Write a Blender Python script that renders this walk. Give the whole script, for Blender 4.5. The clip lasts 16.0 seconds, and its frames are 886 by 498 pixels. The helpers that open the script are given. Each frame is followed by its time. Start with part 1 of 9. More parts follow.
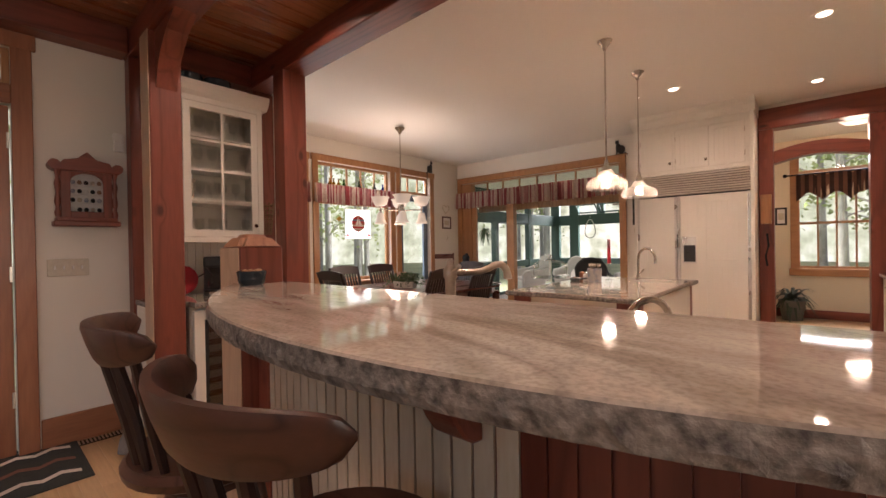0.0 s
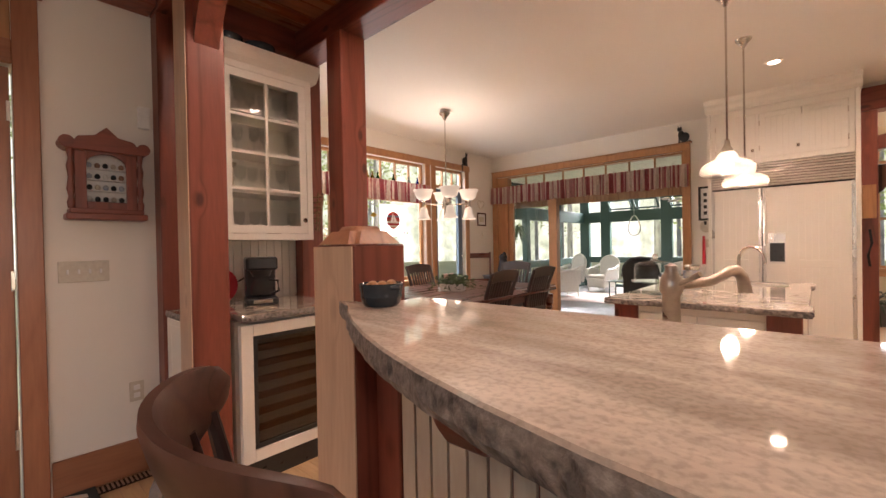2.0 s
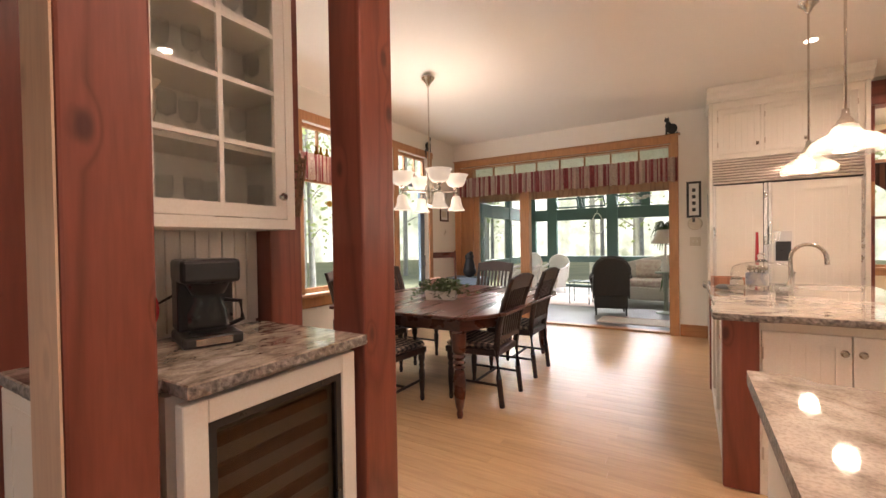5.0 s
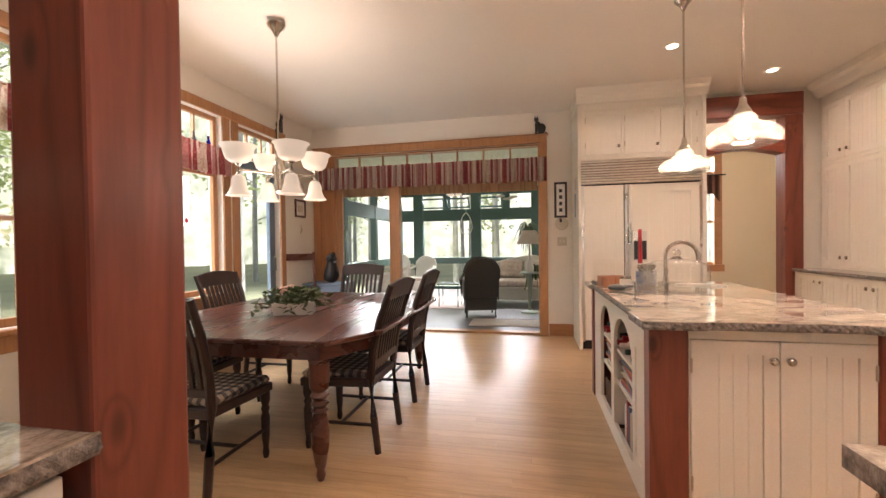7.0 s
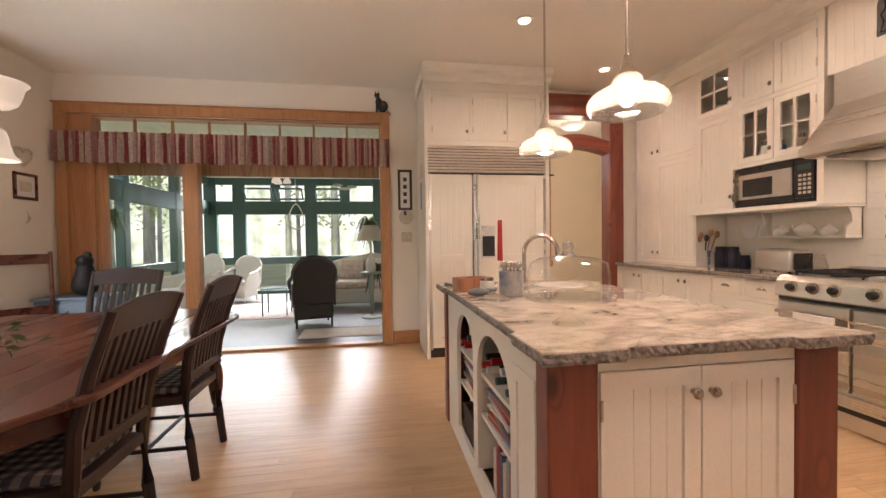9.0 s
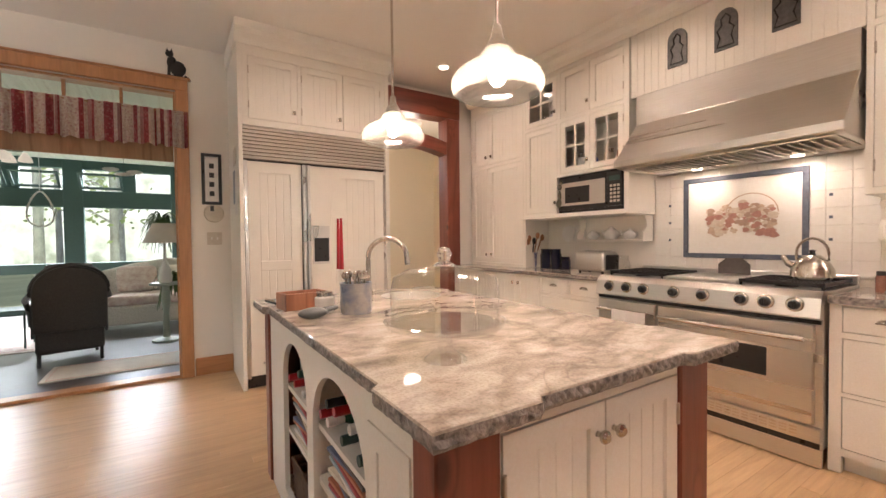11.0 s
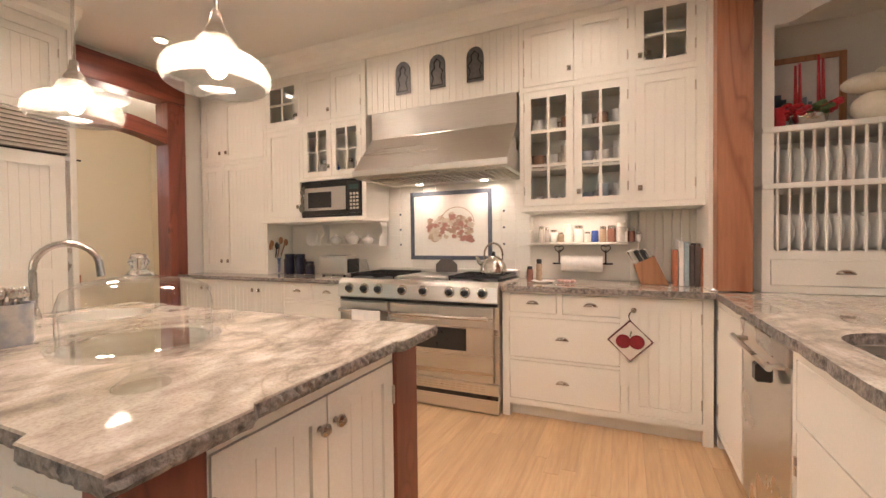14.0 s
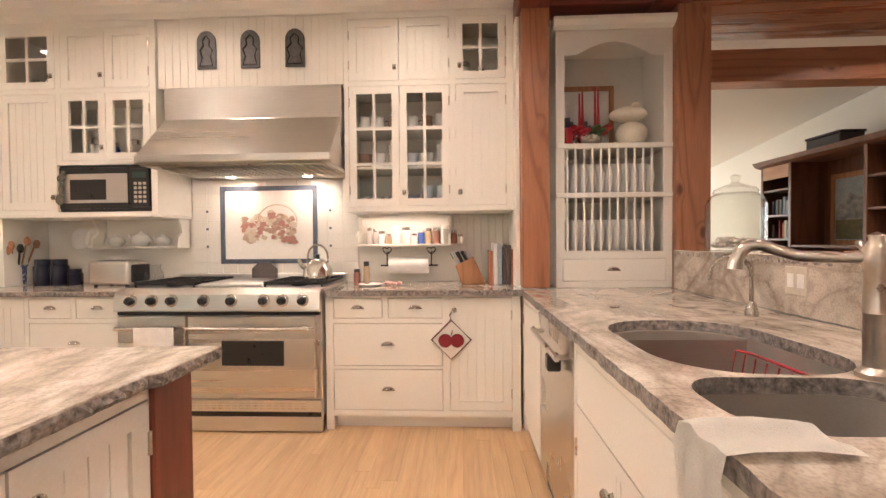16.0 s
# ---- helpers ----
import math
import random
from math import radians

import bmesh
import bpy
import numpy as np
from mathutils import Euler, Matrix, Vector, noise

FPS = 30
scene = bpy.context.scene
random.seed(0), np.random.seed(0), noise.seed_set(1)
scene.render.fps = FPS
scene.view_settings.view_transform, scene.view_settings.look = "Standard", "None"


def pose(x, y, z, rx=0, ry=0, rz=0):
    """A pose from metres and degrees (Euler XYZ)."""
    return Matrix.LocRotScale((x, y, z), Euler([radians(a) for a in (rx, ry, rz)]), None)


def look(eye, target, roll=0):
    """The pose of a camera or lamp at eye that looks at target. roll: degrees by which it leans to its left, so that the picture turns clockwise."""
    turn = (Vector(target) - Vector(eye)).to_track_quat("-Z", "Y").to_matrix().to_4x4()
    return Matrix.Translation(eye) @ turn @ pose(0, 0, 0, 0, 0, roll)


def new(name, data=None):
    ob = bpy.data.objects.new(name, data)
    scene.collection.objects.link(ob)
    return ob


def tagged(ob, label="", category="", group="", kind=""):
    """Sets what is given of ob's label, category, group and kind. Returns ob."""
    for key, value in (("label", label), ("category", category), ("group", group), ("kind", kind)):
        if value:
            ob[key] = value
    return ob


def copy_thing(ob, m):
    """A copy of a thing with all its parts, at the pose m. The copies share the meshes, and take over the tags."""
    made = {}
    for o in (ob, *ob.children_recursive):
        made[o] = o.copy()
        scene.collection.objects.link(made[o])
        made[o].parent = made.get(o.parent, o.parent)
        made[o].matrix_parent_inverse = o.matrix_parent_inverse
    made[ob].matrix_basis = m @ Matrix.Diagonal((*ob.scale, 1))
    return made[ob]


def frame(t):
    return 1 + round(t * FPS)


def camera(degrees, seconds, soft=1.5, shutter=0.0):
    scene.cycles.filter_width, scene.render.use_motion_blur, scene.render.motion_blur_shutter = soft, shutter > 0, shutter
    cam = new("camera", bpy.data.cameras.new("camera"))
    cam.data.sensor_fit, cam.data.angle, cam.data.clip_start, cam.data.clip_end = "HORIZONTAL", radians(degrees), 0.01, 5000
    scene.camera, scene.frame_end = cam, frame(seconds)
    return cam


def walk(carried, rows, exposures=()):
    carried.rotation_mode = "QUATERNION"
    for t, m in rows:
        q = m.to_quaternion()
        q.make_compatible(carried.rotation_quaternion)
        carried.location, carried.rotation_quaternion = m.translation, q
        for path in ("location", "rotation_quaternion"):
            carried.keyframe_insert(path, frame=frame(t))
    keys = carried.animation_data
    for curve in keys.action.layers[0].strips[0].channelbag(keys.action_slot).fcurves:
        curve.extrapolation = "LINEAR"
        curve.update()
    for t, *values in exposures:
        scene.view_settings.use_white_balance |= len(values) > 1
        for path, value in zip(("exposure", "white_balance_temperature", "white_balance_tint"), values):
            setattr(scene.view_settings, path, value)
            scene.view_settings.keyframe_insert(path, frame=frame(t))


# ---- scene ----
cam = camera(93.9, 16.0)
PATH = [
    (0, (-0.023, 0.174, 1.292), (-1.345, 1.674, 1.279), -1.0),
    (0.5, (-0.199, 0.191, 1.292), (-1.533, 1.681, 1.285), -0.9),
    (1, (-0.395, 0.191, 1.296), (-1.733, 1.678, 1.282), -0.9),
    (1.5, (-0.609, 0.197, 1.293), (-1.947, 1.684, 1.276), -1.1),
    (2, (-0.825, 0.239, 1.299), (-2.166, 1.722, 1.28), -1.1),
    (2.5, (-1.054, 0.27, 1.302), (-2.395, 1.753, 1.277), -1.2),
    (3, (-1.265, 0.295, 1.312), (-2.593, 1.791, 1.287), -1.3),
    (5.5, (-2.15, 0.733, 1.282), (-3.05, 2.518, 1.247), -0.9),
    (6, (-2.254, 0.884, 1.277), (-3.014, 2.733, 1.232), -1.0),
    (6.5, (-2.335, 1.031, 1.263), (-2.929, 2.94, 1.216), -0.9),
    (7, (-2.373, 1.245, 1.249), (-2.784, 3.202, 1.223), -0.8),
    (7.5, (-2.392, 1.447, 1.237), (-2.625, 3.433, 1.206), -0.7),
    (8, (-2.411, 1.647, 1.233), (-2.465, 3.646, 1.2), -0.8),
    (8.5, (-2.386, 1.875, 1.228), (-2.243, 3.87, 1.195), -0.9),
    (9, (-2.352, 2.079, 1.219), (-2.017, 4.05, 1.174), -0.8),
    (11.5, (-2.252, 2.56, 1.233), (-1.001, 4.119, 1.19), -0.6),
    (12, (-2.267, 2.546, 1.239), (-0.862, 3.969, 1.199), -0.5),
    (12.5, (-2.284, 2.525, 1.241), (-0.747, 3.805, 1.206), -0.4),
    (13, (-2.297, 2.505, 1.241), (-0.649, 3.638, 1.204), -0.5),
    (13.5, (-2.3, 2.49, 1.228), (-0.553, 3.463, 1.191), -0.5),
    (14, (-2.237, 2.458, 1.227), (-0.408, 3.266, 1.19), -0.6),
    (14.5, (-2.138, 2.408, 1.218), (-0.241, 3.043, 1.186), -0.4),
    (15, (-2.093, 2.376, 1.209), (-0.145, 2.829, 1.186), -0.4),
    (15.5, (-2.081, 2.374, 1.21), (-0.1, 2.646, 1.187), -0.4),
    (16, (-2.066, 2.371, 1.228), (-0.068, 2.456, 1.19), -0.5),
]
walk(cam, [(t, look(eye, target, roll)) for t, eye, target, roll in PATH],
     exposures=[(0, 0.12, 6650, 20), (1, 0.26, 6650, 20), (2.5, 0.58, 6700, 19), (5.5, 0.62, 6650, 16), (8, 0.50, 6600, 16), (11.5, 0.61, 6050, 11), (12.5, 0.63, 6000, 9), (14, 0.66, 6000, 8), (16, 0.87, 5950, 9)])

# ---- world and light ----
world = bpy.data.worlds.new("daylight")
scene.world = world
world.use_nodes = True
wn = world.node_tree
wsky = wn.nodes.new("ShaderNodeTexSky")
wsky.sky_type = "NISHITA"
wsky.sun_disc = False
wsky.sun_elevation = radians(39)
wsky.sun_rotation = radians(-17.5)
wn.nodes["Background"].inputs[1].default_value = 0.12
wn.links.new(wsky.outputs[0], wn.nodes["Background"].inputs[0])


def lamp(name, kind, m, energy, color, size=0.1, size_y=None, spread=180, angle=0.5):
    d = bpy.data.lights.new(name, kind)
    d.energy, d.color = energy, color
    if kind == "AREA":
        d.shape = "RECTANGLE" if size_y else "DISK"
        d.size = size
        if size_y:
            d.size_y = size_y
        d.spread = radians(spread)
    elif kind == "SUN":
        d.angle = radians(angle)
    else:
        d.shadow_soft_size = size
    ob = new(name, d)
    ob.matrix_world = m
    return ob


WARM = (1.0, 0.755, 0.59)
DAY = (0.93, 0.97, 1.0)
lamp("sun", "SUN", look((-6, 22, 16), (0, 3, 0)), 2.5, (1.0, 0.95, 0.87), angle=3)
# daylight through the west windows, the sunroom and the hall window
lamp("west_sky_light", "AREA", look((-6.9, 4.2, 3.7), (-3.2, 4.2, 0.6)), 240, DAY, 2.6, 1.2)
# unseen lamp below the sill, added as ground bounce to lift the ceiling
lamp("west_ground_bounce", "AREA", look((-6.3, 4.2, 0.42), (-3.2, 4.2, 2.9)), 45, DAY, 2.8, 0.35)
lamp("sunroom_sky_light", "AREA", look((-4.3, 14.2, 3.6), (-4.1, 9.0, 0.2)), 2500, DAY, 7.0, 1.6)
lamp("hall_sky_light", "AREA", look((0.33, 10.6, 3.4), (0.33, 7.4, 0.4)), 200, DAY, 1.6, 1.2)
# warm fill lamps added at unseen south and east openings of the living room
lamp("living_sky_light", "AREA", look((-1.1, -6.6, 2.6), (-1.1, -2.0, 0.6)), 24, (1.0, 0.86, 0.72), 3.6, 1.8)
lamp("living_east_light", "AREA", look((7.5, 0.0, 1.6), (3.0, -0.4, 1.3)), 90, (1.0, 0.92, 0.80), 3.0, 1.4)

# ---- materials ----


def mat(name, c1, c2=None, rough=0.5, metal=0.0, scale=4.0, stretch=(1, 1, 1), bump=0.0, fine=60.0, coat=0.0,
        detail=4.0, contrast=0.5, vary=0.0, emit=0.0, rough_var=0.08):
    """Two-scale procedural surface: a broad stain from c1 to c2, fine grain, bump and uneven gloss."""
    m = bpy.data.materials.new(name)
    m.use_nodes = True
    t = m.node_tree
    b = t.nodes["Principled BSDF"]
    b.inputs["Roughness"].default_value, b.inputs["Metallic"].default_value = rough, metal
    b.inputs["Coat Weight"].default_value = coat
    b.inputs["Coat Roughness"].default_value = 0.08
    co = t.nodes.new("ShaderNodeNewGeometry")
    mp = t.nodes.new("ShaderNodeMapping")
    mp.inputs["Scale"].default_value = stretch
    t.links.new(co.outputs["Position"], mp.inputs["Vector"])
    n1 = t.nodes.new("ShaderNodeTexNoise")
    n1.inputs["Scale"].default_value, n1.inputs["Detail"].default_value = scale, detail
    t.links.new(mp.outputs[0], n1.inputs["Vector"])
    n2 = t.nodes.new("ShaderNodeTexNoise")
    n2.inputs["Scale"].default_value, n2.inputs["Detail"].default_value = fine, 3.0
    t.links.new(mp.outputs[0], n2.inputs["Vector"])
    c2 = c2 or tuple(v * 0.88 for v in c1)
    r = t.nodes.new("ShaderNodeValToRGB")
    r.color_ramp.elements[0].position = 0.5 - 0.5 * (1 - contrast)
    r.color_ramp.elements[1].position = 0.5 + 0.5 * (1 - contrast)
    r.color_ramp.elements[0].color, r.color_ramp.elements[1].color = (*c2, 1), (*c1, 1)
    t.links.new(n1.outputs["Fac"], r.inputs["Fac"])
    mix = t.nodes.new("ShaderNodeMix")
    mix.data_type, mix.blend_type = "RGBA", "OVERLAY"
    mix.inputs["Factor"].default_value = 0.22
    t.links.new(r.outputs[0], mix.inputs["A"])
    t.links.new(n2.outputs["Fac"], mix.inputs["B"])
    out = mix.outputs["Result"]
    if vary:
        oi = t.nodes.new("ShaderNodeObjectInfo")
        hsv = t.nodes.new("ShaderNodeHueSaturation")
        mr = t.nodes.new("ShaderNodeMapRange")
        mr.inputs["To Min"].default_value, mr.inputs["To Max"].default_value = 1 - vary, 1 + vary
        t.links.new(oi.outputs["Random"], mr.inputs["Value"])
        t.links.new(mr.outputs[0], hsv.inputs["Value"])
        t.links.new(out, hsv.inputs["Color"])
        out = hsv.outputs[0]
    t.links.new(out, b.inputs["Base Color"])
    rr = t.nodes.new("ShaderNodeMapRange")
    rr.inputs["To Min"].default_value, rr.inputs["To Max"].default_value = max(0.02, rough - rough_var), min(1, rough + rough_var)
    t.links.new(n1.outputs["Fac"], rr.inputs["Value"])
    t.links.new(rr.outputs[0], b.inputs["Roughness"])
    if bump:
        bp = t.nodes.new("ShaderNodeBump")
        bp.inputs["Strength"].default_value, bp.inputs["Distance"].default_value = bump, 0.003
        t.links.new(n2.outputs["Fac"], bp.inputs["Height"])
        t.links.new(bp.outputs[0], b.inputs["Normal"])
    if emit:
        b.inputs["Emission Color"].default_value = (*c1, 1)
        b.inputs["Emission Strength"].default_value = emit
    return m


def wood(name, c1, c2, axis="z", rough=0.42, knots=0.0, scale=9.0, vary=0.0, coat=0.0, ring=1.0, wave=0.28):
    """Wood with long grain along an axis, growth rings that bend round dark knots, and a fresh cut in every board."""
    s = {"x": (0.09, 1, 1), "y": (1, 0.09, 1), "z": (1, 1, 0.09)}[axis]
    m = mat(name, c1, c2, rough, 0, scale, s, 0.12, scale * 9, coat, 6.0, 0.45, vary)
    t = m.node_tree
    b = t.nodes["Principled BSDF"]
    src = b.inputs["Base Color"].links[0].from_socket
    co = t.nodes.new("ShaderNodeNewGeometry")
    oi = t.nodes.new("ShaderNodeObjectInfo")

    def calc(op, p, q):
        n = t.nodes.new("ShaderNodeMath")
        n.operation = op
        for i, v in enumerate((p, q)):
            if isinstance(v, (int, float)):
                n.inputs[i].default_value = v
            else:
                t.links.new(v, n.inputs[i])
        return n.outputs[0]

    shift = calc("ADD", calc("MULTIPLY", oi.outputs["Random"], 37.0), calc("MULTIPLY", co.outputs["Random Per Island"], 53.0))
    moved = t.nodes.new("ShaderNodeVectorMath")
    moved.operation = "ADD"
    t.links.new(co.outputs["Position"], moved.inputs[0])
    t.links.new(shift, moved.inputs[1])
    for n in t.nodes:
        if n.bl_idname == "ShaderNodeMapping":
            t.links.new(moved.outputs[0], n.inputs["Vector"])
    mp = t.nodes.new("ShaderNodeMapping")
    mp.inputs["Scale"].default_value = {"x": (0.07, 1, 1), "y": (1, 0.07, 1), "z": (1, 1, 0.07)}[axis]
    t.links.new(moved.outputs[0], mp.inputs["Vector"])
    field = t.nodes.new("ShaderNodeTexNoise")
    field.inputs["Scale"].default_value, field.inputs["Detail"].default_value = 3.2 * ring, 1.5
    t.links.new(mp.outputs[0], field.inputs["Vector"])
    rings = calc("MULTIPLY", field.outputs["Fac"], 26.0)
    knot = None
    if knots:
        vo = t.nodes.new("ShaderNodeTexVoronoi")
        vo.inputs["Scale"].default_value = 5.5
        mp2 = t.nodes.new("ShaderNodeMapping")
        mp2.inputs["Scale"].default_value = {"x": (0.5, 1, 1), "y": (1, 0.5, 1), "z": (1, 1, 0.5)}[axis]
        t.links.new(moved.outputs[0], mp2.inputs["Vector"])
        t.links.new(mp2.outputs[0], vo.inputs["Vector"])
        mr = t.nodes.new("ShaderNodeMapRange")
        mr.interpolation_type = "SMOOTHSTEP"
        mr.inputs["From Min"].default_value, mr.inputs["From Max"].default_value = 0.06, 0.15
        mr.inputs["To Min"].default_value, mr.inputs["To Max"].default_value = knots, 0.0
        t.links.new(vo.outputs["Distance"], mr.inputs["Value"])
        knot = mr.outputs[0]
        near = t.nodes.new("ShaderNodeMapRange")
        near.interpolation_type = "SMOOTHSTEP"
        near.inputs["From Min"].default_value, near.inputs["From Max"].default_value = 0.06, 0.30
        near.inputs["To Min"].default_value, near.inputs["To Max"].default_value = 1.6, 0.0
        t.links.new(vo.outputs["Distance"], near.inputs["Value"])
        rings = calc("ADD", rings, near.outputs[0])
    late = calc("PINGPONG", rings, 1.0)
    r = t.nodes.new("ShaderNodeValToRGB")
    e = r.color_ramp.elements
    e[0].position, e[0].color = 0.0, (1, 1, 1, 1)
    e[1].position, e[1].color = 1.0, (0.50, 0.40, 0.36, 1)
    e.new(0.62).color = (0.94, 0.92, 0.90, 1)
    t.links.new(late, r.inputs["Fac"])
    mx = t.nodes.new("ShaderNodeMix")
    mx.data_type, mx.blend_type = "RGBA", "MULTIPLY"
    mx.inputs["Factor"].default_value = wave * 2.2
    t.links.new(src, mx.inputs["A"])
    t.links.new(r.outputs[0], mx.inputs["B"])
    out = mx.outputs["Result"]
    if knot is not None:
        m2 = t.nodes.new("ShaderNodeMix")
        m2.data_type = "RGBA"
        m2.inputs["B"].default_value = (c2[0] * 0.33, c2[1] * 0.28, c2[2] * 0.30, 1)
        t.links.new(knot, m2.inputs["Factor"])
        t.links.new(out, m2.inputs["A"])
        out = m2.outputs["Result"]
    t.links.new(out, b.inputs["Base Color"])
    return m


def granite(name, streak, turn=0.35, veining=0.34, blots=0.40, gain=1.0):
    """Polished granite: soft tan ground, flowing grey-brown bands, thin dark veins and fine crystals."""
    m = bpy.data.materials.new(name)
    m.use_nodes = True
    t = m.node_tree
    b = t.nodes["Principled BSDF"]
    co = t.nodes.new("ShaderNodeNewGeometry")
    mp = t.nodes.new("ShaderNodeMapping")
    mp.inputs["Scale"].default_value = streak
    mp.inputs["Rotation"].default_value = (0, 0, turn)
    t.links.new(co.outputs["Position"], mp.inputs["Vector"])

    def noise(scale, detail, dist, src):
        n = t.nodes.new("ShaderNodeTexNoise")
        n.inputs["Scale"].default_value, n.inputs["Detail"].default_value, n.inputs["Distortion"].default_value = scale, detail, dist
        t.links.new(src, n.inputs["Vector"])
        return n.outputs["Fac"]

    def ramp(src, stops):
        r = t.nodes.new("ShaderNodeValToRGB")
        e = r.color_ramp.elements
        e[0].position, e[0].color = stops[0][0], (*stops[0][1], 1)
        e[1].position, e[1].color = stops[-1][0], (*stops[-1][1], 1)
        for p, c in stops[1:-1]:
            e.new(p).color = (*c, 1)
        t.links.new(src, r.inputs["Fac"])
        return r.outputs[0]

    def times(a_, b_, f):
        x = t.nodes.new("ShaderNodeMix")
        x.data_type, x.blend_type = "RGBA", "MULTIPLY"
        x.inputs["Factor"].default_value = f
        t.links.new(a_, x.inputs["A"])
        t.links.new(b_, x.inputs["B"])
        return x.outputs["Result"]

    ground = ramp(noise(1.25, 9, 1.2, mp.outputs[0]), ((0.30, (0.20 * gain, 0.16 * gain, 0.125 * gain)), (0.41, (0.44 * gain, 0.385 * gain, 0.315 * gain)), (0.49, (0.63 * gain, 0.565 * gain, 0.485 * gain)), (0.555, (0.42 * gain, 0.365 * gain, 0.305 * gain)), (0.62, (0.67 * gain, 0.61 * gain, 0.53 * gain)), (0.74, (0.48 * gain, 0.42 * gain, 0.35 * gain))))
    veins = ramp(noise(2.2, 10, 1.6, mp.outputs[0]), ((0.40, (1, 1, 1)), (0.465, (0.78, 0.72, 0.66)), (0.49, (0.30, 0.25, 0.23)), (0.515, (0.80, 0.75, 0.70)), (0.60, (1, 1, 1))))
    blot = ramp(noise(9, 6, 1.0, mp.outputs[0]), ((0.34, (0.45, 0.40, 0.38)), (0.50, (1, 1, 1)), (0.7, (1, 1, 1))))
    crystals = ramp(noise(130, 6, 0, co.outputs["Position"]), ((0.36, (0.25, 0.22, 0.20)), (0.55, (1, 1, 1))))
    streaks = ramp(noise(15, 5, 0.6, mp.outputs[0]), ((0.36, (0.42, 0.37, 0.34)), (0.47, (0.90, 0.88, 0.86)), (0.60, (1, 1, 1))))
    col = times(times(times(times(ground, veins, veining), blot, blots), streaks, blots * 1.3), crystals, 0.27)
    t.links.new(col, b.inputs["Base Color"])
    b.inputs["Roughness"].default_value = 0.045
    b.inputs["Specular IOR Level"].default_value = 0.6
    return m


def clear(name, color=(1, 1, 1), rough=0.0, ior=1.45, thin=True):
    """Glass; a thin pane mixes a see-through with a mirror by Fresnel."""
    m = bpy.data.materials.new(name)
    m.use_nodes = True
    t = m.node_tree
    if not thin:
        b = t.nodes["Principled BSDF"]
        b.inputs["Base Color"].default_value = (*color, 1)
        b.inputs["Transmission Weight"].default_value = 1.0
        b.inputs["Roughness"].default_value, b.inputs["IOR"].default_value = rough, ior
        return m
    tr = t.nodes.new("ShaderNodeBsdfTransparent")
    tr.inputs[0].default_value = (*color, 1)
    gl = t.nodes.new("ShaderNodeBsdfGlossy")
    gl.inputs["Roughness"].default_value = rough
    lw = t.nodes.new("ShaderNodeLayerWeight")
    lw.inputs[0].default_value = 0.5
    pw = t.nodes.new("ShaderNodeMath")
    pw.operation, pw.inputs[1].default_value = "POWER", 4.0
    t.links.new(lw.outputs["Facing"], pw.inputs[0])
    fr = t.nodes.new("ShaderNodeMath")
    fr.operation, fr.inputs[1].default_value, fr.inputs[2].default_value = "MULTIPLY_ADD", 0.8, 0.03
    t.links.new(pw.outputs[0], fr.inputs[0])
    ms = t.nodes.new("ShaderNodeMixShader")
    t.links.new(fr.outputs[0], ms.inputs[0])
    t.links.new(tr.outputs[0], ms.inputs[1])
    t.links.new(gl.outputs[0], ms.inputs[2])
    t.links.new(ms.outputs[0], t.nodes["Material Output"].inputs[0])
    return m


def glow(name, color, strength):
    m = bpy.data.materials.new(name)
    m.use_nodes = True
    b = m.node_tree.nodes["Principled BSDF"]
    b.inputs["Base Color"].default_value = (*color, 1)
    b.inputs["Emission Color"].default_value = (*color, 1)
    b.inputs["Emission Strength"].default_value = strength
    return m


PLASTER = mat("plaster", (0.80, 0.76, 0.69), (0.77, 0.73, 0.66), 0.85, scale=1.2, bump=0.15, fine=220)
CEIL = mat("ceiling_plaster", (0.80, 0.77, 0.71), (0.78, 0.745, 0.68), 0.9, scale=0.8, bump=0.1, fine=180)
HALLWALL = mat("hall_paint", (0.78, 0.70, 0.54), (0.76, 0.68, 0.52), 0.85, scale=1.0, bump=0.1, fine=200)
PAINT = mat("cream_paint", (0.80, 0.765, 0.69), (0.775, 0.74, 0.665), 0.42, scale=2.5, bump=0.05, fine=120)
TILE = mat("white_tile", (0.84, 0.81, 0.75), (0.82, 0.79, 0.73), 0.18, scale=3, fine=40)
TIMBER = wood("red_timber", (0.255, 0.070, 0.042), (0.165, 0.042, 0.027), "z", 0.38, 0.85)
TIMBER_X = wood("red_timber_x", (0.255, 0.070, 0.042), (0.165, 0.042, 0.027), "x", 0.38, 0.85)
TIMBER_Y = wood("red_timber_y", (0.255, 0.070, 0.042), (0.165, 0.042, 0.027), "y", 0.38, 0.85)
TIMBER_ORANGE = wood("orange_timber", (0.44, 0.205, 0.110), (0.33, 0.135, 0.070), "z", 0.4, 0.85)
TIMBER_ORANGE_Y = wood("orange_timber_y", (0.44, 0.205, 0.110), (0.33, 0.135, 0.070), "y", 0.4, 0.85)
PALE = wood("pale_wood", (0.64, 0.46, 0.33), (0.55, 0.37, 0.25), "z", 0.4, 0.3, wave=0.10)
FIR = wood("fir_trim", (0.48, 0.245, 0.112), (0.40, 0.190, 0.082), "z", 0.36, wave=0.10)
FIR_X = wood("fir_trim_x", (0.48, 0.245, 0.112), (0.40, 0.190, 0.082), "x", 0.36, wave=0.10)
FIR_Y = wood("fir_trim_y", (0.48, 0.245, 0.112), (0.40, 0.190, 0.082), "y", 0.36, wave=0.10)
# redder fir, also darkened for the shade round the living room door
FIR_RED_SHADED = wood("shaded_red_fir", (0.36, 0.150, 0.075), (0.27, 0.105, 0.052), "z", 0.36, wave=0.10)
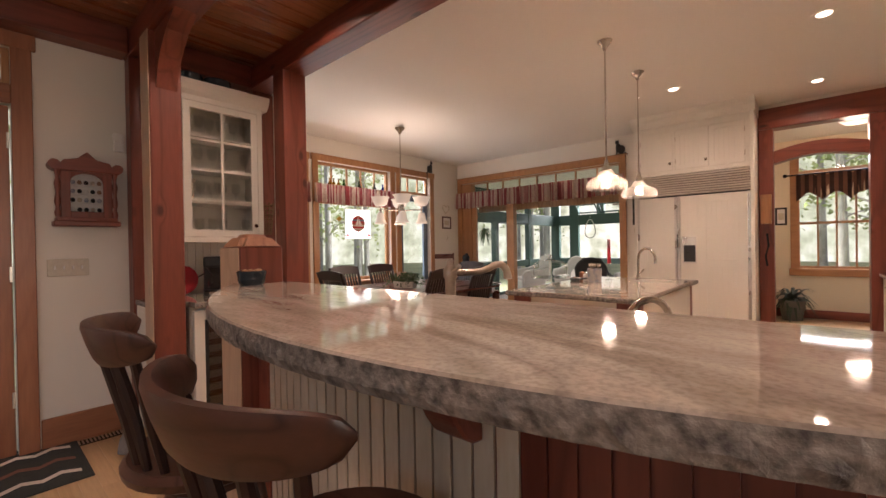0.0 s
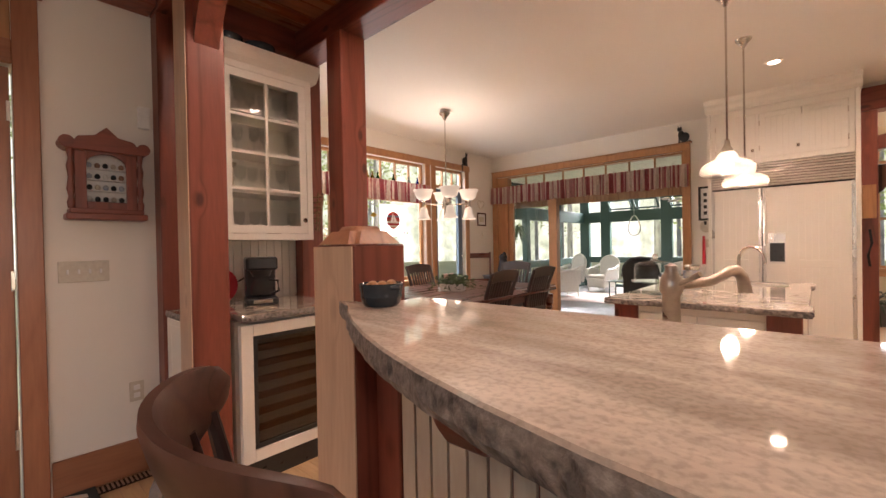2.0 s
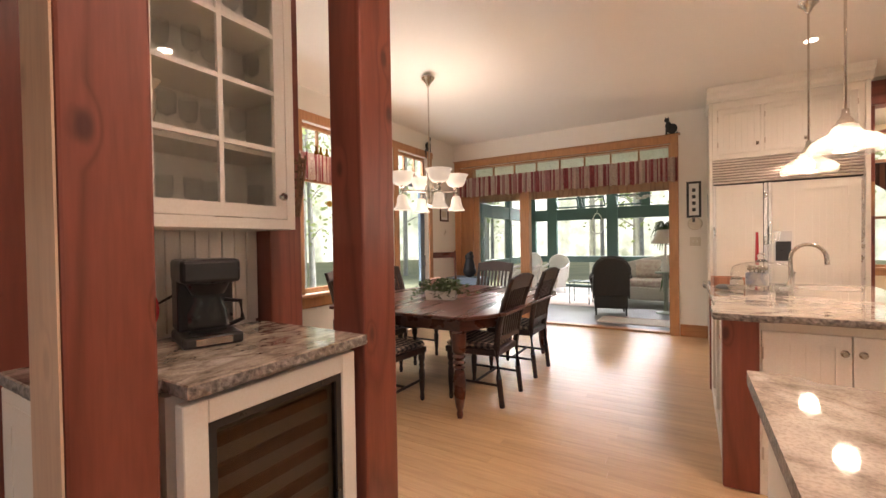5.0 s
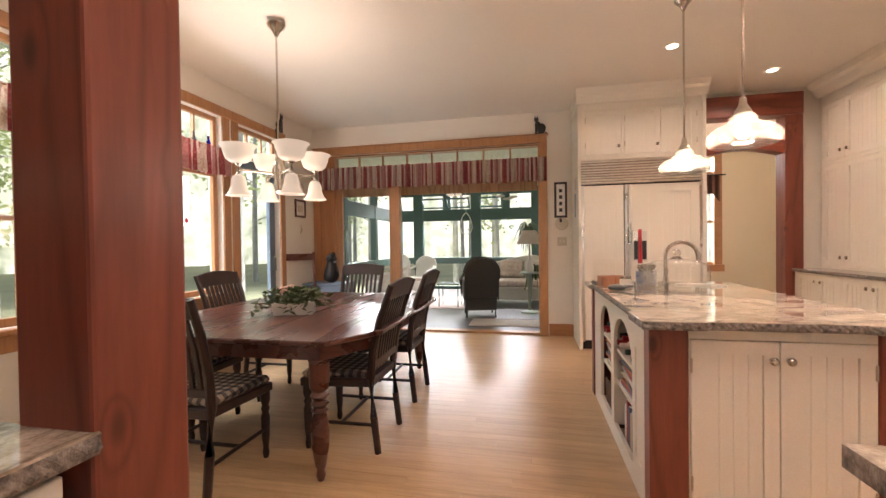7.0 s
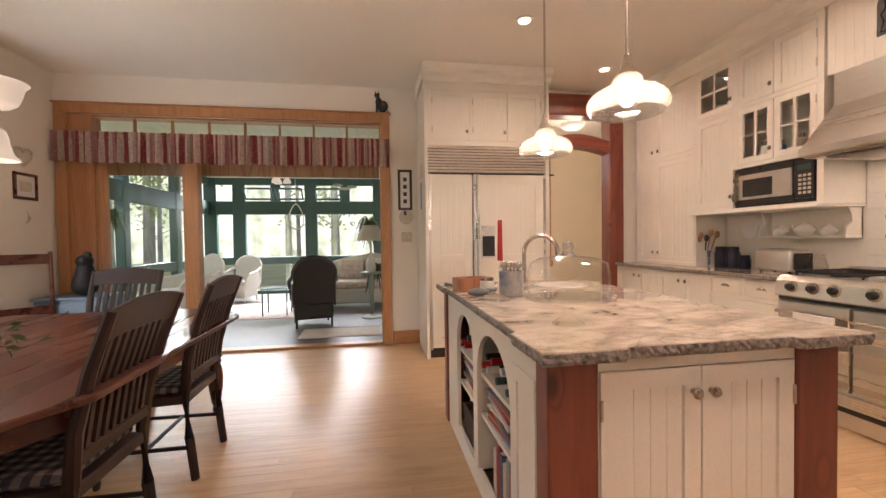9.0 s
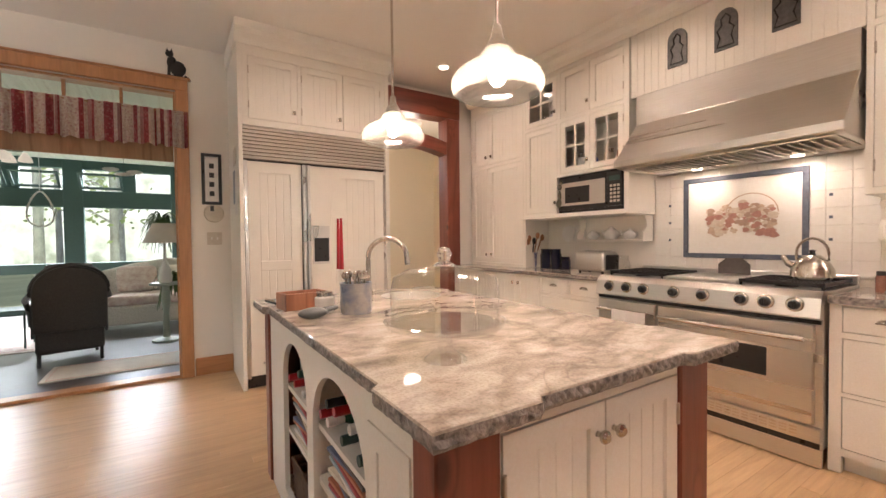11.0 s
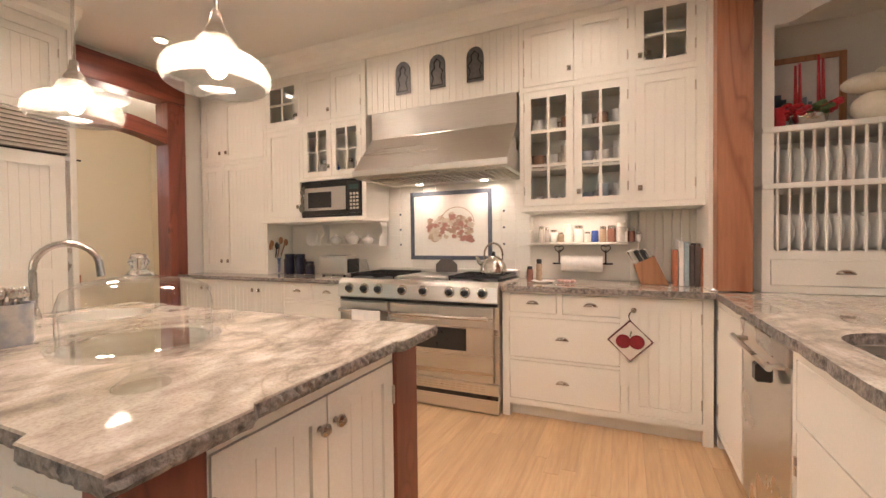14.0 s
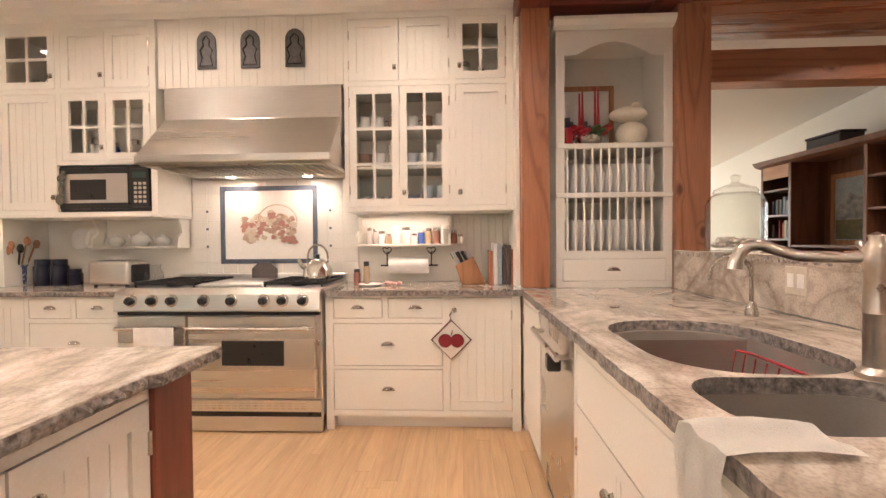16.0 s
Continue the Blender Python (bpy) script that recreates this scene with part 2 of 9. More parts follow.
FIR_RED_SHADED_Y = wood("shaded_red_fir_y", (0.36, 0.150, 0.075), (0.27, 0.105, 0.052), "y", 0.36, wave=0.10)
MAPLE = wood("maple_floor", (0.57, 0.385, 0.215), (0.49, 0.32, 0.17), "x", 0.34, 0.0, 7, vary=0.07, ring=0.8, wave=0.10)
CHERRY = wood("cherry_table", (0.105, 0.030, 0.018), (0.062, 0.018, 0.011), "y", 0.28, coat=0.03)
DARKWOOD = wood("dark_chair_wood", (0.030, 0.011, 0.009), (0.016, 0.007, 0.006), "z", 0.42)
WALNUT = wood("stool_oak", (0.135, 0.056, 0.036), (0.036, 0.014, 0.010), "x", 0.36, coat=0.06, ring=2.0, wave=0.42)
BW_DARK = mat("dark_basket", (0.12, 0.060, 0.030), (0.05, 0.026, 0.014), 0.7, scale=60, bump=0.8, fine=140)
BLOCKWOOD = wood("knife_block_wood", (0.42, 0.21, 0.10), (0.33, 0.15, 0.07), "z", 0.4)
STONE = granite("granite", (0.95, 1.25, 1.0), 0.35, 0.40, 0.28, 0.98)
BAR_STONE = granite("bar_granite", (0.60, 1.9, 1.0), 0.08, 0.20, 0.14, 1.14)
DARK_STONE = granite("wet_bar_granite", (1.7, 0.9, 1.0), 0.5, 0.70, 0.55, 0.85)
# rough speckled edge; its colour also carries some shade from below the top
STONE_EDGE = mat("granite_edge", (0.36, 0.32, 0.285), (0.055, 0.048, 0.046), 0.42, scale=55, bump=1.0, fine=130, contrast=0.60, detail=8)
SINKSTEEL = mat("sink_steel", (0.72, 0.67, 0.61), (0.66, 0.61, 0.55), 0.36, 0.4, scale=5, fine=200)
STEEL = mat("brushed_steel", (0.70, 0.67, 0.63), (0.63, 0.60, 0.56), 0.29, 1.0, scale=3, stretch=(1, 0.03, 1), bump=0.03, fine=260)
NICKEL = mat("nickel", (0.60, 0.56, 0.50), None, 0.2, 1.0, scale=30)
BRONZE = mat("aged_nickel", (0.62, 0.55, 0.47), (0.54, 0.47, 0.40), 0.3, 1.0, scale=20)
BLACK = mat("black_plastic", (0.018, 0.017, 0.017), None, 0.3, scale=20)
IRON = mat("black_iron", (0.022, 0.020, 0.020), None, 0.55, 0.6, scale=40, bump=0.4)
GREENPAINT = mat("dark_green_paint", (0.035, 0.075, 0.062), (0.03, 0.065, 0.055), 0.5, scale=3)
BLUEPAINT = mat("blue_grey_paint", (0.135, 0.18, 0.23), (0.11, 0.15, 0.20), 0.5, scale=4)
PANE = clear("window_glass", (0.97, 0.99, 0.98))
CABGLASS = clear("cabinet_glass", (0.98, 0.985, 0.98))
JARGLASS = clear("jar_glass", (0.94, 0.94, 0.92), 0.02)
THICKGLASS = clear("clear_glass", (1, 1, 1), thin=False)
WHITEGLAZE = mat("white_china", (0.82, 0.80, 0.76), None, 0.12, scale=6)
IVORY = mat("ivory_plate", (0.62, 0.56, 0.46), None, 0.35, scale=10)
RED = mat("red_wax", (0.42, 0.012, 0.022), (0.36, 0.01, 0.018), 0.4, scale=10)
PAPER = mat("white_paper", (0.82, 0.80, 0.77), None, 0.8, scale=20)
LEAF = mat("leaf_green", (0.075, 0.13, 0.035), (0.045, 0.085, 0.025), 0.5, scale=12, vary=0.25)
PINK = mat("pink_petal", (0.70, 0.46, 0.40), (0.60, 0.34, 0.29), 0.6, scale=30)
WHITEWICKER = mat("white_wicker", (0.74, 0.71, 0.66), (0.5, 0.47, 0.42), 0.6, scale=60, bump=0.8, fine=120)
BLACKWICKER = mat("black_wicker", (0.018, 0.018, 0.017), (0.035, 0.033, 0.03), 0.45, scale=60, bump=1.0, fine=110)
LINEN = mat("pale_linen", (0.70, 0.65, 0.58), (0.62, 0.56, 0.50), 0.9, scale=9, bump=0.5, fine=160)
TOWEL = mat("cream_towel", (0.82, 0.79, 0.73), (0.79, 0.75, 0.68), 0.95, scale=8, bump=1.0, fine=300)
OPAL = glow("opal_glass", (1.0, 0.82, 0.64), 0.34)
OPAL.node_tree.nodes["Principled BSDF"].inputs["Base Color"].default_value = (0.42, 0.39, 0.34, 1)
BULB = glow("bulb", (1.0, 0.80, 0.58), 9)
CANGLOW = glow("recessed_bulb", (1.0, 0.85, 0.65), 6)


def striped(name, a, b, c, axis, scale, rough=0.9):
    """Cloth of hard stripes in three colours along one axis."""
    m = mat(name, a, a, rough, scale=20, bump=0.4, fine=250)
    t = m.node_tree
    bs = t.nodes["Principled BSDF"]
    co = t.nodes.new("ShaderNodeNewGeometry")
    sp = t.nodes.new("ShaderNodeSeparateXYZ")
    t.links.new(co.outputs["Position"], sp.inputs[0])
    ma = t.nodes.new("ShaderNodeMath")
    ma.operation = "MULTIPLY"
    ma.inputs[1].default_value = scale
    uneven = t.nodes.new("ShaderNodeTexNoise")
    uneven.noise_dimensions = "1D"
    uneven.inputs["Scale"].default_value = scale * 1.7
    t.links.new(sp.outputs["XYZ".index(axis.upper())], uneven.inputs["W"])
    wob = t.nodes.new("ShaderNodeMath")
    wob.operation, wob.inputs[1].default_value = "MULTIPLY_ADD", 0.9 / scale
    t.links.new(uneven.outputs["Fac"], wob.inputs[0])
    t.links.new(sp.outputs["XYZ".index(axis.upper())], wob.inputs[2])
    t.links.new(wob.outputs[0], ma.inputs[0])
    fr = t.nodes.new("ShaderNodeMath")
    fr.operation = "FRACT"
    t.links.new(ma.outputs[0], fr.inputs[0])
    r = t.nodes.new("ShaderNodeValToRGB")
    r.color_ramp.interpolation = "CONSTANT"
    e = r.color_ramp.elements
    e[0].position, e[0].color = 0.0, (*a, 1)
    e[1].position, e[1].color = 0.20, (*b, 1)
    for p, col in ((0.46, a), (0.60, c), (0.78, b), (0.90, a)):
        k = e.new(p)
        k.color = (*col, 1)
    t.links.new(fr.outputs[0], r.inputs[0])
    n = t.nodes.new("ShaderNodeTexNoise")
    n.inputs["Scale"].default_value = 70
    t.links.new(co.outputs["Position"], n.inputs["Vector"])
    mx = t.nodes.new("ShaderNodeMix")
    mx.data_type, mx.blend_type = "RGBA", "OVERLAY"
    mx.inputs["Factor"].default_value = 0.75
    t.links.new(r.outputs[0], mx.inputs["A"])
    t.links.new(n.outputs["Fac"], mx.inputs["B"])
    vo = t.nodes.new("ShaderNodeTexVoronoi")
    vo.inputs["Scale"].default_value = 42
    t.links.new(co.outputs["Position"], vo.inputs["Vector"])
    dot = t.nodes.new("ShaderNodeMapRange")
    dot.inputs["From Min"].default_value, dot.inputs["From Max"].default_value = 0.30, 0.42
    dot.inputs["To Min"].default_value, dot.inputs["To Max"].default_value = 0.55, 0.0
    t.links.new(vo.outputs["Distance"], dot.inputs["Value"])
    sprig = t.nodes.new("ShaderNodeMix")
    sprig.data_type = "RGBA"
    sprig.inputs["B"].default_value = (*c, 1)
    t.links.new(dot.outputs[0], sprig.inputs["Factor"])
    t.links.new(mx.outputs["Result"], sprig.inputs["A"])
    t.links.new(sprig.outputs["Result"], bs.inputs["Base Color"])
    return m


def checked(name, dark, light, mid, size, turn=0.0):
    """Gingham: two sets of bands whose crossings are darkest."""
    m = mat(name, light, light, 0.9, scale=20, bump=0.5, fine=260)
    t = m.node_tree
    bs = t.nodes["Principled BSDF"]
    co = t.nodes.new("ShaderNodeNewGeometry")
    mp = t.nodes.new("ShaderNodeMapping")
    mp.inputs["Rotation"].default_value = (0, 0, turn)
    t.links.new(co.outputs["Position"], mp.inputs["Vector"])
    sp = t.nodes.new("ShaderNodeSeparateXYZ")
    t.links.new(mp.outputs[0], sp.inputs[0])
    bands = []
    for axis in (0, 1):
        a = t.nodes.new("ShaderNodeMath")
        a.operation = "MULTIPLY"
        a.inputs[1].default_value = 0.5 / size
        t.links.new(sp.outputs[axis], a.inputs[0])
        f = t.nodes.new("ShaderNodeMath")
        f.operation = "FRACT"
        t.links.new(a.outputs[0], f.inputs[0])
        g = t.nodes.new("ShaderNodeMath")
        g.operation = "GREATER_THAN"
        g.inputs[1].default_value = 0.5
        t.links.new(f.outputs[0], g.inputs[0])
        bands.append(g)
    s = t.nodes.new("ShaderNodeMath")
    s.operation = "ADD"
    t.links.new(bands[0].outputs[0], s.inputs[0])
    t.links.new(bands[1].outputs[0], s.inputs[1])
    h = t.nodes.new("ShaderNodeMath")
    h.operation = "MULTIPLY"
    h.inputs[1].default_value = 0.5
    t.links.new(s.outputs[0], h.inputs[0])
    r = t.nodes.new("ShaderNodeValToRGB")
    e = r.color_ramp.elements
    e[0].color, e[1].color = (*light, 1), (*dark, 1)
    k = e.new(0.5)
    k.color = (*mid, 1)
    t.links.new(h.outputs[0], r.inputs[0])
    t.links.new(r.outputs[0], bs.inputs["Base Color"])
    return m


VALANCE_X = striped("valance_cloth_x", (0.72, 0.61, 0.53), (0.36, 0.075, 0.085), (0.52, 0.27, 0.26), "x", 5.6)
VALANCE_Y = striped("valance_cloth_y", (0.72, 0.61, 0.53), (0.36, 0.075, 0.085), (0.52, 0.27, 0.26), "y", 5.6)
GINGHAM = checked("gingham", (0.025, 0.027, 0.035), (0.46, 0.38, 0.30), (0.14, 0.12, 0.11), 0.026)
PLAID = checked("brown_plaid", (0.045, 0.020, 0.014), (0.36, 0.27, 0.19), (0.14, 0.065, 0.04), 0.05)

# ---- mesh helpers ----


def bm_box(bm, x0, x1, y0, y1, z0, z1, bev=0.0, seg=1):
    m = Matrix.Translation(((x0 + x1) / 2, (y0 + y1) / 2, (z0 + z1) / 2)) @ Matrix.Diagonal((abs(x1 - x0), abs(y1 - y0), abs(z1 - z0), 1))
    g = bmesh.ops.create_cube(bm, size=1.0, matrix=m)
    if bev:
        es = list({e for v in g["verts"] for e in v.link_edges})
        bmesh.ops.bevel(bm, geom=es, offset=bev, segments=seg, profile=0.5, affect="EDGES")
    return bm


def box(x0, x1, y0, y1, z0, z1, bev=0.0, seg=1):
    return bm_box(bmesh.new(), x0, x1, y0, y1, z0, z1, bev, seg)


def bm_cyl(bm, p, q, r0, r1=None, seg=16, cap=True):
    """A cone or cylinder from p to q."""
    p, q = Vector(p), Vector(q)
    m = Matrix.Translation((p + q) / 2) @ (q - p).to_track_quat("Z", "Y").to_matrix().to_4x4()
    bmesh.ops.create_cone(bm, cap_ends=cap, segments=seg, radius1=r0, radius2=r0 if r1 is None else r1, depth=(q - p).length, matrix=m)
    return bm


def bm_ball(bm, c, r, scale=(1, 1, 1), seg=14):
    bmesh.ops.create_uvsphere(bm, u_segments=seg, v_segments=max(6, seg // 2 + 1), radius=r, matrix=Matrix.Translation(c) @ Matrix.Diagonal((*scale, 1)))
    return bm


def bm_lathe(bm, prof, c=(0, 0, 0), seg=24, axis="z"):
    """Turns a profile of (radius, height) round a vertical line through c."""
    rings = []
    for r, z in prof:
        ring = []
        for i in range(seg):
            a = 2 * math.pi * i / seg
            v = (r * math.cos(a), r * math.sin(a), z)
            if axis == "y":
                v = (v[0], v[2], v[1])
            if axis == "x":
                v = (v[2], v[0], v[1])
            ring.append(bm.verts.new((c[0] + v[0], c[1] + v[1], c[2] + v[2])))
        rings.append(ring)
    for a, b in zip(rings, rings[1:]):
        for i in range(seg):
            bm.faces.new((a[i], a[(i + 1) % seg], b[(i + 1) % seg], b[i]))
    for ring, flip in ((rings[0], True), (rings[-1], False)):
        if (ring[0].co - ring[seg // 2].co).length > 1e-4:
            bm.faces.new(list(reversed(ring)) if flip else ring)
    bmesh.ops.remove_doubles(bm, verts=bm.verts[:], dist=1e-6)
    bmesh.ops.recalc_face_normals(bm, faces=bm.faces[:])
    return bm


def lathe(prof, c=(0, 0, 0), seg=24, axis="z"):
    return bm_lathe(bmesh.new(), prof, c, seg, axis)


def bm_tube(bm, pts, r, seg=10, closed=False):
    """A round tube along points; r may be a list."""
    pts = [Vector(p) for p in pts]
    n = len(pts)
    rs = r if isinstance(r, (list, tuple)) else [r] * n
    rings, up = [], Vector((0, 0, 1))
    for i, p in enumerate(pts):
        d = (pts[(i + 1) % n] - pts[i - 1]) if closed else (pts[min(i + 1, n - 1)] - pts[max(i - 1, 0)])
        d.normalize()
        s = d.cross(up)
        if s.length < 0.05:
            s = d.cross(Vector((0, 1, 0)))
        s.normalize()
        u = s.cross(d).normalized()
        rings.append([bm.verts.new(p + rs[i] * (math.cos(2 * math.pi * k / seg) * s + math.sin(2 * math.pi * k / seg) * u)) for k in range(seg)])
    pairs = list(zip(rings, rings[1:])) + ([(rings[-1], rings[0])] if closed else [])
    for a, b in pairs:
        for k in range(seg):
            bm.faces.new((a[k], a[(k + 1) % seg], b[(k + 1) % seg], b[k]))
    if not closed:
        bm.faces.new(list(reversed(rings[0])))
        bm.faces.new(rings[-1])
    bmesh.ops.recalc_face_normals(bm, faces=bm.faces[:])
    return bm


def tube(pts, r, seg=10, closed=False):
    return bm_tube(bmesh.new(), pts, r, seg, closed)


def bm_prism(bm, poly, lo, hi, axis="z"):
    """A polygon pushed along an axis. The two coordinates are the other axes in order."""
    def at(p, h):
        return {"z": (p[0], p[1], h), "y": (p[0], h, p[1]), "x": (h, p[0], p[1])}[axis]
    a = [bm.verts.new(at(p, lo)) for p in poly]
    b = [bm.verts.new(at(p, hi)) for p in poly]
    n = len(poly)
    bm.faces.new(a)
    bm.faces.new(list(reversed(b)))
    for i in range(n):
        bm.faces.new((a[i], b[i], b[(i + 1) % n], a[(i + 1) % n]))
    bmesh.ops.recalc_face_normals(bm, faces=bm.faces[:])
    return bm


def prism(poly, lo, hi, axis="z", bev=0.0):
    bm = bm_prism(bmesh.new(), poly, lo, hi, axis)
    if bev:
        bmesh.ops.bevel(bm, geom=bm.edges[:], offset=bev, segments=1, affect="EDGES")
    return bm


def part(name, bm, material, parent=None, label="", smooth=False):
    """Links a bmesh as one mesh object, under a thing or a part if one is given."""
    me = bpy.data.meshes.new(name)
    bm.to_mesh(me)
    bm.free()
    for mt in material if isinstance(material, (list, tuple)) else (material,):
        me.materials.append(mt)
    if smooth:
        me.polygons.foreach_set("use_smooth", [True] * len(me.polygons))
        me.set_sharp_from_angle(angle=radians(40))
    ob = new(name, me)
    if parent is not None:
        ob.parent = parent
    if label:
        tagged(ob, label)
    return ob


def thing(name, label, category, x=0, y=0, z=0, rz=0, group=""):
    ob = new(name)
    ob.empty_display_size = 0.05
    ob.matrix_world = pose(x, y, z, 0, 0, rz)
    return tagged(ob, label, category, group)


def structure(name, bm, material, label="", smooth=False):
    return tagged(part(name, bm, material, None, "", smooth), label, name.split("_")[0], "", "structure")



def ring_frame(w, h, stile, t):
    """A rectangular door frame in one piece."""
    bm = bmesh.new()
    loops = []
    for y in (0, t):
        for k in (0, stile):
            loops.append([bm.verts.new((x, y, z)) for x, z in ((k, k), (w - k, k), (w - k, h - k), (k, h - k))])
    fo, fi, bo, bi = loops
    for i in range(4):
        j = (i + 1) % 4
        for q in ((fo[i], fo[j], fi[j], fi[i]), (bo[j], bo[i], bi[i], bi[j]), (fo[j], fo[i], bo[i], bo[j]), (fi[i], fi[j], bi[j], bi[i])):
            bm.faces.new(q)
    bmesh.ops.recalc_face_normals(bm, faces=bm.faces[:])
    return bm


# ---- structure ----


def wall_grid(axis, lo, hi, a0, a1, z0, z1, holes):
    """A wall slab from lo to hi on one axis, a0 to a1 along the other, with holes (a0, a1, z0, z1) through it."""
    bm = bmesh.new()
    aa = sorted({a0, a1, *(h[0] for h in holes), *(h[1] for h in holes)})
    zz = sorted({z0, z1, *(h[2] for h in holes), *(h[3] for h in holes)})
    for p, q in zip(aa, aa[1:]):
        for r, s in zip(zz, zz[1:]):
            if any(h[0] <= p and q <= h[1] and h[2] <= r and s <= h[3] for h in holes):
                continue
            bm_box(bm, *((lo, hi, p, q) if axis == "x" else (p, q, lo, hi)), r, s)
    bmesh.ops.remove_doubles(bm, verts=bm.verts[:], dist=1e-5)
    return bm


CEIL_Z = 2.98
structure("wall_west", wall_grid("x", -5.72, -5.55, 1.98, 7.1, 0, CEIL_Z, [(2.60, 3.36, 0.76, 2.62), (3.62, 5.06, 0.76, 2.62), (5.30, 6.08, 0, 2.62)]), PLASTER, "cream plaster dining room wall with windows and door")
structure("wall_north", wall_grid("y", 6.94, 7.10, -5.55, -0.48, 0, CEIL_Z, [(-5.43, -2.24, 0, 2.57)]), PLASTER, "cream plaster wall with wide opening to sunroom")
structure("wall_hall", wall_grid("y", 6.76, 6.90, -0.48, 1.19, 0, CEIL_Z, [(-0.48, 0.68, 0, CEIL_Z - 0.05)]), PLASTER, "cream plaster wall round the timber hall opening")
structure("wall_east", wall_grid("x", 1.19, 1.34, 1.98, 6.90, 0, CEIL_Z, []), PLASTER, "cream plaster wall behind the range")
structure("wall_dining_south", wall_grid("y", 1.98, 2.10, -5.55, -3.83, 0, CEIL_Z, []), PLASTER, "cream plaster wall at the end of the dining room")
structure("wall_living_west", wall_grid("x", -3.95, -3.80, -6.0, 1.98, 0, 3.0, [(-0.60, 0.345, 0, 2.24), (-0.60, 0.345, 2.36, 2.60)]), PLASTER, "cream plaster wall beside the wood door")
structure("wall_living_south", wall_grid("y", -6.15, -6.0, -3.95, 1.53, 0, 3.1, [(-3.0, 0.8, 0.5, 2.7)]), PLASTER, "cream plaster wall of the living room")
structure("wall_living_far", wall_grid("y", -2.35, -2.2, 1.53, 7.0, 0, 3.4, []), PLASTER, "cream plaster wall behind the bookcase")
structure("wall_living_east", wall_grid("x", 7.0, 7.15, -2.2, 2.1, 0, 3.4, [(-1.6, 1.6, 0.6, 2.1)]), PLASTER, "cream plaster far wall of the living room")
structure("wall_living_north", wall_grid("y", 1.98, 2.10, 1.34, 7.0, 0, 3.4, []), PLASTER, "cream plaster wall of the living room")
structure("ceiling", box(-5.72, 1.34, 1.93, 7.10, CEIL_Z, CEIL_Z + 0.1), CEIL, "smooth cream plaster kitchen ceiling")
bm = bmesh.new()
for i in range(40):
    x0 = -3.95 + 0.137 * i
    bm_box(bm, x0 + 0.003, x0 + 0.134, -6.0, 1.90, 2.885, 2.905, 0.003)
bm_box(bm, -3.95, 1.53, -6.0, 1.93, 2.91, 3.0)
structure("ceiling_boards", bm, wood("ceiling_cedar", (0.40, 0.160, 0.072), (0.26, 0.092, 0.040), "y", 0.28, 0.25), "red cedar board ceiling over the bar")
bm = bmesh.new()
bm_prism(bm, [(1.56, 3.0), (7.1, 2.35), (7.1, 2.5), (1.56, 3.15)], -2.3, 2.1, "y")
structure("ceiling_living", bm, CEIL, "sloped cream plaster living room ceiling")

# floor: sub floor, then boards
structure("ground", box(-60, 60, -60, 80, -0.5, -0.25), mat("forest_ground", (0.34, 0.33, 0.20), (0.20, 0.21, 0.11), 0.95, scale=0.6, bump=0.8, fine=8), "grassy forest ground outside")
floor = structure("floor", box(-5.72, 7.1, -6.1, 7.02, -0.2, -0.008), mat("floor_joint", (0.34, 0.21, 0.11), None, 0.7), "light maple strip floor with a satin finish")


def floor_boards():
    rnd = random.Random(4)
    shapes, w, rest = {}, 0.083, bmesh.new()
    rows = int(round((7.02 + 6.1) / w))
    for r in range(rows):
        y = -6.1 + r * w
        x = -5.6 + rnd.uniform(-1.4, 0)
        while x < 7.1:
            ln = rnd.choice((1.1, 1.5, 1.9, 2.3))
            a, b = max(x, -5.55), min(x + ln, 7.1)
            x += ln
            if b - a < 0.05:
                continue
            if 0.2 < y < 5.2 and -4.2 < (a + b) / 2 < 1.0:
                key = round(b - a, 3)
                if key not in shapes:
                    bm2 = box(0, key - 0.001, 0, w - 0.0009, -0.012, 0, 0.0005)
                    me = bpy.data.meshes.new("plank")
                    bm2.to_mesh(me)
                    bm2.free()
                    me.materials.append(MAPLE)
                    shapes[key] = me
                ob = new("plank", shapes[key])
                ob.parent = floor
                ob.location = (a, y, 0)
            else:
                bm_box(rest, a, b - 0.001, y, y + w - 0.0009, -0.012, 0)
    tagged(part("planks_rest", rest, MAPLE, floor, "maple floor boards further off"), kind="stuff")


SUNFLOOR = mat("slate_floor", (0.10, 0.085, 0.08), (0.07, 0.06, 0.058), 0.35, scale=3, bump=0.3, fine=30)
structure("floor_sunroom", box(-6.2, -0.66, 7.02, 12.6, -0.2, -0.004), SUNFLOOR, "dark slate sunroom floor")
structure("floor_hall", box(-1.6, 3.2, 7.025, 9.35, -0.195, -0.002), MAPLE, "maple hall floor")

# heavy timber posts and beams
def timber(name, x0, x1, y0, y1, z0, z1, m, label):
    return tagged(part(name, box(x0, x1, y0, y1, z0, z1, 0.008, 2), m), label, "post" if z1 - z0 > 1 else "beam", "timber frame", "structure")


timber("post_1", -3.315, -3.135, 0.925, 1.106, 0, 2.70, TIMBER, "red-brown timber post with knots beside the wet bar")
# thin pale sheet over the south side of the post
tagged(part("post_face", box(-3.312, -3.138, 0.919, 0.924, 0.0, 2.70), PALE), "pale wood face of the timber post", "post", "", "structure")
timber("post_2", -3.245, -3.08, 1.79, 1.985, 0, 2.70, TIMBER, "red-brown timber post at the end of the wet bar")
timber("post_3", 0.60, 0.80, 1.80, 1.975, 0.92, 2.70, TIMBER_ORANGE, "knotty orange-brown timber post beside the plate rack")
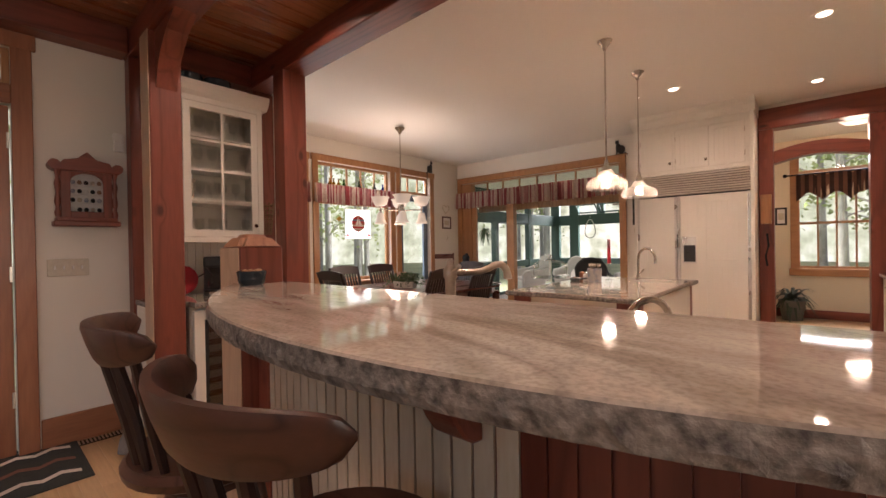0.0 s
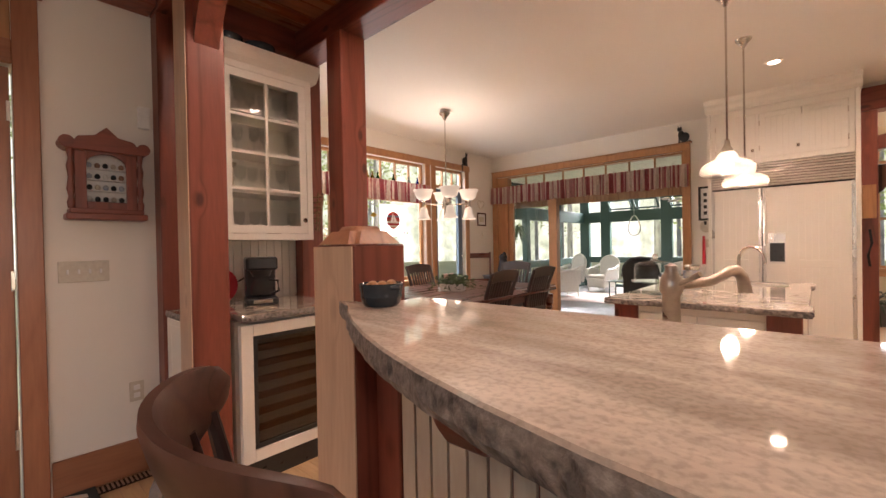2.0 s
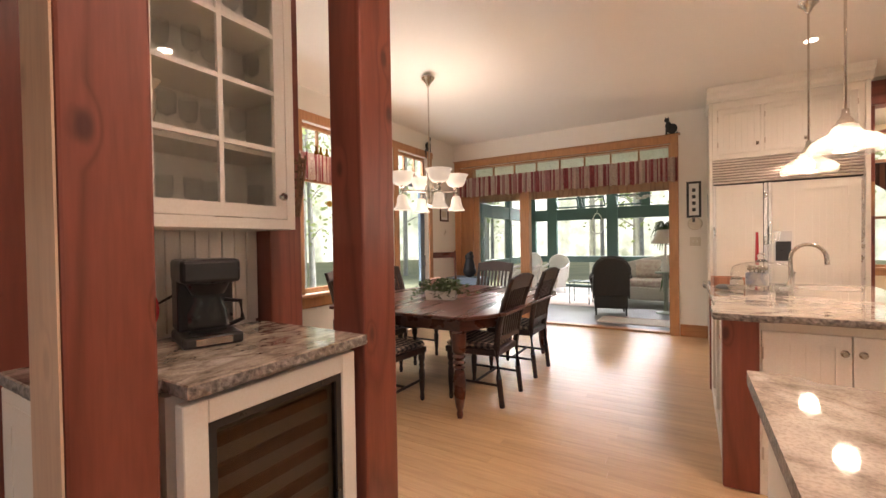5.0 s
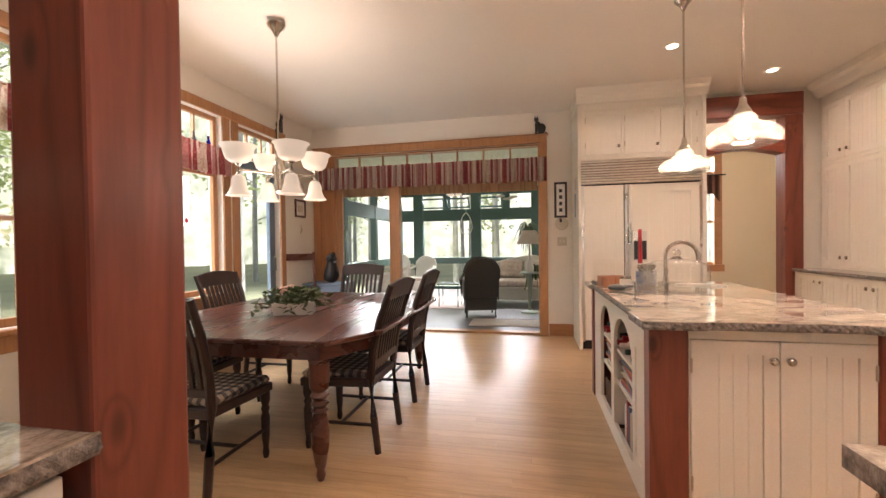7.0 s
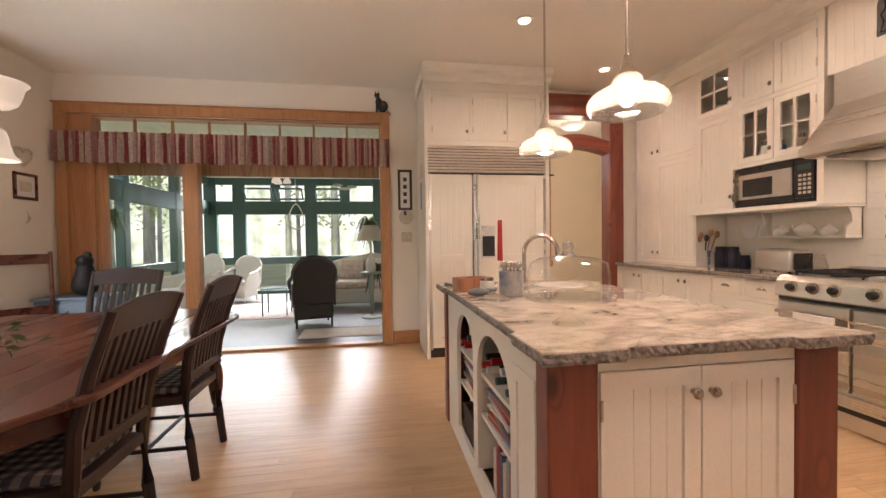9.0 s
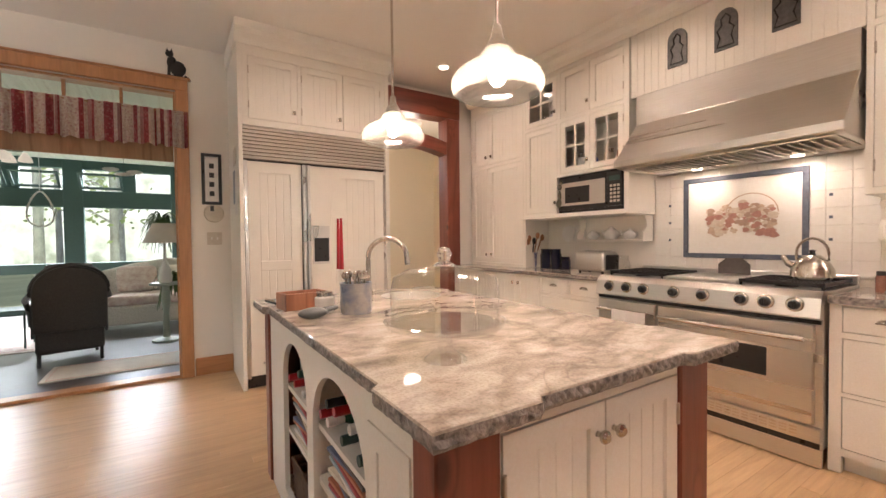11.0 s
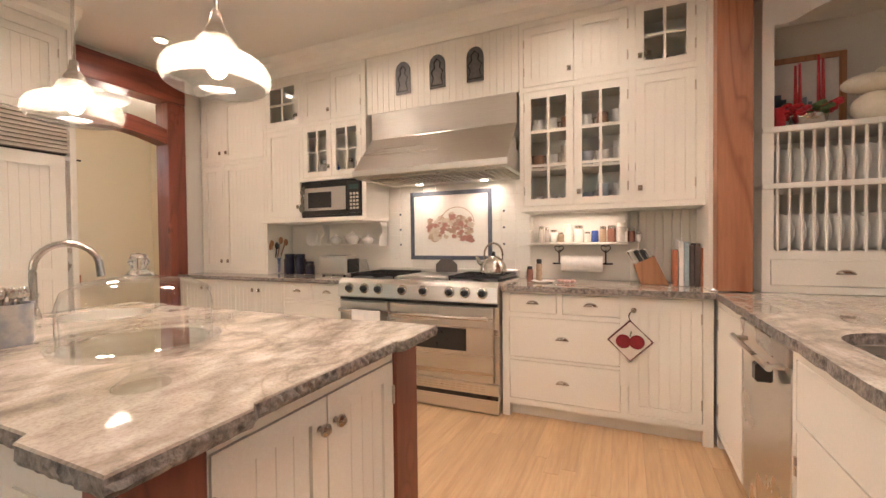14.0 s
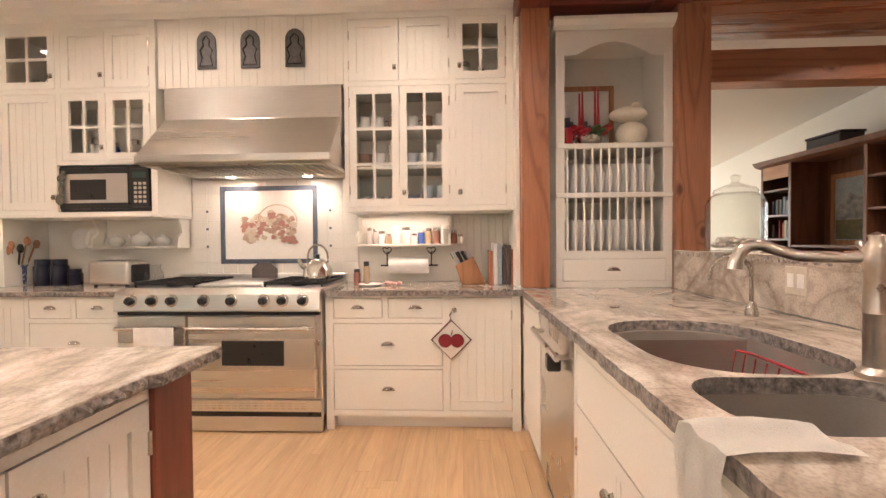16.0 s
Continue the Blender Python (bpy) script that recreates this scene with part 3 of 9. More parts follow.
timber("post_4", 0.60, 0.80, 0.80, 1.003, 0.0, 2.70, TIMBER_ORANGE, "knotty orange-brown timber post at the bar end")
timber("post_5", -3.86, -3.68, 0.935, 1.115, 0, 2.70, TIMBER, "dark timber post against the wall")
timber("post_6", -3.86, -3.68, 1.83, 2.01, 0, 2.70, TIMBER, "dark timber post behind the wet bar")
timber("beam_1", -3.95, 1.19, 1.80, 2.0, 2.70, 2.885, TIMBER_X, "red-brown timber beam at the ceiling edge")
timber("beam_2", -3.95, 1.19, 0.93, 1.11, 2.70, 2.885, TIMBER_X, "red-brown timber beam over the bar")
timber("beam_3", -3.80, -3.62, -6.0, 0.925, 2.70, 2.885, TIMBER_Y, "timber wall beam above the door")
timber("beam_4", -3.80, -3.64, 1.135, 1.795, 2.70, 2.885, TIMBER_Y, "timber tie over the wet bar")
timber("beam_5", 0.62, 0.80, 1.135, 1.795, 2.72, 2.885, TIMBER_Y, "timber tie over the plate rack")
timber("beam_6", 1.36, 1.54, -2.15, 1.97, 2.48, 2.74, TIMBER_ORANGE_Y, "timber beam in the living room")
structure("wall_rack_stub", box(0.70, 1.188, 1.977, 2.0, 0.917, 2.698), PAINT, "cream panel beside the plate rack")
# curved brace at the first post
bm = bmesh.new()
bm_prism(bm, [(-3.135, 2.34), (-3.135, 2.70), (-2.74, 2.70), (-2.90, 2.63), (-3.03, 2.53), (-3.09, 2.44)], 0.96, 1.08, "y")
tagged(part("brace", bm, TIMBER_X), "curved timber brace under the beam", "brace", "timber frame", "structure")
# header plaster between beam_1 and the higher kitchen ceiling
structure("trim_header", box(-3.83, 1.19, 1.93, 1.995, 2.886, CEIL_Z), PLASTER, "cream plaster strip above the beam")

# baseboards and trims
structure("baseboard_living", box(-3.80, -3.782, 0.45, 0.945, 0, 0.20, 0.005), FIR_RED_SHADED_Y, "stained fir baseboard")
structure("baseboard_dining", box(-5.55, -5.532, 6.20, 6.93, 0, 0.16, 0.005), FIR_Y, "stained fir baseboard")
structure("baseboard_north", box(-2.13, -1.82, 6.922, 6.94, 0, 0.16, 0.005), FIR_X, "stained fir baseboard")
structure("baseboard_window", box(-5.55, -5.532, 2.1, 5.2, 0, 0.16, 0.005), FIR_Y, "stained fir baseboard")


def casing_x(name, x, y0, y1, z0, z1, w=0.10, t=0.022, sill=False, m=None):
    """Fir casing on a wall that faces +x, round an opening."""
    bm = bmesh.new()
    bm_box(bm, x, x + t, y0 - w, y0, z0, z1 + w, 0.004)
    bm_box(bm, x, x + t, y1, y1 + w, z0, z1 + w, 0.004)
    bm_box(bm, x, x + t + 0.006, y0 - w - 0.02, y1 + w + 0.02, z1, z1 + w, 0.004)
    if sill:
        bm_box(bm, x, x + t + 0.05, y0 - w - 0.02, y1 + w + 0.02, z0 - 0.04, z0, 0.006)
        bm_box(bm, x, x + t, y0 - w, y1 + w, z0 - 0.15, z0 - 0.042, 0.004)
    return tagged(part(name, bm, m or FIR), "stained fir casing", "casing", "", "structure")


def window_x(name, x, y0, y1, z0, z1, bars_y=(), bars_z=(), f=0.055, m=None, label="wood-framed window", depth=0.05):
    """A window in a wall that faces along x: frame, bars and panes."""
    w = tagged(thing(name, label, "window", x, (y0 + y1) / 2, z0), kind="structure")
    m = m or FIR
    h, a, b = z1 - z0, y0 - (y0 + y1) / 2, y1 - (y0 + y1) / 2
    bm = bmesh.new()
    bm_box(bm, 0, depth, a, a + f, 0, h, 0.004)
    bm_box(bm, 0, depth, b - f, b, 0, h, 0.004)
    bm_box(bm, 0, depth, a + f, b - f, 0, f, 0.004)
    bm_box(bm, 0, depth, a + f, b - f, h - f, h, 0.004)
    part("window_frame", bm, m, w)
    mid = (y0 + y1) / 2
    for y in bars_y:
        part("bar", box(0.008, depth - 0.008, y - mid - 0.011, y - mid + 0.011, f, h - f), m, w)
    for z in bars_z:
        part("bar", box(0.006, depth - 0.006, a + f, b - f, z - z0 - 0.014, z - z0 + 0.014), m, w)
    g = part("pane", box(depth / 2 - 0.003, depth / 2 + 0.003, a + f, b - f, f, h - f), PANE, w)
    g.visible_shadow = False
    return w


# dining windows and glazed door
casing_x("window_casing_1", -5.55, 2.60, 3.36, 0.76, 2.62, sill=True)
casing_x("window_casing_2", -5.55, 3.62, 5.06, 0.76, 2.62, sill=True)
casing_x("door_casing_1", -5.55, 5.30, 6.08, 0, 2.62)
window_x("window_1", -5.66, 2.60, 3.36, 0.76, 2.20, (), (1.45,), label="double-hung fir window")
window_x("window_2", -5.66, 3.62, 5.06, 0.76, 2.20, (), (2.0,), label="large fir picture window")
window_x("window_3", -5.66, 2.60, 3.36, 2.20, 2.62, (2.85, 3.10), (), 0.045, label="fir transom window with three lights")
window_x("window_4", -5.66, 3.62, 5.06, 2.20, 2.62, (3.91, 4.20, 4.48, 4.77), (), 0.045, label="fir transom window with five lights")
window_x("window_5", -5.66, 5.30, 6.08, 2.28, 2.62, (5.56, 5.82), (), 0.045, label="fir transom above the glazed door")
d = window_x("door_1", -5.665, 5.31, 6.07, 0.02, 2.26, (), (), 0.11, BLUEPAINT, "blue-grey glazed patio door")
part("handle", tube([(0.06, 0.31, 0.9), (0.10, 0.31, 0.92), (0.10, 0.31, 1.08), (0.06, 0.31, 1.10)], 0.009), NICKEL, d)
part("lower_panel", box(0.01, 0.045, -0.27, 0.27, 0.11, 0.45, 0.01), BLUEPAINT, d)

# living room door with transom
casing_x("door_casing_2", -3.80, -0.60, 0.345, 0, 2.60, 0.098, m=FIR_RED_SHADED)
structure("trim_transom_bar", box(-3.80, -3.775, -0.60, 0.345, 2.24, 2.36, 0.004), FIR_RED_SHADED_Y, "fir rail between door and transom")
d = tagged(thing("door_2", "closed stained fir panel door", "door", -3.86, -0.13, 0.01), kind="structure")
bm = bmesh.new()
for a, b, c, e in ((-0.465, -0.34, 0, 2.22), (0.34, 0.465, 0, 2.22), (-0.34, 0.34, 0, 0.22), (-0.34, 0.34, 2.06, 2.22), (-0.34, 0.34, 0.95, 1.1)):
    bm_box(bm, 0, 0.045, a, b, c, e, 0.004)
part("door_frame", bm, FIR_RED_SHADED, d)
part("door_panel", box(0.012, 0.033, -0.345, 0.345, 0.215, 2.065), FIR_RED_SHADED, d)
for z in (0.3, 1.1, 1.95):
    part("hinge", box(0.045, 0.053, 0.452, 0.468, z, z + 0.1, 0.002), BRONZE, d)
window_x("window_6", -3.88, -0.60, 0.345, 2.36, 2.60, (-0.13,), (), 0.04, label="fir transom light above the door")

# opening to the sunroom with transom and sliding door
X0, X1 = -5.53, -2.14
bm = bmesh.new()
bm_box(bm, X0, X1, 6.905, 6.94, 2.57, 2.67, 0.004)
bm_box(bm, X1 - 0.10, X1, 6.905, 6.94, 0, 2.57, 0.004)
bm_box(bm, X0, X0 + 0.11, 6.905, 6.94, 0, 2.57, 0.004)
bm_box(bm, X0 - 0.02, X1 + 0.02, 6.90, 6.95, 2.672, 2.69, 0.004)
tagged(part("opening_casing", bm, FIR), "wide stained fir casing round the sunroom opening", "casing", "", "structure")
bm = bmesh.new()
bm_box(bm, -5.43, -5.20, 6.945, 7.09, 0, 2.565, 0.004)
bm_box(bm, -2.255, -2.241, 6.945, 7.09, 0, 2.565)
bm_box(bm, -5.20, -2.256, 6.95, 7.085, 2.30, 2.37, 0.004)
bm_box(bm, -5.20, -2.256, 6.95, 7.085, 2.545, 2.565)
bm_box(bm, -4.36, -4.21, 6.955, 7.08, 0.03, 2.30, 0.004)
bm_box(bm, -5.20, -4.36, 6.975, 7.03, 2.18, 2.30, 0.004)
bm_box(bm, -5.20, -4.36, 6.975, 7.03, 0.03, 0.24, 0.004)
bm_box(bm, -5.20, -5.10, 6.975, 7.03, 0.24, 2.18, 0.004)
bm_box(bm, -5.43, -2.241, 6.95, 7.085, 0.0, 0.028, 0.004)
tagged(part("opening_frame", bm, FIR), "stained fir frame of the sunroom sliding door", "frame", "", "structure")
w = tagged(thing("window_7", "transom of eight lights over the sunroom opening", "window", -3.72, 7.0, 2.37), kind="structure")
for i in range(1, 8):
    x = -1.48 + i * 2.944 / 8
    part("bar", box(x - 0.011, x + 0.011, 0, 0.03, 0, 0.175), FIR, w)
g = part("pane", box(-1.478, 1.46, 0.012, 0.018, 0, 0.175), PANE, w)
g.visible_shadow = False
g = part("pane", box(-5.10, -4.36, 7.0, 7.006, 0.24, 2.18), PANE)
g.visible_shadow = False
tagged(g, "fixed glass panel of the sliding door", "pane", "", "structure")

# timber hall opening with arch
timber("post_7", -0.48, -0.33, 6.70, 6.90, 0, 2.67, TIMBER, "red-brown timber post of the hall opening")
timber("post_8", 0.50, 0.68, 6.70, 6.90, 0, 2.67, TIMBER, "red-brown timber post of the hall opening")
timber("beam_8", -0.48, 0.68, 6.69, 6.90, 2.672, 2.925, TIMBER_X, "red-brown timber lintel over the hall opening")
bm = bmesh.new()
pts = [(-0.33 + 0.83 * i / 16, 2.24 + 0.07 * math.sin(math.pi * i / 16)) for i in range(17)]
bm_prism(bm, pts + [(x, z + 0.15) for x, z in reversed(pts)], 6.72, 6.88, "y")
tagged(part("arch_beam", bm, TIMBER_X), "curved timber arch in the hall opening", "beam", "timber frame", "structure")
# hall beyond
structure("wall_hall_north", wall_grid("y", 9.30, 9.42, -1.6, 3.2, 0, CEIL_Z, [(-0.12, 0.78, 0.82, 2.70)]), HALLWALL, "pale yellow plaster hall wall")
structure("wall_hall_west", wall_grid("x", -0.62, -0.50, 7.10, 9.30, 0, CEIL_Z, []), HALLWALL, "pale yellow plaster hall wall")
structure("wall_hall_east", wall_grid("x", 1.9, 2.05, 6.90, 9.30, 0, CEIL_Z, [(7.6, 8.4, 0, 2.1)]), HALLWALL, "pale yellow plaster hall wall")
structure("ceiling_hall", box(-1.6, 3.2, 6.90, 9.42, CEIL_Z - 0.02, CEIL_Z + 0.1), CEIL, "cream hall ceiling")
bm = bmesh.new()
bm_box(bm, -0.24, -0.12, 9.275, 9.30, 0.70, 2.80, 0.004)
bm_box(bm, 0.78, 0.90, 9.275, 9.30, 0.70, 2.80, 0.004)
bm_box(bm, -0.12, 0.78, 9.275, 9.30, 2.70, 2.80, 0.004)
bm_box(bm, -0.26, 0.92, 9.24, 9.30, 0.70, 0.82, 0.004)
bm_box(bm, -0.12, 0.78, 9.30, 9.36, 2.36, 2.44, 0.004)
tagged(part("window_casing_3", bm, FIR_X), "stained fir window casing in the hall", "casing", "", "structure")
w = tagged(thing("window_8", "red-brown hall window with small panes", "window", 0.33, 9.34, 0.82), kind="structure")
for x in (-0.225, 0.0, 0.225):
    part("bar", box(x - 0.012, x + 0.012, 0, 0.03, 0, 1.54), FIR, w)
for z in (0.02, 0.75, 1.3):
    part("bar", box(-0.45, 0.45, 0, 0.03, z - 0.02, z + 0.02), FIR, w)
g = part("pane", box(-0.45, 0.45, 0.012, 0.018, 0, 1.88), PANE, w)
g.visible_shadow = False
structure("baseboard_hall", box(-0.50, 1.9, 9.28, 9.30, 0, 0.14, 0.004), TIMBER_X, "red-brown hall baseboard")
bm = bmesh.new()
bm_box(bm, 1.87, 1.90, 7.50, 7.60, 0, 2.20)
bm_box(bm, 1.87, 1.90, 8.40, 8.50, 0, 2.20)
bm_box(bm, 1.87, 1.90, 7.60, 8.40, 2.10, 2.20)
tagged(part("door_casing_3", bm, TIMBER), "red-brown door casing in the hall", "casing", "", "structure")
window_x("door_3", 1.93, 7.61, 8.39, 0.01, 2.09, (7.88, 8.13), (0.8, 1.25, 1.7), 0.1, TIMBER, "red-brown glazed hall door")

# sunroom shell: knee walls, green posts and beams
structure("wall_sunroom", wall_grid("y", 12.40, 12.52, -6.2, -0.66, 0, 0.08, []), GREENPAINT, "dark green sunroom sill wall")
structure("ceiling_sunroom", box(-6.2, -0.63, 7.10, 12.6, 2.72, 2.84), wood("sunroom_boards", (0.70, 0.70, 0.60), (0.64, 0.64, 0.54), "y", 0.5, wave=0.12), "pale sage board sunroom ceiling")
fr_ = tagged(thing("sunroom_frame", "dark green timber framing of the sunroom windows", "frame", 0, 12.43, 0), kind="structure")
for x in (-6.02, -5.40, -3.79, -2.19, -0.83):
    part("post", box(x - 0.14, x + 0.14, -0.07, 0.07, 0.08, 2.72, 0.01), GREENPAINT, fr_)
for z0, z1 in ((0.70, 0.87), (1.87, 2.18), (2.56, 2.72)):
    part("rail", box(-6.14, -0.7, -0.062, 0.062, z0, z1, 0.01), GREENPAINT, fr_)
for x0, x1 in ((-5.40, -3.79), (-3.79, -2.19), (-2.19, -0.83)):
    c = (x0 + x1) / 2
    part("mullion", box(c - 0.11, c + 0.11, -0.055, 0.055, 2.18, 2.56, 0.008), GREENPAINT, fr_)
# hopper sashes tipped inwards above the middle bays
for x in (-4.93, -4.25, -3.38):
    h_ = tagged(thing("hopper_sash", "green hopper sash tipped open inwards", "window", x, 12.33, 2.20, 0, "hopper sashes"), kind="structure")
    sash = part("sash_frame", ring_frame(0.62, 0.36, 0.035, 0.03), GREENPAINT, h_)
    sash.matrix_local = pose(-0.31, 0, 0, 48, 0, 0)
    g = part("pane", box(0.035, 0.585, 0.012, 0.018, 0.035, 0.325), PANE, sash)
    g.visible_shadow = False
bm = bmesh.new()
for y in (7.3, 9.1, 10.8):
    bm_box(bm, -6.16, -6.02, y - 0.08, y + 0.08, 0, 2.72, 0.01)
for z0, z1 in ((0, 0.08), (0.70, 0.87), (1.87, 2.18), (2.56, 2.72)):
    bm_box(bm, -6.14, -6.04, 7.1, 12.4, z0, z1, 0.01)
tagged(part("sunroom_frame_side", bm, GREENPAINT), "dark green sunroom side framing", "frame", "", "structure")
structure("wall_sunroom_east", wall_grid("x", -0.76, -0.64, 7.10, 12.5, 0, 2.72, []), PLASTER, "plain sunroom end wall")

# ---- cabinet kit ----
# Local frame: x along the front from left to right, y into the cabinet, z up; the front lies at y = 0.


def bead_door(w, h, t=0.02, stile=0.055, plain=False):
    """Inset door: frame round a beadboard panel."""
    bm = bmesh.new()
    if plain:
        return bm_box(bm, 0, w, 0, t, 0, h, 0.003)
    bm.free()
    return ring_frame(w, h, stile, t)


def bead_boards(door, w, h, t=0.02, stile=0.055):
    """The boards inside a frame door, each a piece of its own on one shared mesh."""
    n = max(2, int(round((w - 2 * stile) / 0.055)))
    s = (w - 2 * stile) / n
    bm = box(0.0008, s - 0.0008, 0.009, t, stile - 0.004, h - stile + 0.004, 0.0016)
    first = part("board", bm, PAINT, door)
    first.location = (stile, 0, 0)
    for i in range(1, n):
        ob = new("board", first.data)
        ob.parent = door
        ob.location = (stile + i * s, 0, 0)
    part("backing", box(stile, w - stile, 0.0112, t, stile, h - stile), PAINT, door)


def muntins(door, w, h, nx, nz, t=0.02, stile=0.05, bar=0.018):
    for i in range(1, nx):
        x = stile + (w - 2 * stile) * i / nx
        part("muntin", box(x - bar / 2, x + bar / 2, 0.002, t - 0.003, stile, h - stile), PAINT, door)
    for i in range(1, nz):
        z = stile + (h - 2 * stile) * i / nz
        part("muntin", box(stile, w - stile, 0.003, t - 0.004, z - bar / 2, z + bar / 2), PAINT, door)


def door_at(thing_, x0, x1, z0, z1, style="bead", knob=None, glass=(2, 3), hinge=None, y=0.0, latch=False):
    """A door in the front of a cabinet, with gap, knob and hinges."""
    g = 0.003
    w, h = x1 - x0 - 2 * g, z1 - z0 - 2 * g
    bm = ring_frame(w, h, 0.05, 0.02) if style == "glass" else bead_door(w, h, plain=style == "plain")
    ob = part("door", bm, PAINT, thing_)
    ob.location = (x0 + g, y, z0 + g)
    if style == "bead":
        bead_boards(ob, w, h)
    if style == "glass":
        muntins(ob, w, h, *glass)
        gl = part("glass", box(0.05, w - 0.05, 0.011, 0.014, 0.05, h - 0.05), CABGLASS, ob)
        gl.visible_shadow = False
    if knob:
        kx = w - 0.028 if knob[0] == "r" else 0.028
        kz = {"t": h - 0.075, "b": 0.09, "m": h / 2}[knob[1]]
        if latch:
            k = bmesh.new()
            bm_box(k, kx - 0.014, kx + 0.014, -0.008, 0, kz - 0.018, kz + 0.018, 0.003)
            bm_ball(k, (kx, -0.014, kz), 0.008, seg=8)
        else:
            k = lathe([(0.0, -0.032), (0.010, -0.032), (0.0165, -0.025), (0.0165, -0.018), (0.007, -0.010), (0.006, 0.0), (0.009, 0.0)], (0, 0, 0), 14, "y")
            bmesh.ops.translate(k, verts=k.verts[:], vec=(kx, 0, kz))
        part("knob", k, NICKEL, ob, smooth=True)
    if hinge:
        hx = -0.004 if hinge == "l" else w - 0.006
        for hz in (0.08, h - 0.14):
            part("hinge", bm_cyl(bmesh.new(), (hx + 0.005, -0.003, hz), (hx + 0.005, -0.003, hz + 0.06), 0.005, seg=8), BRONZE, ob)
    return ob


def cup_pull(parent, x, z):
    """A half-round bin pull."""
    bm = bmesh.new()
    bmesh.ops.create_uvsphere(bm, u_segments=16, v_segments=10, radius=0.04, matrix=Matrix.Diagonal((1, 0.6, 0.52, 1)))
    bmesh.ops.delete(bm, geom=[v for v in bm.verts if v.co.z < -0.006 or v.co.y > 0.003], context="VERTS")
    bmesh.ops.solidify(bm, geom=bm.faces[:], thickness=0.003)
    bm_box(bm, -0.043, 0.043, -0.003, 0.001, -0.006, 0.0)
    ob = part("handle", bm, NICKEL, parent, smooth=True)
    ob.location = (x, 0, z)
    return ob


def drawer_at(thing_, x0, x1, z0, z1, pull=True):
    g = 0.003
    w, h = x1 - x0 - 2 * g, z1 - z0 - 2 * g
    ob = part("drawer", box(0, w, 0, 0.02, 0, h, 0.003), PAINT, thing_)
    ob.location = (x0 + g, 0, z0 + g)
    if pull:
        cup_pull(ob, w / 2, h / 2)
    return ob


def carcass(parent, w, d, z0, z1, cells, t=0.02, name="face_frame"):
    """Box with a face frame flush with the doors, open behind each of the cells (x0, x1, z0, z1)."""
    part("side_panel", box(0, t, 0.022, d, z0, z1), PAINT, parent)
    part("side_panel", box(w - t, w, 0.022, d, z0, z1), PAINT, parent)
    part("bottom_panel", box(t, w - t, 0.022, d, z0, z0 + t), PAINT, parent)
    part("top_panel", box(t, w - t, 0.022, d, z1 - t, z1), PAINT, parent)
    part("back_panel", box(t, w - t, d - 0.01, d, z0 + t, z1 - t), PAINT, parent)
    return part(name, wall_grid("y", 0, 0.022, 0, w, z0, z1, cells), PAINT, parent)


def chiselled(poly, z0, z1, rough=0.006, seed=1, step=0.02):
    """A stone slab with a rough rock-faced edge: outline cut into short steps and pushed about; top polished."""
    rnd = random.Random(seed)
    out = []
    n = len(poly)
    for i in range(n):
        a, b = Vector(poly[i]), Vector(poly[(i + 1) % n])
        k = max(1, int((b - a).length / step))
        for j in range(k):
            out.append(a.lerp(b, j / k))
    bm = bmesh.new()
    levels = (z1, z1 - 0.004, z1 - (z1 - z0) * 0.4, z1 - (z1 - z0) * 0.7, z0)
    rings = []
    for li, z in enumerate(levels):
        ring = []
        for i, p in enumerate(out):
            a, b = out[i - 1], out[(i + 1) % len(out)]
            nrm = Vector(((b - a).y, -(b - a).x))
            nrm = nrm.normalized() if nrm.length > 0 else Vector((0, 0))
            off = (-0.004, -0.001, rnd.uniform(-rough, rough), rnd.uniform(-rough, rough) * 1.2, -rough * 1.5 + rnd.uniform(-rough, 0))[li]
            ring.append(bm.verts.new((p.x + nrm.x * off, p.y + nrm.y * off, z + (rnd.uniform(-0.002, 0.002) if 1 < li < 4 else 0))))
        rings.append(ring)
    top = bm.faces.new(rings[0])
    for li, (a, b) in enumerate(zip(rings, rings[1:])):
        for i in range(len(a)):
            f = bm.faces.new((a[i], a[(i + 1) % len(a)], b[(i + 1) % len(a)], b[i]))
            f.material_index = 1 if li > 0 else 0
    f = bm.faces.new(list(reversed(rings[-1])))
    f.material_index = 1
    bmesh.ops.recalc_face_normals(bm, faces=bm.faces[:])
    return bm


# ---- east wall: base units, range, uppers ----
FX, BX = 0.59, 1.185


def east_unit(name, label, y_hi, y_lo, x=FX, group="base cabinets"):
    """A unit whose front faces -x; its local x runs from y_hi down to y_lo."""
    return thing(name, label, "cabinet", x, y_hi, 0, -90, group), y_hi - y_lo


# drawers and door to the south of the range
c, W = east_unit("base_cabinet", "cream base cabinet with drawers and a beadboard door", 3.255, 1.99)
cells = [(0.05, 0.375, 0.73, 0.865), (0.41, 0.765, 0.73, 0.865), (0.05, 0.765, 0.42, 0.70), (0.05, 0.765, 0.13, 0.40), (0.81, 1.21, 0.13, 0.865)]
carcass(c, W, BX - FX, 0.09, 0.875, cells)
for a in cells[:4]:
    drawer_at(c, *a)
door_at(c, *cells[4], "bead", ("l", "t"), hinge="r")
bm = bmesh.new()
bm_box(bm, 0, 0.05, 0.0, 0.05, 0, 0.09)
bm_box(bm, W - 0.055, W, 0.0, 0.05, 0, 0.09)
bm_box(bm, 0.05, W - 0.055, 0.06, 0.08, 0, 0.09)
part("plinth", bm, PAINT, c)
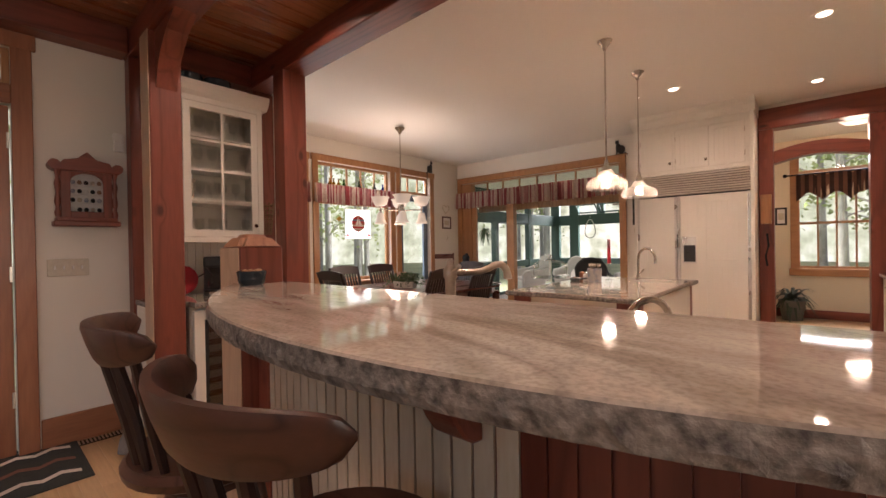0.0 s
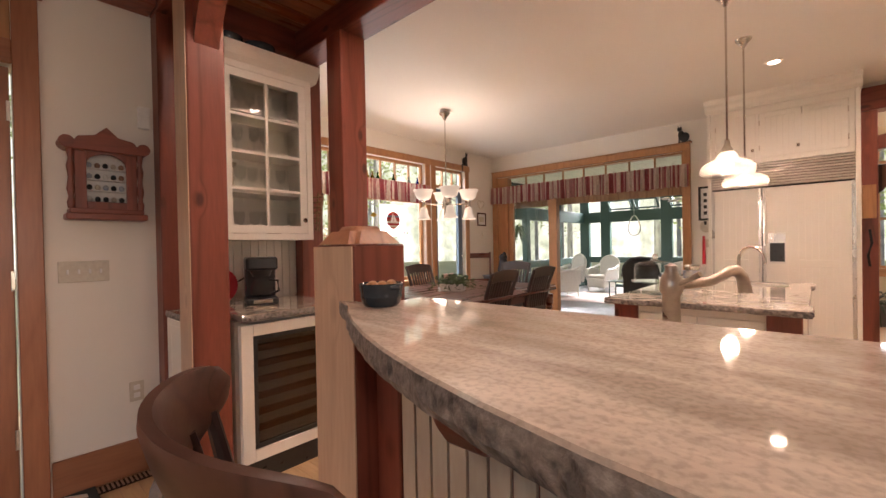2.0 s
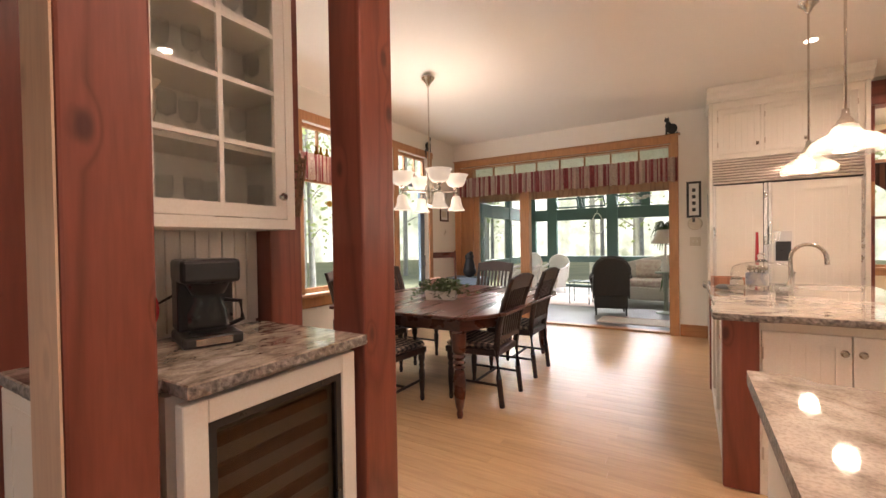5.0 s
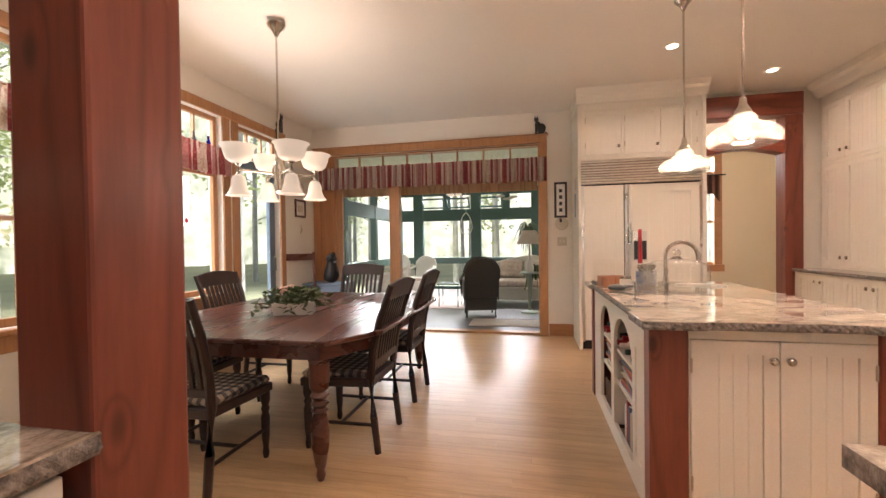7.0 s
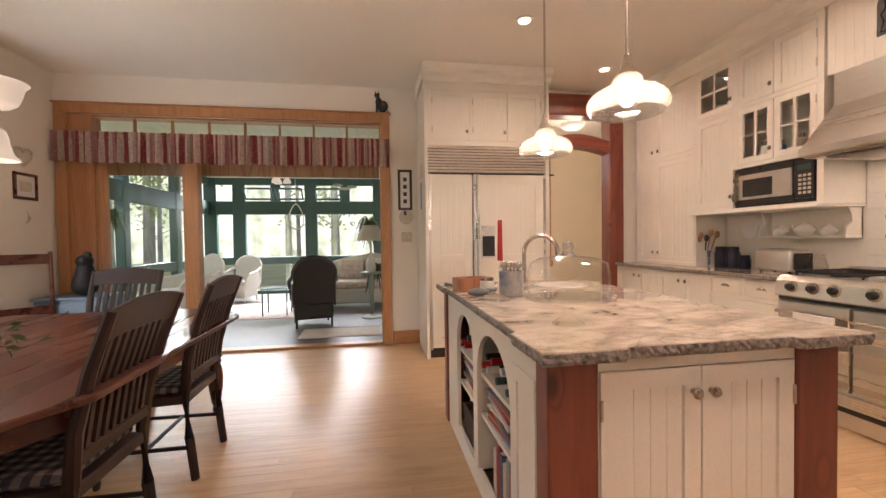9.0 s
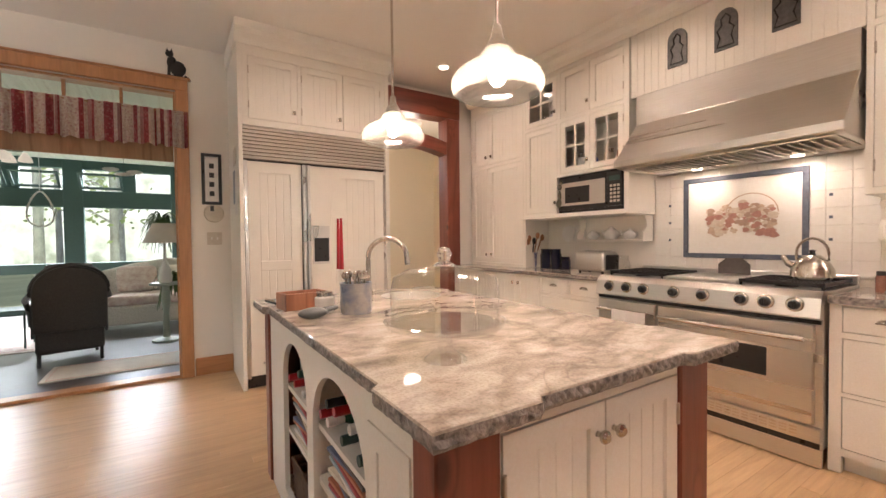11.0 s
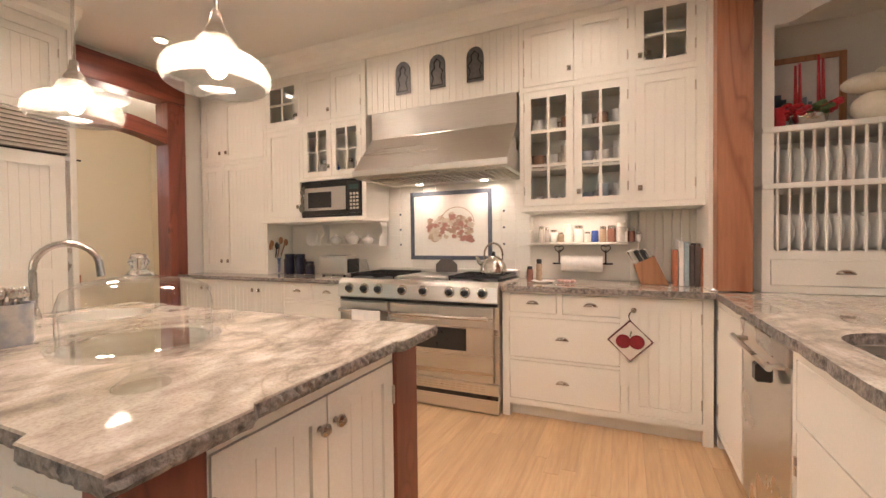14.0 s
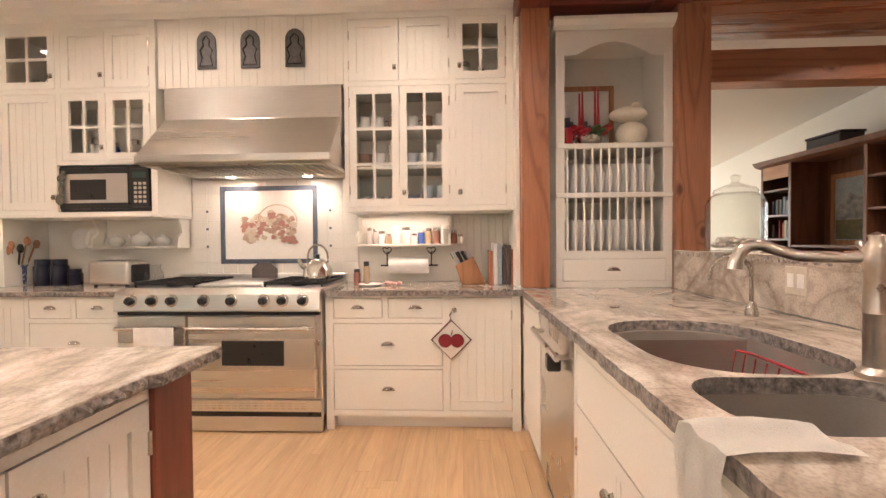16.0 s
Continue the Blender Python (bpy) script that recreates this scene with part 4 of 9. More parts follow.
# drawers to the north of the range
c, W = east_unit("base_cabinet", "cream base cabinet with cup-pull drawers", 6.70, 4.615)
cells = [(1.42, 1.72, 0.73, 0.865), (1.75, 2.05, 0.73, 0.865), (1.42, 2.05, 0.42, 0.70), (1.42, 2.05, 0.13, 0.40)]
doors = [(0.04, 0.36, 0.13, 0.865), (0.39, 0.71, 0.13, 0.865), (0.74, 1.06, 0.13, 0.865), (1.08, 1.39, 0.13, 0.865)]
carcass(c, W, BX - FX, 0.09, 0.875, cells + doors)
for a in cells:
    drawer_at(c, *a)
for i, a in enumerate(doors):
    door_at(c, *a, "bead", ("r" if i % 2 == 0 else "l", "t"), latch=True)
part("plinth", box(0, W, 0.06, 0.08, 0, 0.09), PAINT, c)

# stone tops
def stone_top(name, poly, z0, z1, label, seed, rough=0.0035, stone=None):
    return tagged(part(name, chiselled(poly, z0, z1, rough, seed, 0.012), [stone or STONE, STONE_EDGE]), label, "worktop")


stone_top("worktop", [(0.558, 4.615), (1.185, 4.615), (1.185, 6.695), (0.558, 6.695)], 0.878, 0.915, "tan and grey granite worktop under the microwave", 2)

# upper cabinets south of the hood
UX = 0.81
UD = 1.185 - UX
c = thing("wall_cabinet", "cream wall cabinet with glass doors full of dishes", "cabinet", UX, 3.175, 0, -90, "wall cabinets")
W = 1.20
cells = [(0.03, 0.385, 2.345, 2.775), (0.385, 0.735, 2.345, 2.775), (0.03, 0.385, 1.475, 2.31), (0.385, 0.735, 1.475, 2.31), (0.775, 1.125, 1.475, 2.31), (0.775, 1.125, 2.345, 2.775)]
carcass(c, W, UD, 1.44, 2.82, cells)
door_at(c, *cells[0], "bead", ("r", "b"), latch=True, hinge="l")
door_at(c, *cells[1], "bead", None, hinge="r")
door_at(c, *cells[2], "glass", None, (2, 3), hinge="l")
door_at(c, *cells[3], "glass", ("l", "b"), (2, 3), hinge="r", latch=True)
door_at(c, *cells[4], "bead", ("l", "b"), hinge="r", latch=True)
door_at(c, *cells[5], "glass", ("l", "b"), (2, 2), hinge="r", latch=True)
for z in (1.75, 2.03, 2.325):
    part("shelf", box(0.021, W - 0.021, 0.04, UD - 0.012, z - 0.009, z + 0.009), PAINT, c)
# uppers north of the hood with the microwave niche
c = thing("wall_cabinet", "cream wall cabinet with small glass doors and microwave niche", "cabinet", UX, 5.73, 0, -90, "wall cabinets")
W = 1.20
cells = [(0.035, 0.455, 1.475, 2.31), (0.035, 0.455, 2.345, 2.775), (0.495, 0.825, 2.345, 2.775), (0.825, 1.155, 2.345, 2.775), (0.495, 0.825, 1.83, 2.31), (0.825, 1.155, 1.83, 2.31), (0.455, 1.155, 1.46, 1.80)]
carcass(c, W, UD, 1.44, 2.82, cells)
door_at(c, *cells[0], "bead", ("r", "b"), latch=True)
door_at(c, *cells[1], "glass", ("r", "b"), (2, 2), latch=True)
door_at(c, *cells[2], "bead", ("r", "b"), latch=True)
door_at(c, *cells[3], "bead", None, hinge="r")
door_at(c, *cells[4], "glass", ("r", "b"), (2, 2), latch=True)
door_at(c, *cells[5], "glass", None, (2, 2), hinge="r")
part("shelf", box(0.021, W - 0.021, 0.024, UD - 0.012, 1.806, 1.824), PAINT, c)
part("shelf", box(0.021, W - 0.021, 0.024, UD - 0.012, 2.318, 2.336), PAINT, c)
part("ledge", box(0.0, W, -0.05, UD, 1.418, 1.438, 0.004), PAINT, c)
# tall pantry at the north end
c = thing("pantry_cabinet", "cream tall pantry cabinet with beadboard doors", "cabinet", 0.84, 6.68, 0, -90, "wall cabinets")
W = 0.945
cells = [(0.03, 0.32, 0.95, 2.05), (0.35, 0.915, 0.95, 2.05), (0.03, 0.32, 2.09, 2.72), (0.35, 0.915, 2.09, 2.72)]
carcass(c, W, 0.34, 0.917, 2.82, cells)
for a, k in zip(cells, (("r", "b"), ("l", "b"), ("r", "b"), ("l", "b"))):
    door_at(c, *a, "bead", k, latch=True)
# cornice along the uppers
def cornice(name, poly_xy, along, lo, hi, label):
    return tagged(part(name, prism(poly_xy, lo, hi, along), PAINT), label, "cornice", "", "structure")


cornice("trim_cornice", [(1.185, 2.822), (0.808, 2.822), (0.78, 2.85), (0.76, 2.90), (0.72, 2.925), (0.70, 2.978), (1.185, 2.978)], "y", 1.985, 6.69, "cream crown moulding over the wall cabinets")
# beadboard panel above the hood
hp_ = structure("hood_panel", box(0.8245, 0.85, 3.18, 4.52, 2.33, 2.82), PAINT, "cream beadboard panel above the hood")
first = None
for i in range(24):
    if first is None:
        first = part("board", box(0, 0.012, 0.0008, 1.34 / 24 - 0.0008, 0, 0.49, 0.0016), PAINT, hp_)
        ob = first
    else:
        ob = new("board", first.data)
        ob.parent = hp_
    ob.location = (0.822, 3.18 + i * 1.34 / 24, 2.33)

# range hood
hood = thing("range_hood", "brushed stainless steel range hood with slotted filters", "hood", 1.185, 3.825, 0)
H = 0.635
bm = bmesh.new()
bm_prism(bm, [(-0.39, 2.325), (-0.39, 2.10), (-0.66, 1.80), (-0.66, 1.745), (-0.62, 1.735), (-0.01, 1.735), (-0.01, 2.325)], -H, H, "y")
bmesh.ops.bevel(bm, geom=bm.edges[:], offset=0.004, segments=1, affect="EDGES")
part("canopy", bm, STEEL, hood)
part("lip", box(-0.675, -0.655, -H - 0.005, H + 0.005, 1.745, 1.80, 0.006), STEEL, hood)
for i in range(22):
    y = -0.55 + i * 0.05
    bm = box(-0.012, 0.012, -0.018, 0.018, -0.002, 0.002)
    bmesh.ops.transform(bm, matrix=pose(-0.42, y, 1.722, 35, 0, 0) @ Matrix.Diagonal((16, 1, 1, 1)), verts=bm.verts[:])
    part("baffle", bm, STEEL, hood)
part("filter_frame", box(-0.64, -0.2, -0.60, 0.60, 1.728, 1.736), BRONZE, hood)
for y in (-0.3, 0.3):
    part("hood_lamp", bm_cyl(bmesh.new(), (-0.15, y, 1.725), (-0.15, y, 1.736), 0.035), CANGLOW, hood)
    lamp("hood_light", "AREA", look((1.03, 3.825 + y, 1.71), (0.98, 3.825 + y, 0)), 1.4, WARM, 0.12)

# range
rg = thing("range_cooker", "stainless steel professional range with two ovens and griddle", "cooker", 0.0, 0, 0)
RX, RY0, RY1 = 0.50, 3.265, 4.605
part("body", box(RX + 0.045, 1.18, RY0, RY1, 0.10, 0.90, 0.004), STEEL, rg)
part("control_panel", prism([(RX - 0.01, 0.80), (RX + 0.005, 0.90), (RX + 0.045, 0.935), (RX + 0.10, 0.935), (RX + 0.10, 0.79), (RX, 0.79)], RY0, RY1, "y"), STEEL, rg)
for y in (3.37, 3.50, 3.62, 3.83, 4.01, 4.22, 4.35, 4.49):
    k = part("knob", bm_lathe(bmesh.new(), [(0.0, -0.035), (0.020, -0.035), (0.027, -0.022), (0.027, -0.004), (0.031, 0.0), (0.034, 0.004)], (RX - 0.004, y, 0.862), 18, "x"), BLACK, rg, smooth=True)
    part("bezel", bm_lathe(bmesh.new(), [(0.034, -0.006), (0.040, -0.004), (0.041, 0.006), (0.034, 0.006)], (RX - 0.004, y, 0.862), 20, "x"), NICKEL, k, smooth=True)
    part("pointer", box(RX - 0.044, RX - 0.034, y - 0.005, y + 0.005, 0.845, 0.88, 0.002), BLACK, k)
# black strip in place of the shade in the slit above the doors
part("door_gap", box(RX + 0.02, RX + 0.05, RY0 + 0.005, RY1 - 0.005, 0.765, 0.79), BLACK, rg)
dr = part("oven_door", box(RX, RX + 0.045, RY0 + 0.03, 4.12, 0.235, 0.76, 0.006), STEEL, rg)
part("window", box(RX - 0.004, RX + 0.002, 3.495, 3.90, 0.445, 0.605, 0.003), BLACK, dr)
bm = tube([(RX - 0.05, 3.32, 0.69), (RX - 0.05, 4.09, 0.69)], 0.013)
for y in (3.36, 4.05):
    bm_cyl(bm, (RX, y, 0.69), (RX - 0.05, y, 0.69), 0.011, seg=8)
part("handle", bm, STEEL, dr, smooth=True)
dr = part("oven_door", box(RX, RX + 0.045, 4.14, RY1 - 0.015, 0.235, 0.76, 0.006), STEEL, rg)
part("window", box(RX - 0.004, RX + 0.002, 4.27, 4.46, 0.445, 0.605, 0.003), BLACK, dr)
bm = tube([(RX - 0.05, 4.17, 0.69), (RX - 0.05, 4.56, 0.69)], 0.013)
for y in (4.20, 4.53):
    bm_cyl(bm, (RX, y, 0.69), (RX - 0.05, y, 0.69), 0.011, seg=8)
part("handle", bm, STEEL, dr, smooth=True)
part("kick_panel", box(RX + 0.01, RX + 0.05, RY0, RY1, 0.145, 0.22, 0.004), STEEL, rg)
bm = bmesh.new()
for i in range(26):
    y = 3.36 + i * 0.045
    for z in (0.165, 0.182, 0.199):
        bm_box(bm, RX + 0.006, RX + 0.012, y, y + 0.034, z, z + 0.006)
part("vent_slots", bm, BRONZE, rg)
part("foot_rail", box(RX + 0.03, RX + 0.06, RY0, RY1, 0.01, 0.105, 0.003), STEEL, rg)
# black filler in place of the shade between kick panel and foot rail
part("toe_gap", box(RX + 0.036, RX + 0.07, RY0 + 0.01, RY1 - 0.01, 0.105, 0.145), BLACK, rg)
part("cooktop", box(RX + 0.10, 1.17, RY0, RY1, 0.90, 0.93, 0.004), STEEL, rg)
part("griddle", box(RX + 0.14, 1.10, 3.70, 4.14, 0.931, 0.955, 0.006), STEEL, rg)
part("back_rail", box(1.12, 1.17, RY0, RY1, 0.93, 0.985, 0.004), STEEL, rg)
for y0, y1 in ((3.285, 3.69), (4.16, 4.585)):
    bm = bmesh.new()
    for i in range(7):
        x = RX + 0.14 + i * 0.08
        bm_box(bm, x, x + 0.014, y0, y1, 0.945, 0.968, 0.003)
    for y in (y0, (y0 + y1) / 2 - 0.01, y1 - 0.015):
        bm_box(bm, RX + 0.14, RX + 0.634, y, y + 0.015, 0.945, 0.966, 0.003)
    for x in (RX + 0.25, RX + 0.52):
        bm_cyl(bm, (x, (y0 + y1) / 2, 0.931), (x, (y0 + y1) / 2, 0.95), 0.055, 0.04, 16)
    for x in (RX + 0.147, RX + 0.627):
        for y in (y0 + 0.01, y1 - 0.01):
            bm_cyl(bm, (x, y, 0.93), (x, y, 0.95), 0.008, seg=6)
    part("burner_grate", bm, IRON, rg)

# ---- island ----
isl = thing("island", "cream kitchen island with timber corner posts and open shelves", "island", 0, 0, 0)
IX0, IX1, IY0, IY1 = -1.875, -0.885, 3.165, 4.87
for x0, x1 in ((IX0, IX0 + 0.155), (IX1 - 0.155, IX1)):
    for y0, y1 in ((IY0, IY0 + 0.09), (IY1 - 0.09, IY1)):
        part("post", box(x0, x1, y0, y1, 0, 0.876, 0.005), TIMBER, isl)
f = part("front", wall_grid("y", IY0 + 0.012, IY0 + 0.034, IX0 + 0.156, IX1 - 0.156, 0.0, 0.876, [(-1.712, -1.044, 0.10, 0.830)]), PAINT, isl)
part("inside", box(IX0 + 0.16, IX1 - 0.02, IY0 + 0.055, IY1 - 0.055, 0.02, 0.62), PAINT, isl)
for x0, k, hg in ((-1.712, ("r", "t"), "l"), (-1.378, ("l", "t"), "r")):
    door_at(isl, x0, x0 + 0.334, 0.10, 0.830, "bead", k, hinge=hg, y=IY0 + 0.008)
part("front", box(IX1 - 0.022, IX1 - 0.002, IY0 + 0.091, IY1 - 0.091, 0.0, 0.876), PAINT, isl)
part("front", box(IX0 + 0.156, IX1 - 0.156, IY1 - 0.03, IY1 - 0.01, 0.0, 0.876), PAINT, isl)
# shelf side: plate with two arched openings
def arch_side(parent, y0, y1, z0, z1, openings, x0, x1):
    """Stiles, arched heads and sills round open bays, each a board of its own."""
    for (a, b, c0, c1) in openings:
        n = 16
        r = (b - a) / 2
        top = [(a + r - r * math.cos(math.pi * i / n), c1 - r * 0.9 + r * 0.9 * math.sin(math.pi * i / n)) for i in range(n + 1)]
        part("arch_head", prism(top + [(b, z1), (a, z1)], x0, x1, "x"), PAINT, parent)
        part("sill", box(x0, x1, a, b, z0, c0), PAINT, parent)
    xs = [y0] + [v for o in openings for v in o[:2]] + [y1]
    for a, b in zip(xs[::2], xs[1::2]):
        part("stile", box(x0, x1, a, b, z0, z1), PAINT, parent)


arch_side(isl, IY0 + 0.091, IY1 - 0.091, 0.0, 0.874, [(3.53, 4.02, 0.10, 0.80), (4.10, 4.50, 0.10, 0.80)], IX0 + 0.012, IX0 + 0.034)
sp = part("side_panel", bead_door(0.22, 0.66), PAINT, isl)
sp.matrix_local = pose(IX0 + 0.006, 3.50, 0.12, 0, 0, -90)
bead_boards(sp, 0.22, 0.66)
for z in (0.36, 0.56):
    part("shelf", box(IX0 + 0.036, IX0 + 0.40, 3.50, 4.53, z - 0.01, z + 0.01), PAINT, isl)
part("divider", box(IX0 + 0.036, IX0 + 0.40, 4.045, 4.075, 0.08, 0.80), PAINT, isl)
part("shelf_back", box(IX0 + 0.40, IX0 + 0.42, 3.30, 4.70, 0.05, 0.87), PAINT, isl)
a0, a1, b0, b1 = IX0 - 0.045, IX1 + 0.045, IY0 - 0.065, IY1 + 0.05
k = 0.022
stone_top("worktop", [(a0, b0), (a0 + 0.25, b0), (a0 + 0.27, b0 + k), (a1 - 0.27, b0 + k), (a1 - 0.25, b0), (a1, b0), (a1, b0 + 0.25), (a1 - k, b0 + 0.27), (a1 - k, b1 - 0.27), (a1, b1 - 0.25),
                         (a1, b1), (a0, b1), (a0, b1 - 0.25), (a0 + k, b1 - 0.27), (a0 + k, b0 + 0.27), (a0, b0 + 0.25)], 0.877, 0.915, "tan and grey granite island top with chiselled edge", 5, 0.0035)

# ---- fridge ----
fr = thing("refrigerator", "built-in refrigerator with cream beadboard doors and steel grille", "refrigerator", -1.785, 6.255, 0)
FW = 1.26
part("body", box(0.005, FW - 0.005, 0.03, 0.66, 0.09, 2.175), BLACK, fr)
part("toe_kick", box(0.01, FW - 0.01, 0.04, 0.06, 0.0, 0.09), BLACK, fr)
def fridge_door(x0, x1, h0, h1, name):
    w = x1 - x0
    bm = ring_frame(w, h1 - h0, 0.09, 0.03)
    bmesh.ops.translate(bm, verts=bm.verts[:], vec=(0, 0, h0))
    ob = part(name, bm, PAINT, fr)
    ob.location = (x0, -0.005, 0)
    part("mid_rail", box(0.09, w - 0.09, 0, 0.03, 0.98, 1.06, 0.002), PAINT, ob)
    n = int((w - 0.18) / 0.055)
    s = (w - 0.18) / n
    for i in range(n):
        part("board", box(0.09 + i * s + 0.0010, 0.09 + (i + 1) * s - 0.0010, 0.010, 0.03, h0 + 0.1, h1 - 0.08, 0.0020), PAINT, ob)
    part("backing", box(0.09, w - 0.09, 0.0122, 0.03, h0 + 0.1, h1 - 0.08), PAINT, ob)
    return ob


fridge_door(0.03, 0.455, 0.11, 1.885, "door")
fridge_door(0.72, FW - 0.03, 0.11, 1.885, "door")
part("door_panel", box(0.525, 0.72, -0.004, 0.03, 0.11, 1.885, 0.002), PAINT, fr)
part("dispenser", box(0.545, 0.70, -0.006, 0.0, 1.02, 1.36, 0.002), STEEL, fr)
part("dispenser_recess", box(0.56, 0.69, -0.0085, -0.005, 1.04, 1.25), BLACK, fr)
for x in (0.462, 0.498):
    part("handle", box(x, x + 0.028, -0.045, 0.0, 0.11, 1.885, 0.006), STEEL, fr)
for x in (0.0, FW - 0.028):
    part("edge_trim", box(x, x + 0.028, -0.006, 0.03, 0.09, 1.89, 0.002), STEEL, fr)
part("grille_back", box(0.0, FW, 0.02, 0.03, 1.905, 2.175), mat("grille_shadow_metal", (0.25, 0.21, 0.17), None, 0.5, 0.8, scale=8), fr)
for i in range(9):
    bm = box(0.0, FW, -0.014, 0.014, -0.0085, 0.0085, 0.002)
    bmesh.ops.rotate(bm, verts=bm.verts[:], cent=(0, 0, 0), matrix=Matrix.Rotation(radians(25), 3, "X"))
    part("grille_slat", bm, SINKSTEEL, fr).location = (0, 0.004, 1.92 + i * 0.03)
# cabinet above and side panels
c = thing("fridge_cabinet", "cream cabinet with beadboard doors above the refrigerator", "cabinet", -1.785, 6.255, 0)
cells = [(0.045, 0.44, 2.235, 2.745), (0.47, 0.845, 2.235, 2.745), (0.845, 1.215, 2.235, 2.745)]
carcass(c, FW, 0.66, 2.18, 2.83, cells)
door_at(c, *cells[0], "bead", ("r", "b"), hinge="l", latch=True)
door_at(c, *cells[1], "bead", ("r", "b"), hinge="l", latch=True)
door_at(c, *cells[2], "bead", None, hinge="r")
part("side_panel", box(-0.035, -0.002, -0.01, 0.68, 0.0, 2.83, 0.003), PAINT, c)
part("side_panel", box(FW + 0.002, FW + 0.04, -0.01, 0.60, 0.0, 2.83, 0.003), PAINT, c)
cornice("trim_cornice", [(6.93, 2.832), (6.245, 2.832), (6.215, 2.86), (6.20, 2.90), (6.16, 2.925), (6.14, 2.978), (6.93, 2.978)], "x", -1.84, -0.47, "cream crown moulding over the refrigerator")

# ---- bar, sink run, wet bar ----
BAR_Z = 1.16
arc = []
for i in range(25):
    a = -2.27 + i * (1.53 / 24)
    arc.append((-0.60 + 1.80 * math.cos(a), 2.27 + 1.80 * math.sin(a)))
arc = [(-1.76, 0.86)] + [p for p in arc if -1.70 < p[0] < 0.59]
poly = arc + [(0.595, 0.735), (0.595, 1.03), (-1.62, 1.03), (-1.62, 0.874), (-1.76, 0.874)]
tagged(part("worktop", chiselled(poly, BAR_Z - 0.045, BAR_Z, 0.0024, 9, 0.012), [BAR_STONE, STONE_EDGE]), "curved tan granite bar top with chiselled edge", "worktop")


def bar_y(x):
    return 0.86 + 0.075 * ((x + 0.55) / 1.1) ** 2


bar = thing("bar_counter", "beadboard bar front with dark timber brackets", "bar", 0, 0, 0)
CREAMBOARD = mat("aged_cream_board", (0.70, 0.62, 0.50), (0.60, 0.50, 0.38), 0.45, scale=3, stretch=(1, 1, 0.2), bump=0.1, vary=0.1)
x = -1.60
while x < 0.58:
    w = 0.058
    y0, y1 = bar_y(x), bar_y(x + w)
    bm = bmesh.new()
    bm_prism(bm, [(x + 0.004, y0), (x + w - 0.004, y1), (x + w - 0.004, y1 + 0.014), (x + 0.004, y0 + 0.014)], 0.10, BAR_Z - 0.05)
    part("board", bm, CREAMBOARD if x < -0.47 else TIMBER, bar)
    x += w
bm = bmesh.new()
xs = [-1.60 + 2.19 * i / 16 for i in range(17)]
bm_prism(bm, [(x, bar_y(x) + 0.008) for x in xs] + [(x, bar_y(x) + 0.05) for x in reversed(xs)], 0.0, BAR_Z - 0.048)
part("backing", bm, TIMBER, bar)
bm = bmesh.new()
bm_prism(bm, [(x, bar_y(x) - 0.012) for x in xs] + [(x, bar_y(x) + 0.006) for x in reversed(xs)], 0.0, 0.10)
part("plinth", bm, FIR_X, bar)
part("end_stile", box(-1.70, -1.61, 0.93, 1.02, 0, BAR_Z - 0.05, 0.004), TIMBER, bar)
for x in (-1.33, -0.57, 0.16):
    y = bar_y(x)
    bm = bmesh.new()
    pts = [(y, 1.112), (y - 0.20, 1.112), (y - 0.195, 1.07), (y - 0.12, 1.02), (y - 0.085, 0.95), (y - 0.055, 0.91), (y - 0.03, 0.895), (y, 0.89)]
    bm_prism(bm, pts, x - 0.045, x + 0.045, "x")
    bmesh.ops.bevel(bm, geom=bm.edges[:], offset=0.006, segments=1, affect="EDGES")
    part("bracket", bm, TIMBER, bar)

# newel post with pyramid cap
nw = thing("newel_post", "square timber newel post with a moulded cap", "post", -1.79, 0.955, 0)
part("shaft", box(-0.09, 0.09, -0.09, 0.09, 0, 1.305, 0.006), TIMBER, nw)
part("pale_face", box(-0.0895, 0.0895, -0.0945, -0.0905, 0, 1.30), PALE, nw, "pale wood face")
bm = bmesh.new()
bmesh.ops.create_cone(bm, cap_ends=True, segments=4, radius1=0.1275, radius2=0.075, depth=0.05, matrix=pose(0, 0, 1.331, 0, 0, 45))
bmesh.ops.bevel(bm, geom=[e for e in bm.edges if (e.verts[0].co.z + e.verts[1].co.z) / 2 > 1.32], offset=0.018, segments=4, affect="EDGES")
part("cap", bm, TIMBER_ORANGE, nw, smooth=True)

# backsplash between sink top and bar
tagged(part("backsplash", box(-1.60, 0.598, 1.005, 1.03, 0.917, BAR_Z - 0.002, 0.003), STONE), "granite backsplash behind the sinks", "backsplash", "", "structure")
structure("wall_bar", box(-1.60, 0.598, 0.965, 1.004, 0.0, BAR_Z - 0.05), PAINT, "cream partition inside the bar")

# sink run
c = thing("sink_cabinet", "cream sink base cabinet with doors and a tilt drawer front", "cabinet", -0.60, 1.975, 0, 180, "base cabinets")
cells = [(0.03, 1.20, 0.66, 0.85), (0.03, 0.40, 0.12, 0.63), (0.42, 0.80, 0.12, 0.63), (0.82, 1.20, 0.12, 0.63)]
carcass(c, 1.24, 0.92, 0.10, 0.62, cells[1:])
part("front_rail", wall_grid("y", 0, 0.022, 0, 1.24, 0.62, 0.875, [cells[0]]), PAINT, c)
drawer_at(c, *cells[0], pull=False)
door_at(c, *cells[1], "plain", ("r", "t"), hinge="l")
door_at(c, *cells[2], "plain", ("l", "t"), hinge="r")
door_at(c, *cells[3], "plain", ("l", "t"), hinge="r")
part("plinth", box(0, 1.24, 0.05, 0.07, 0, 0.10), PAINT, c)
part("side_panel", box(1.222, 1.24, 0.0, 0.92, 0.0, 0.876), PAINT, c)
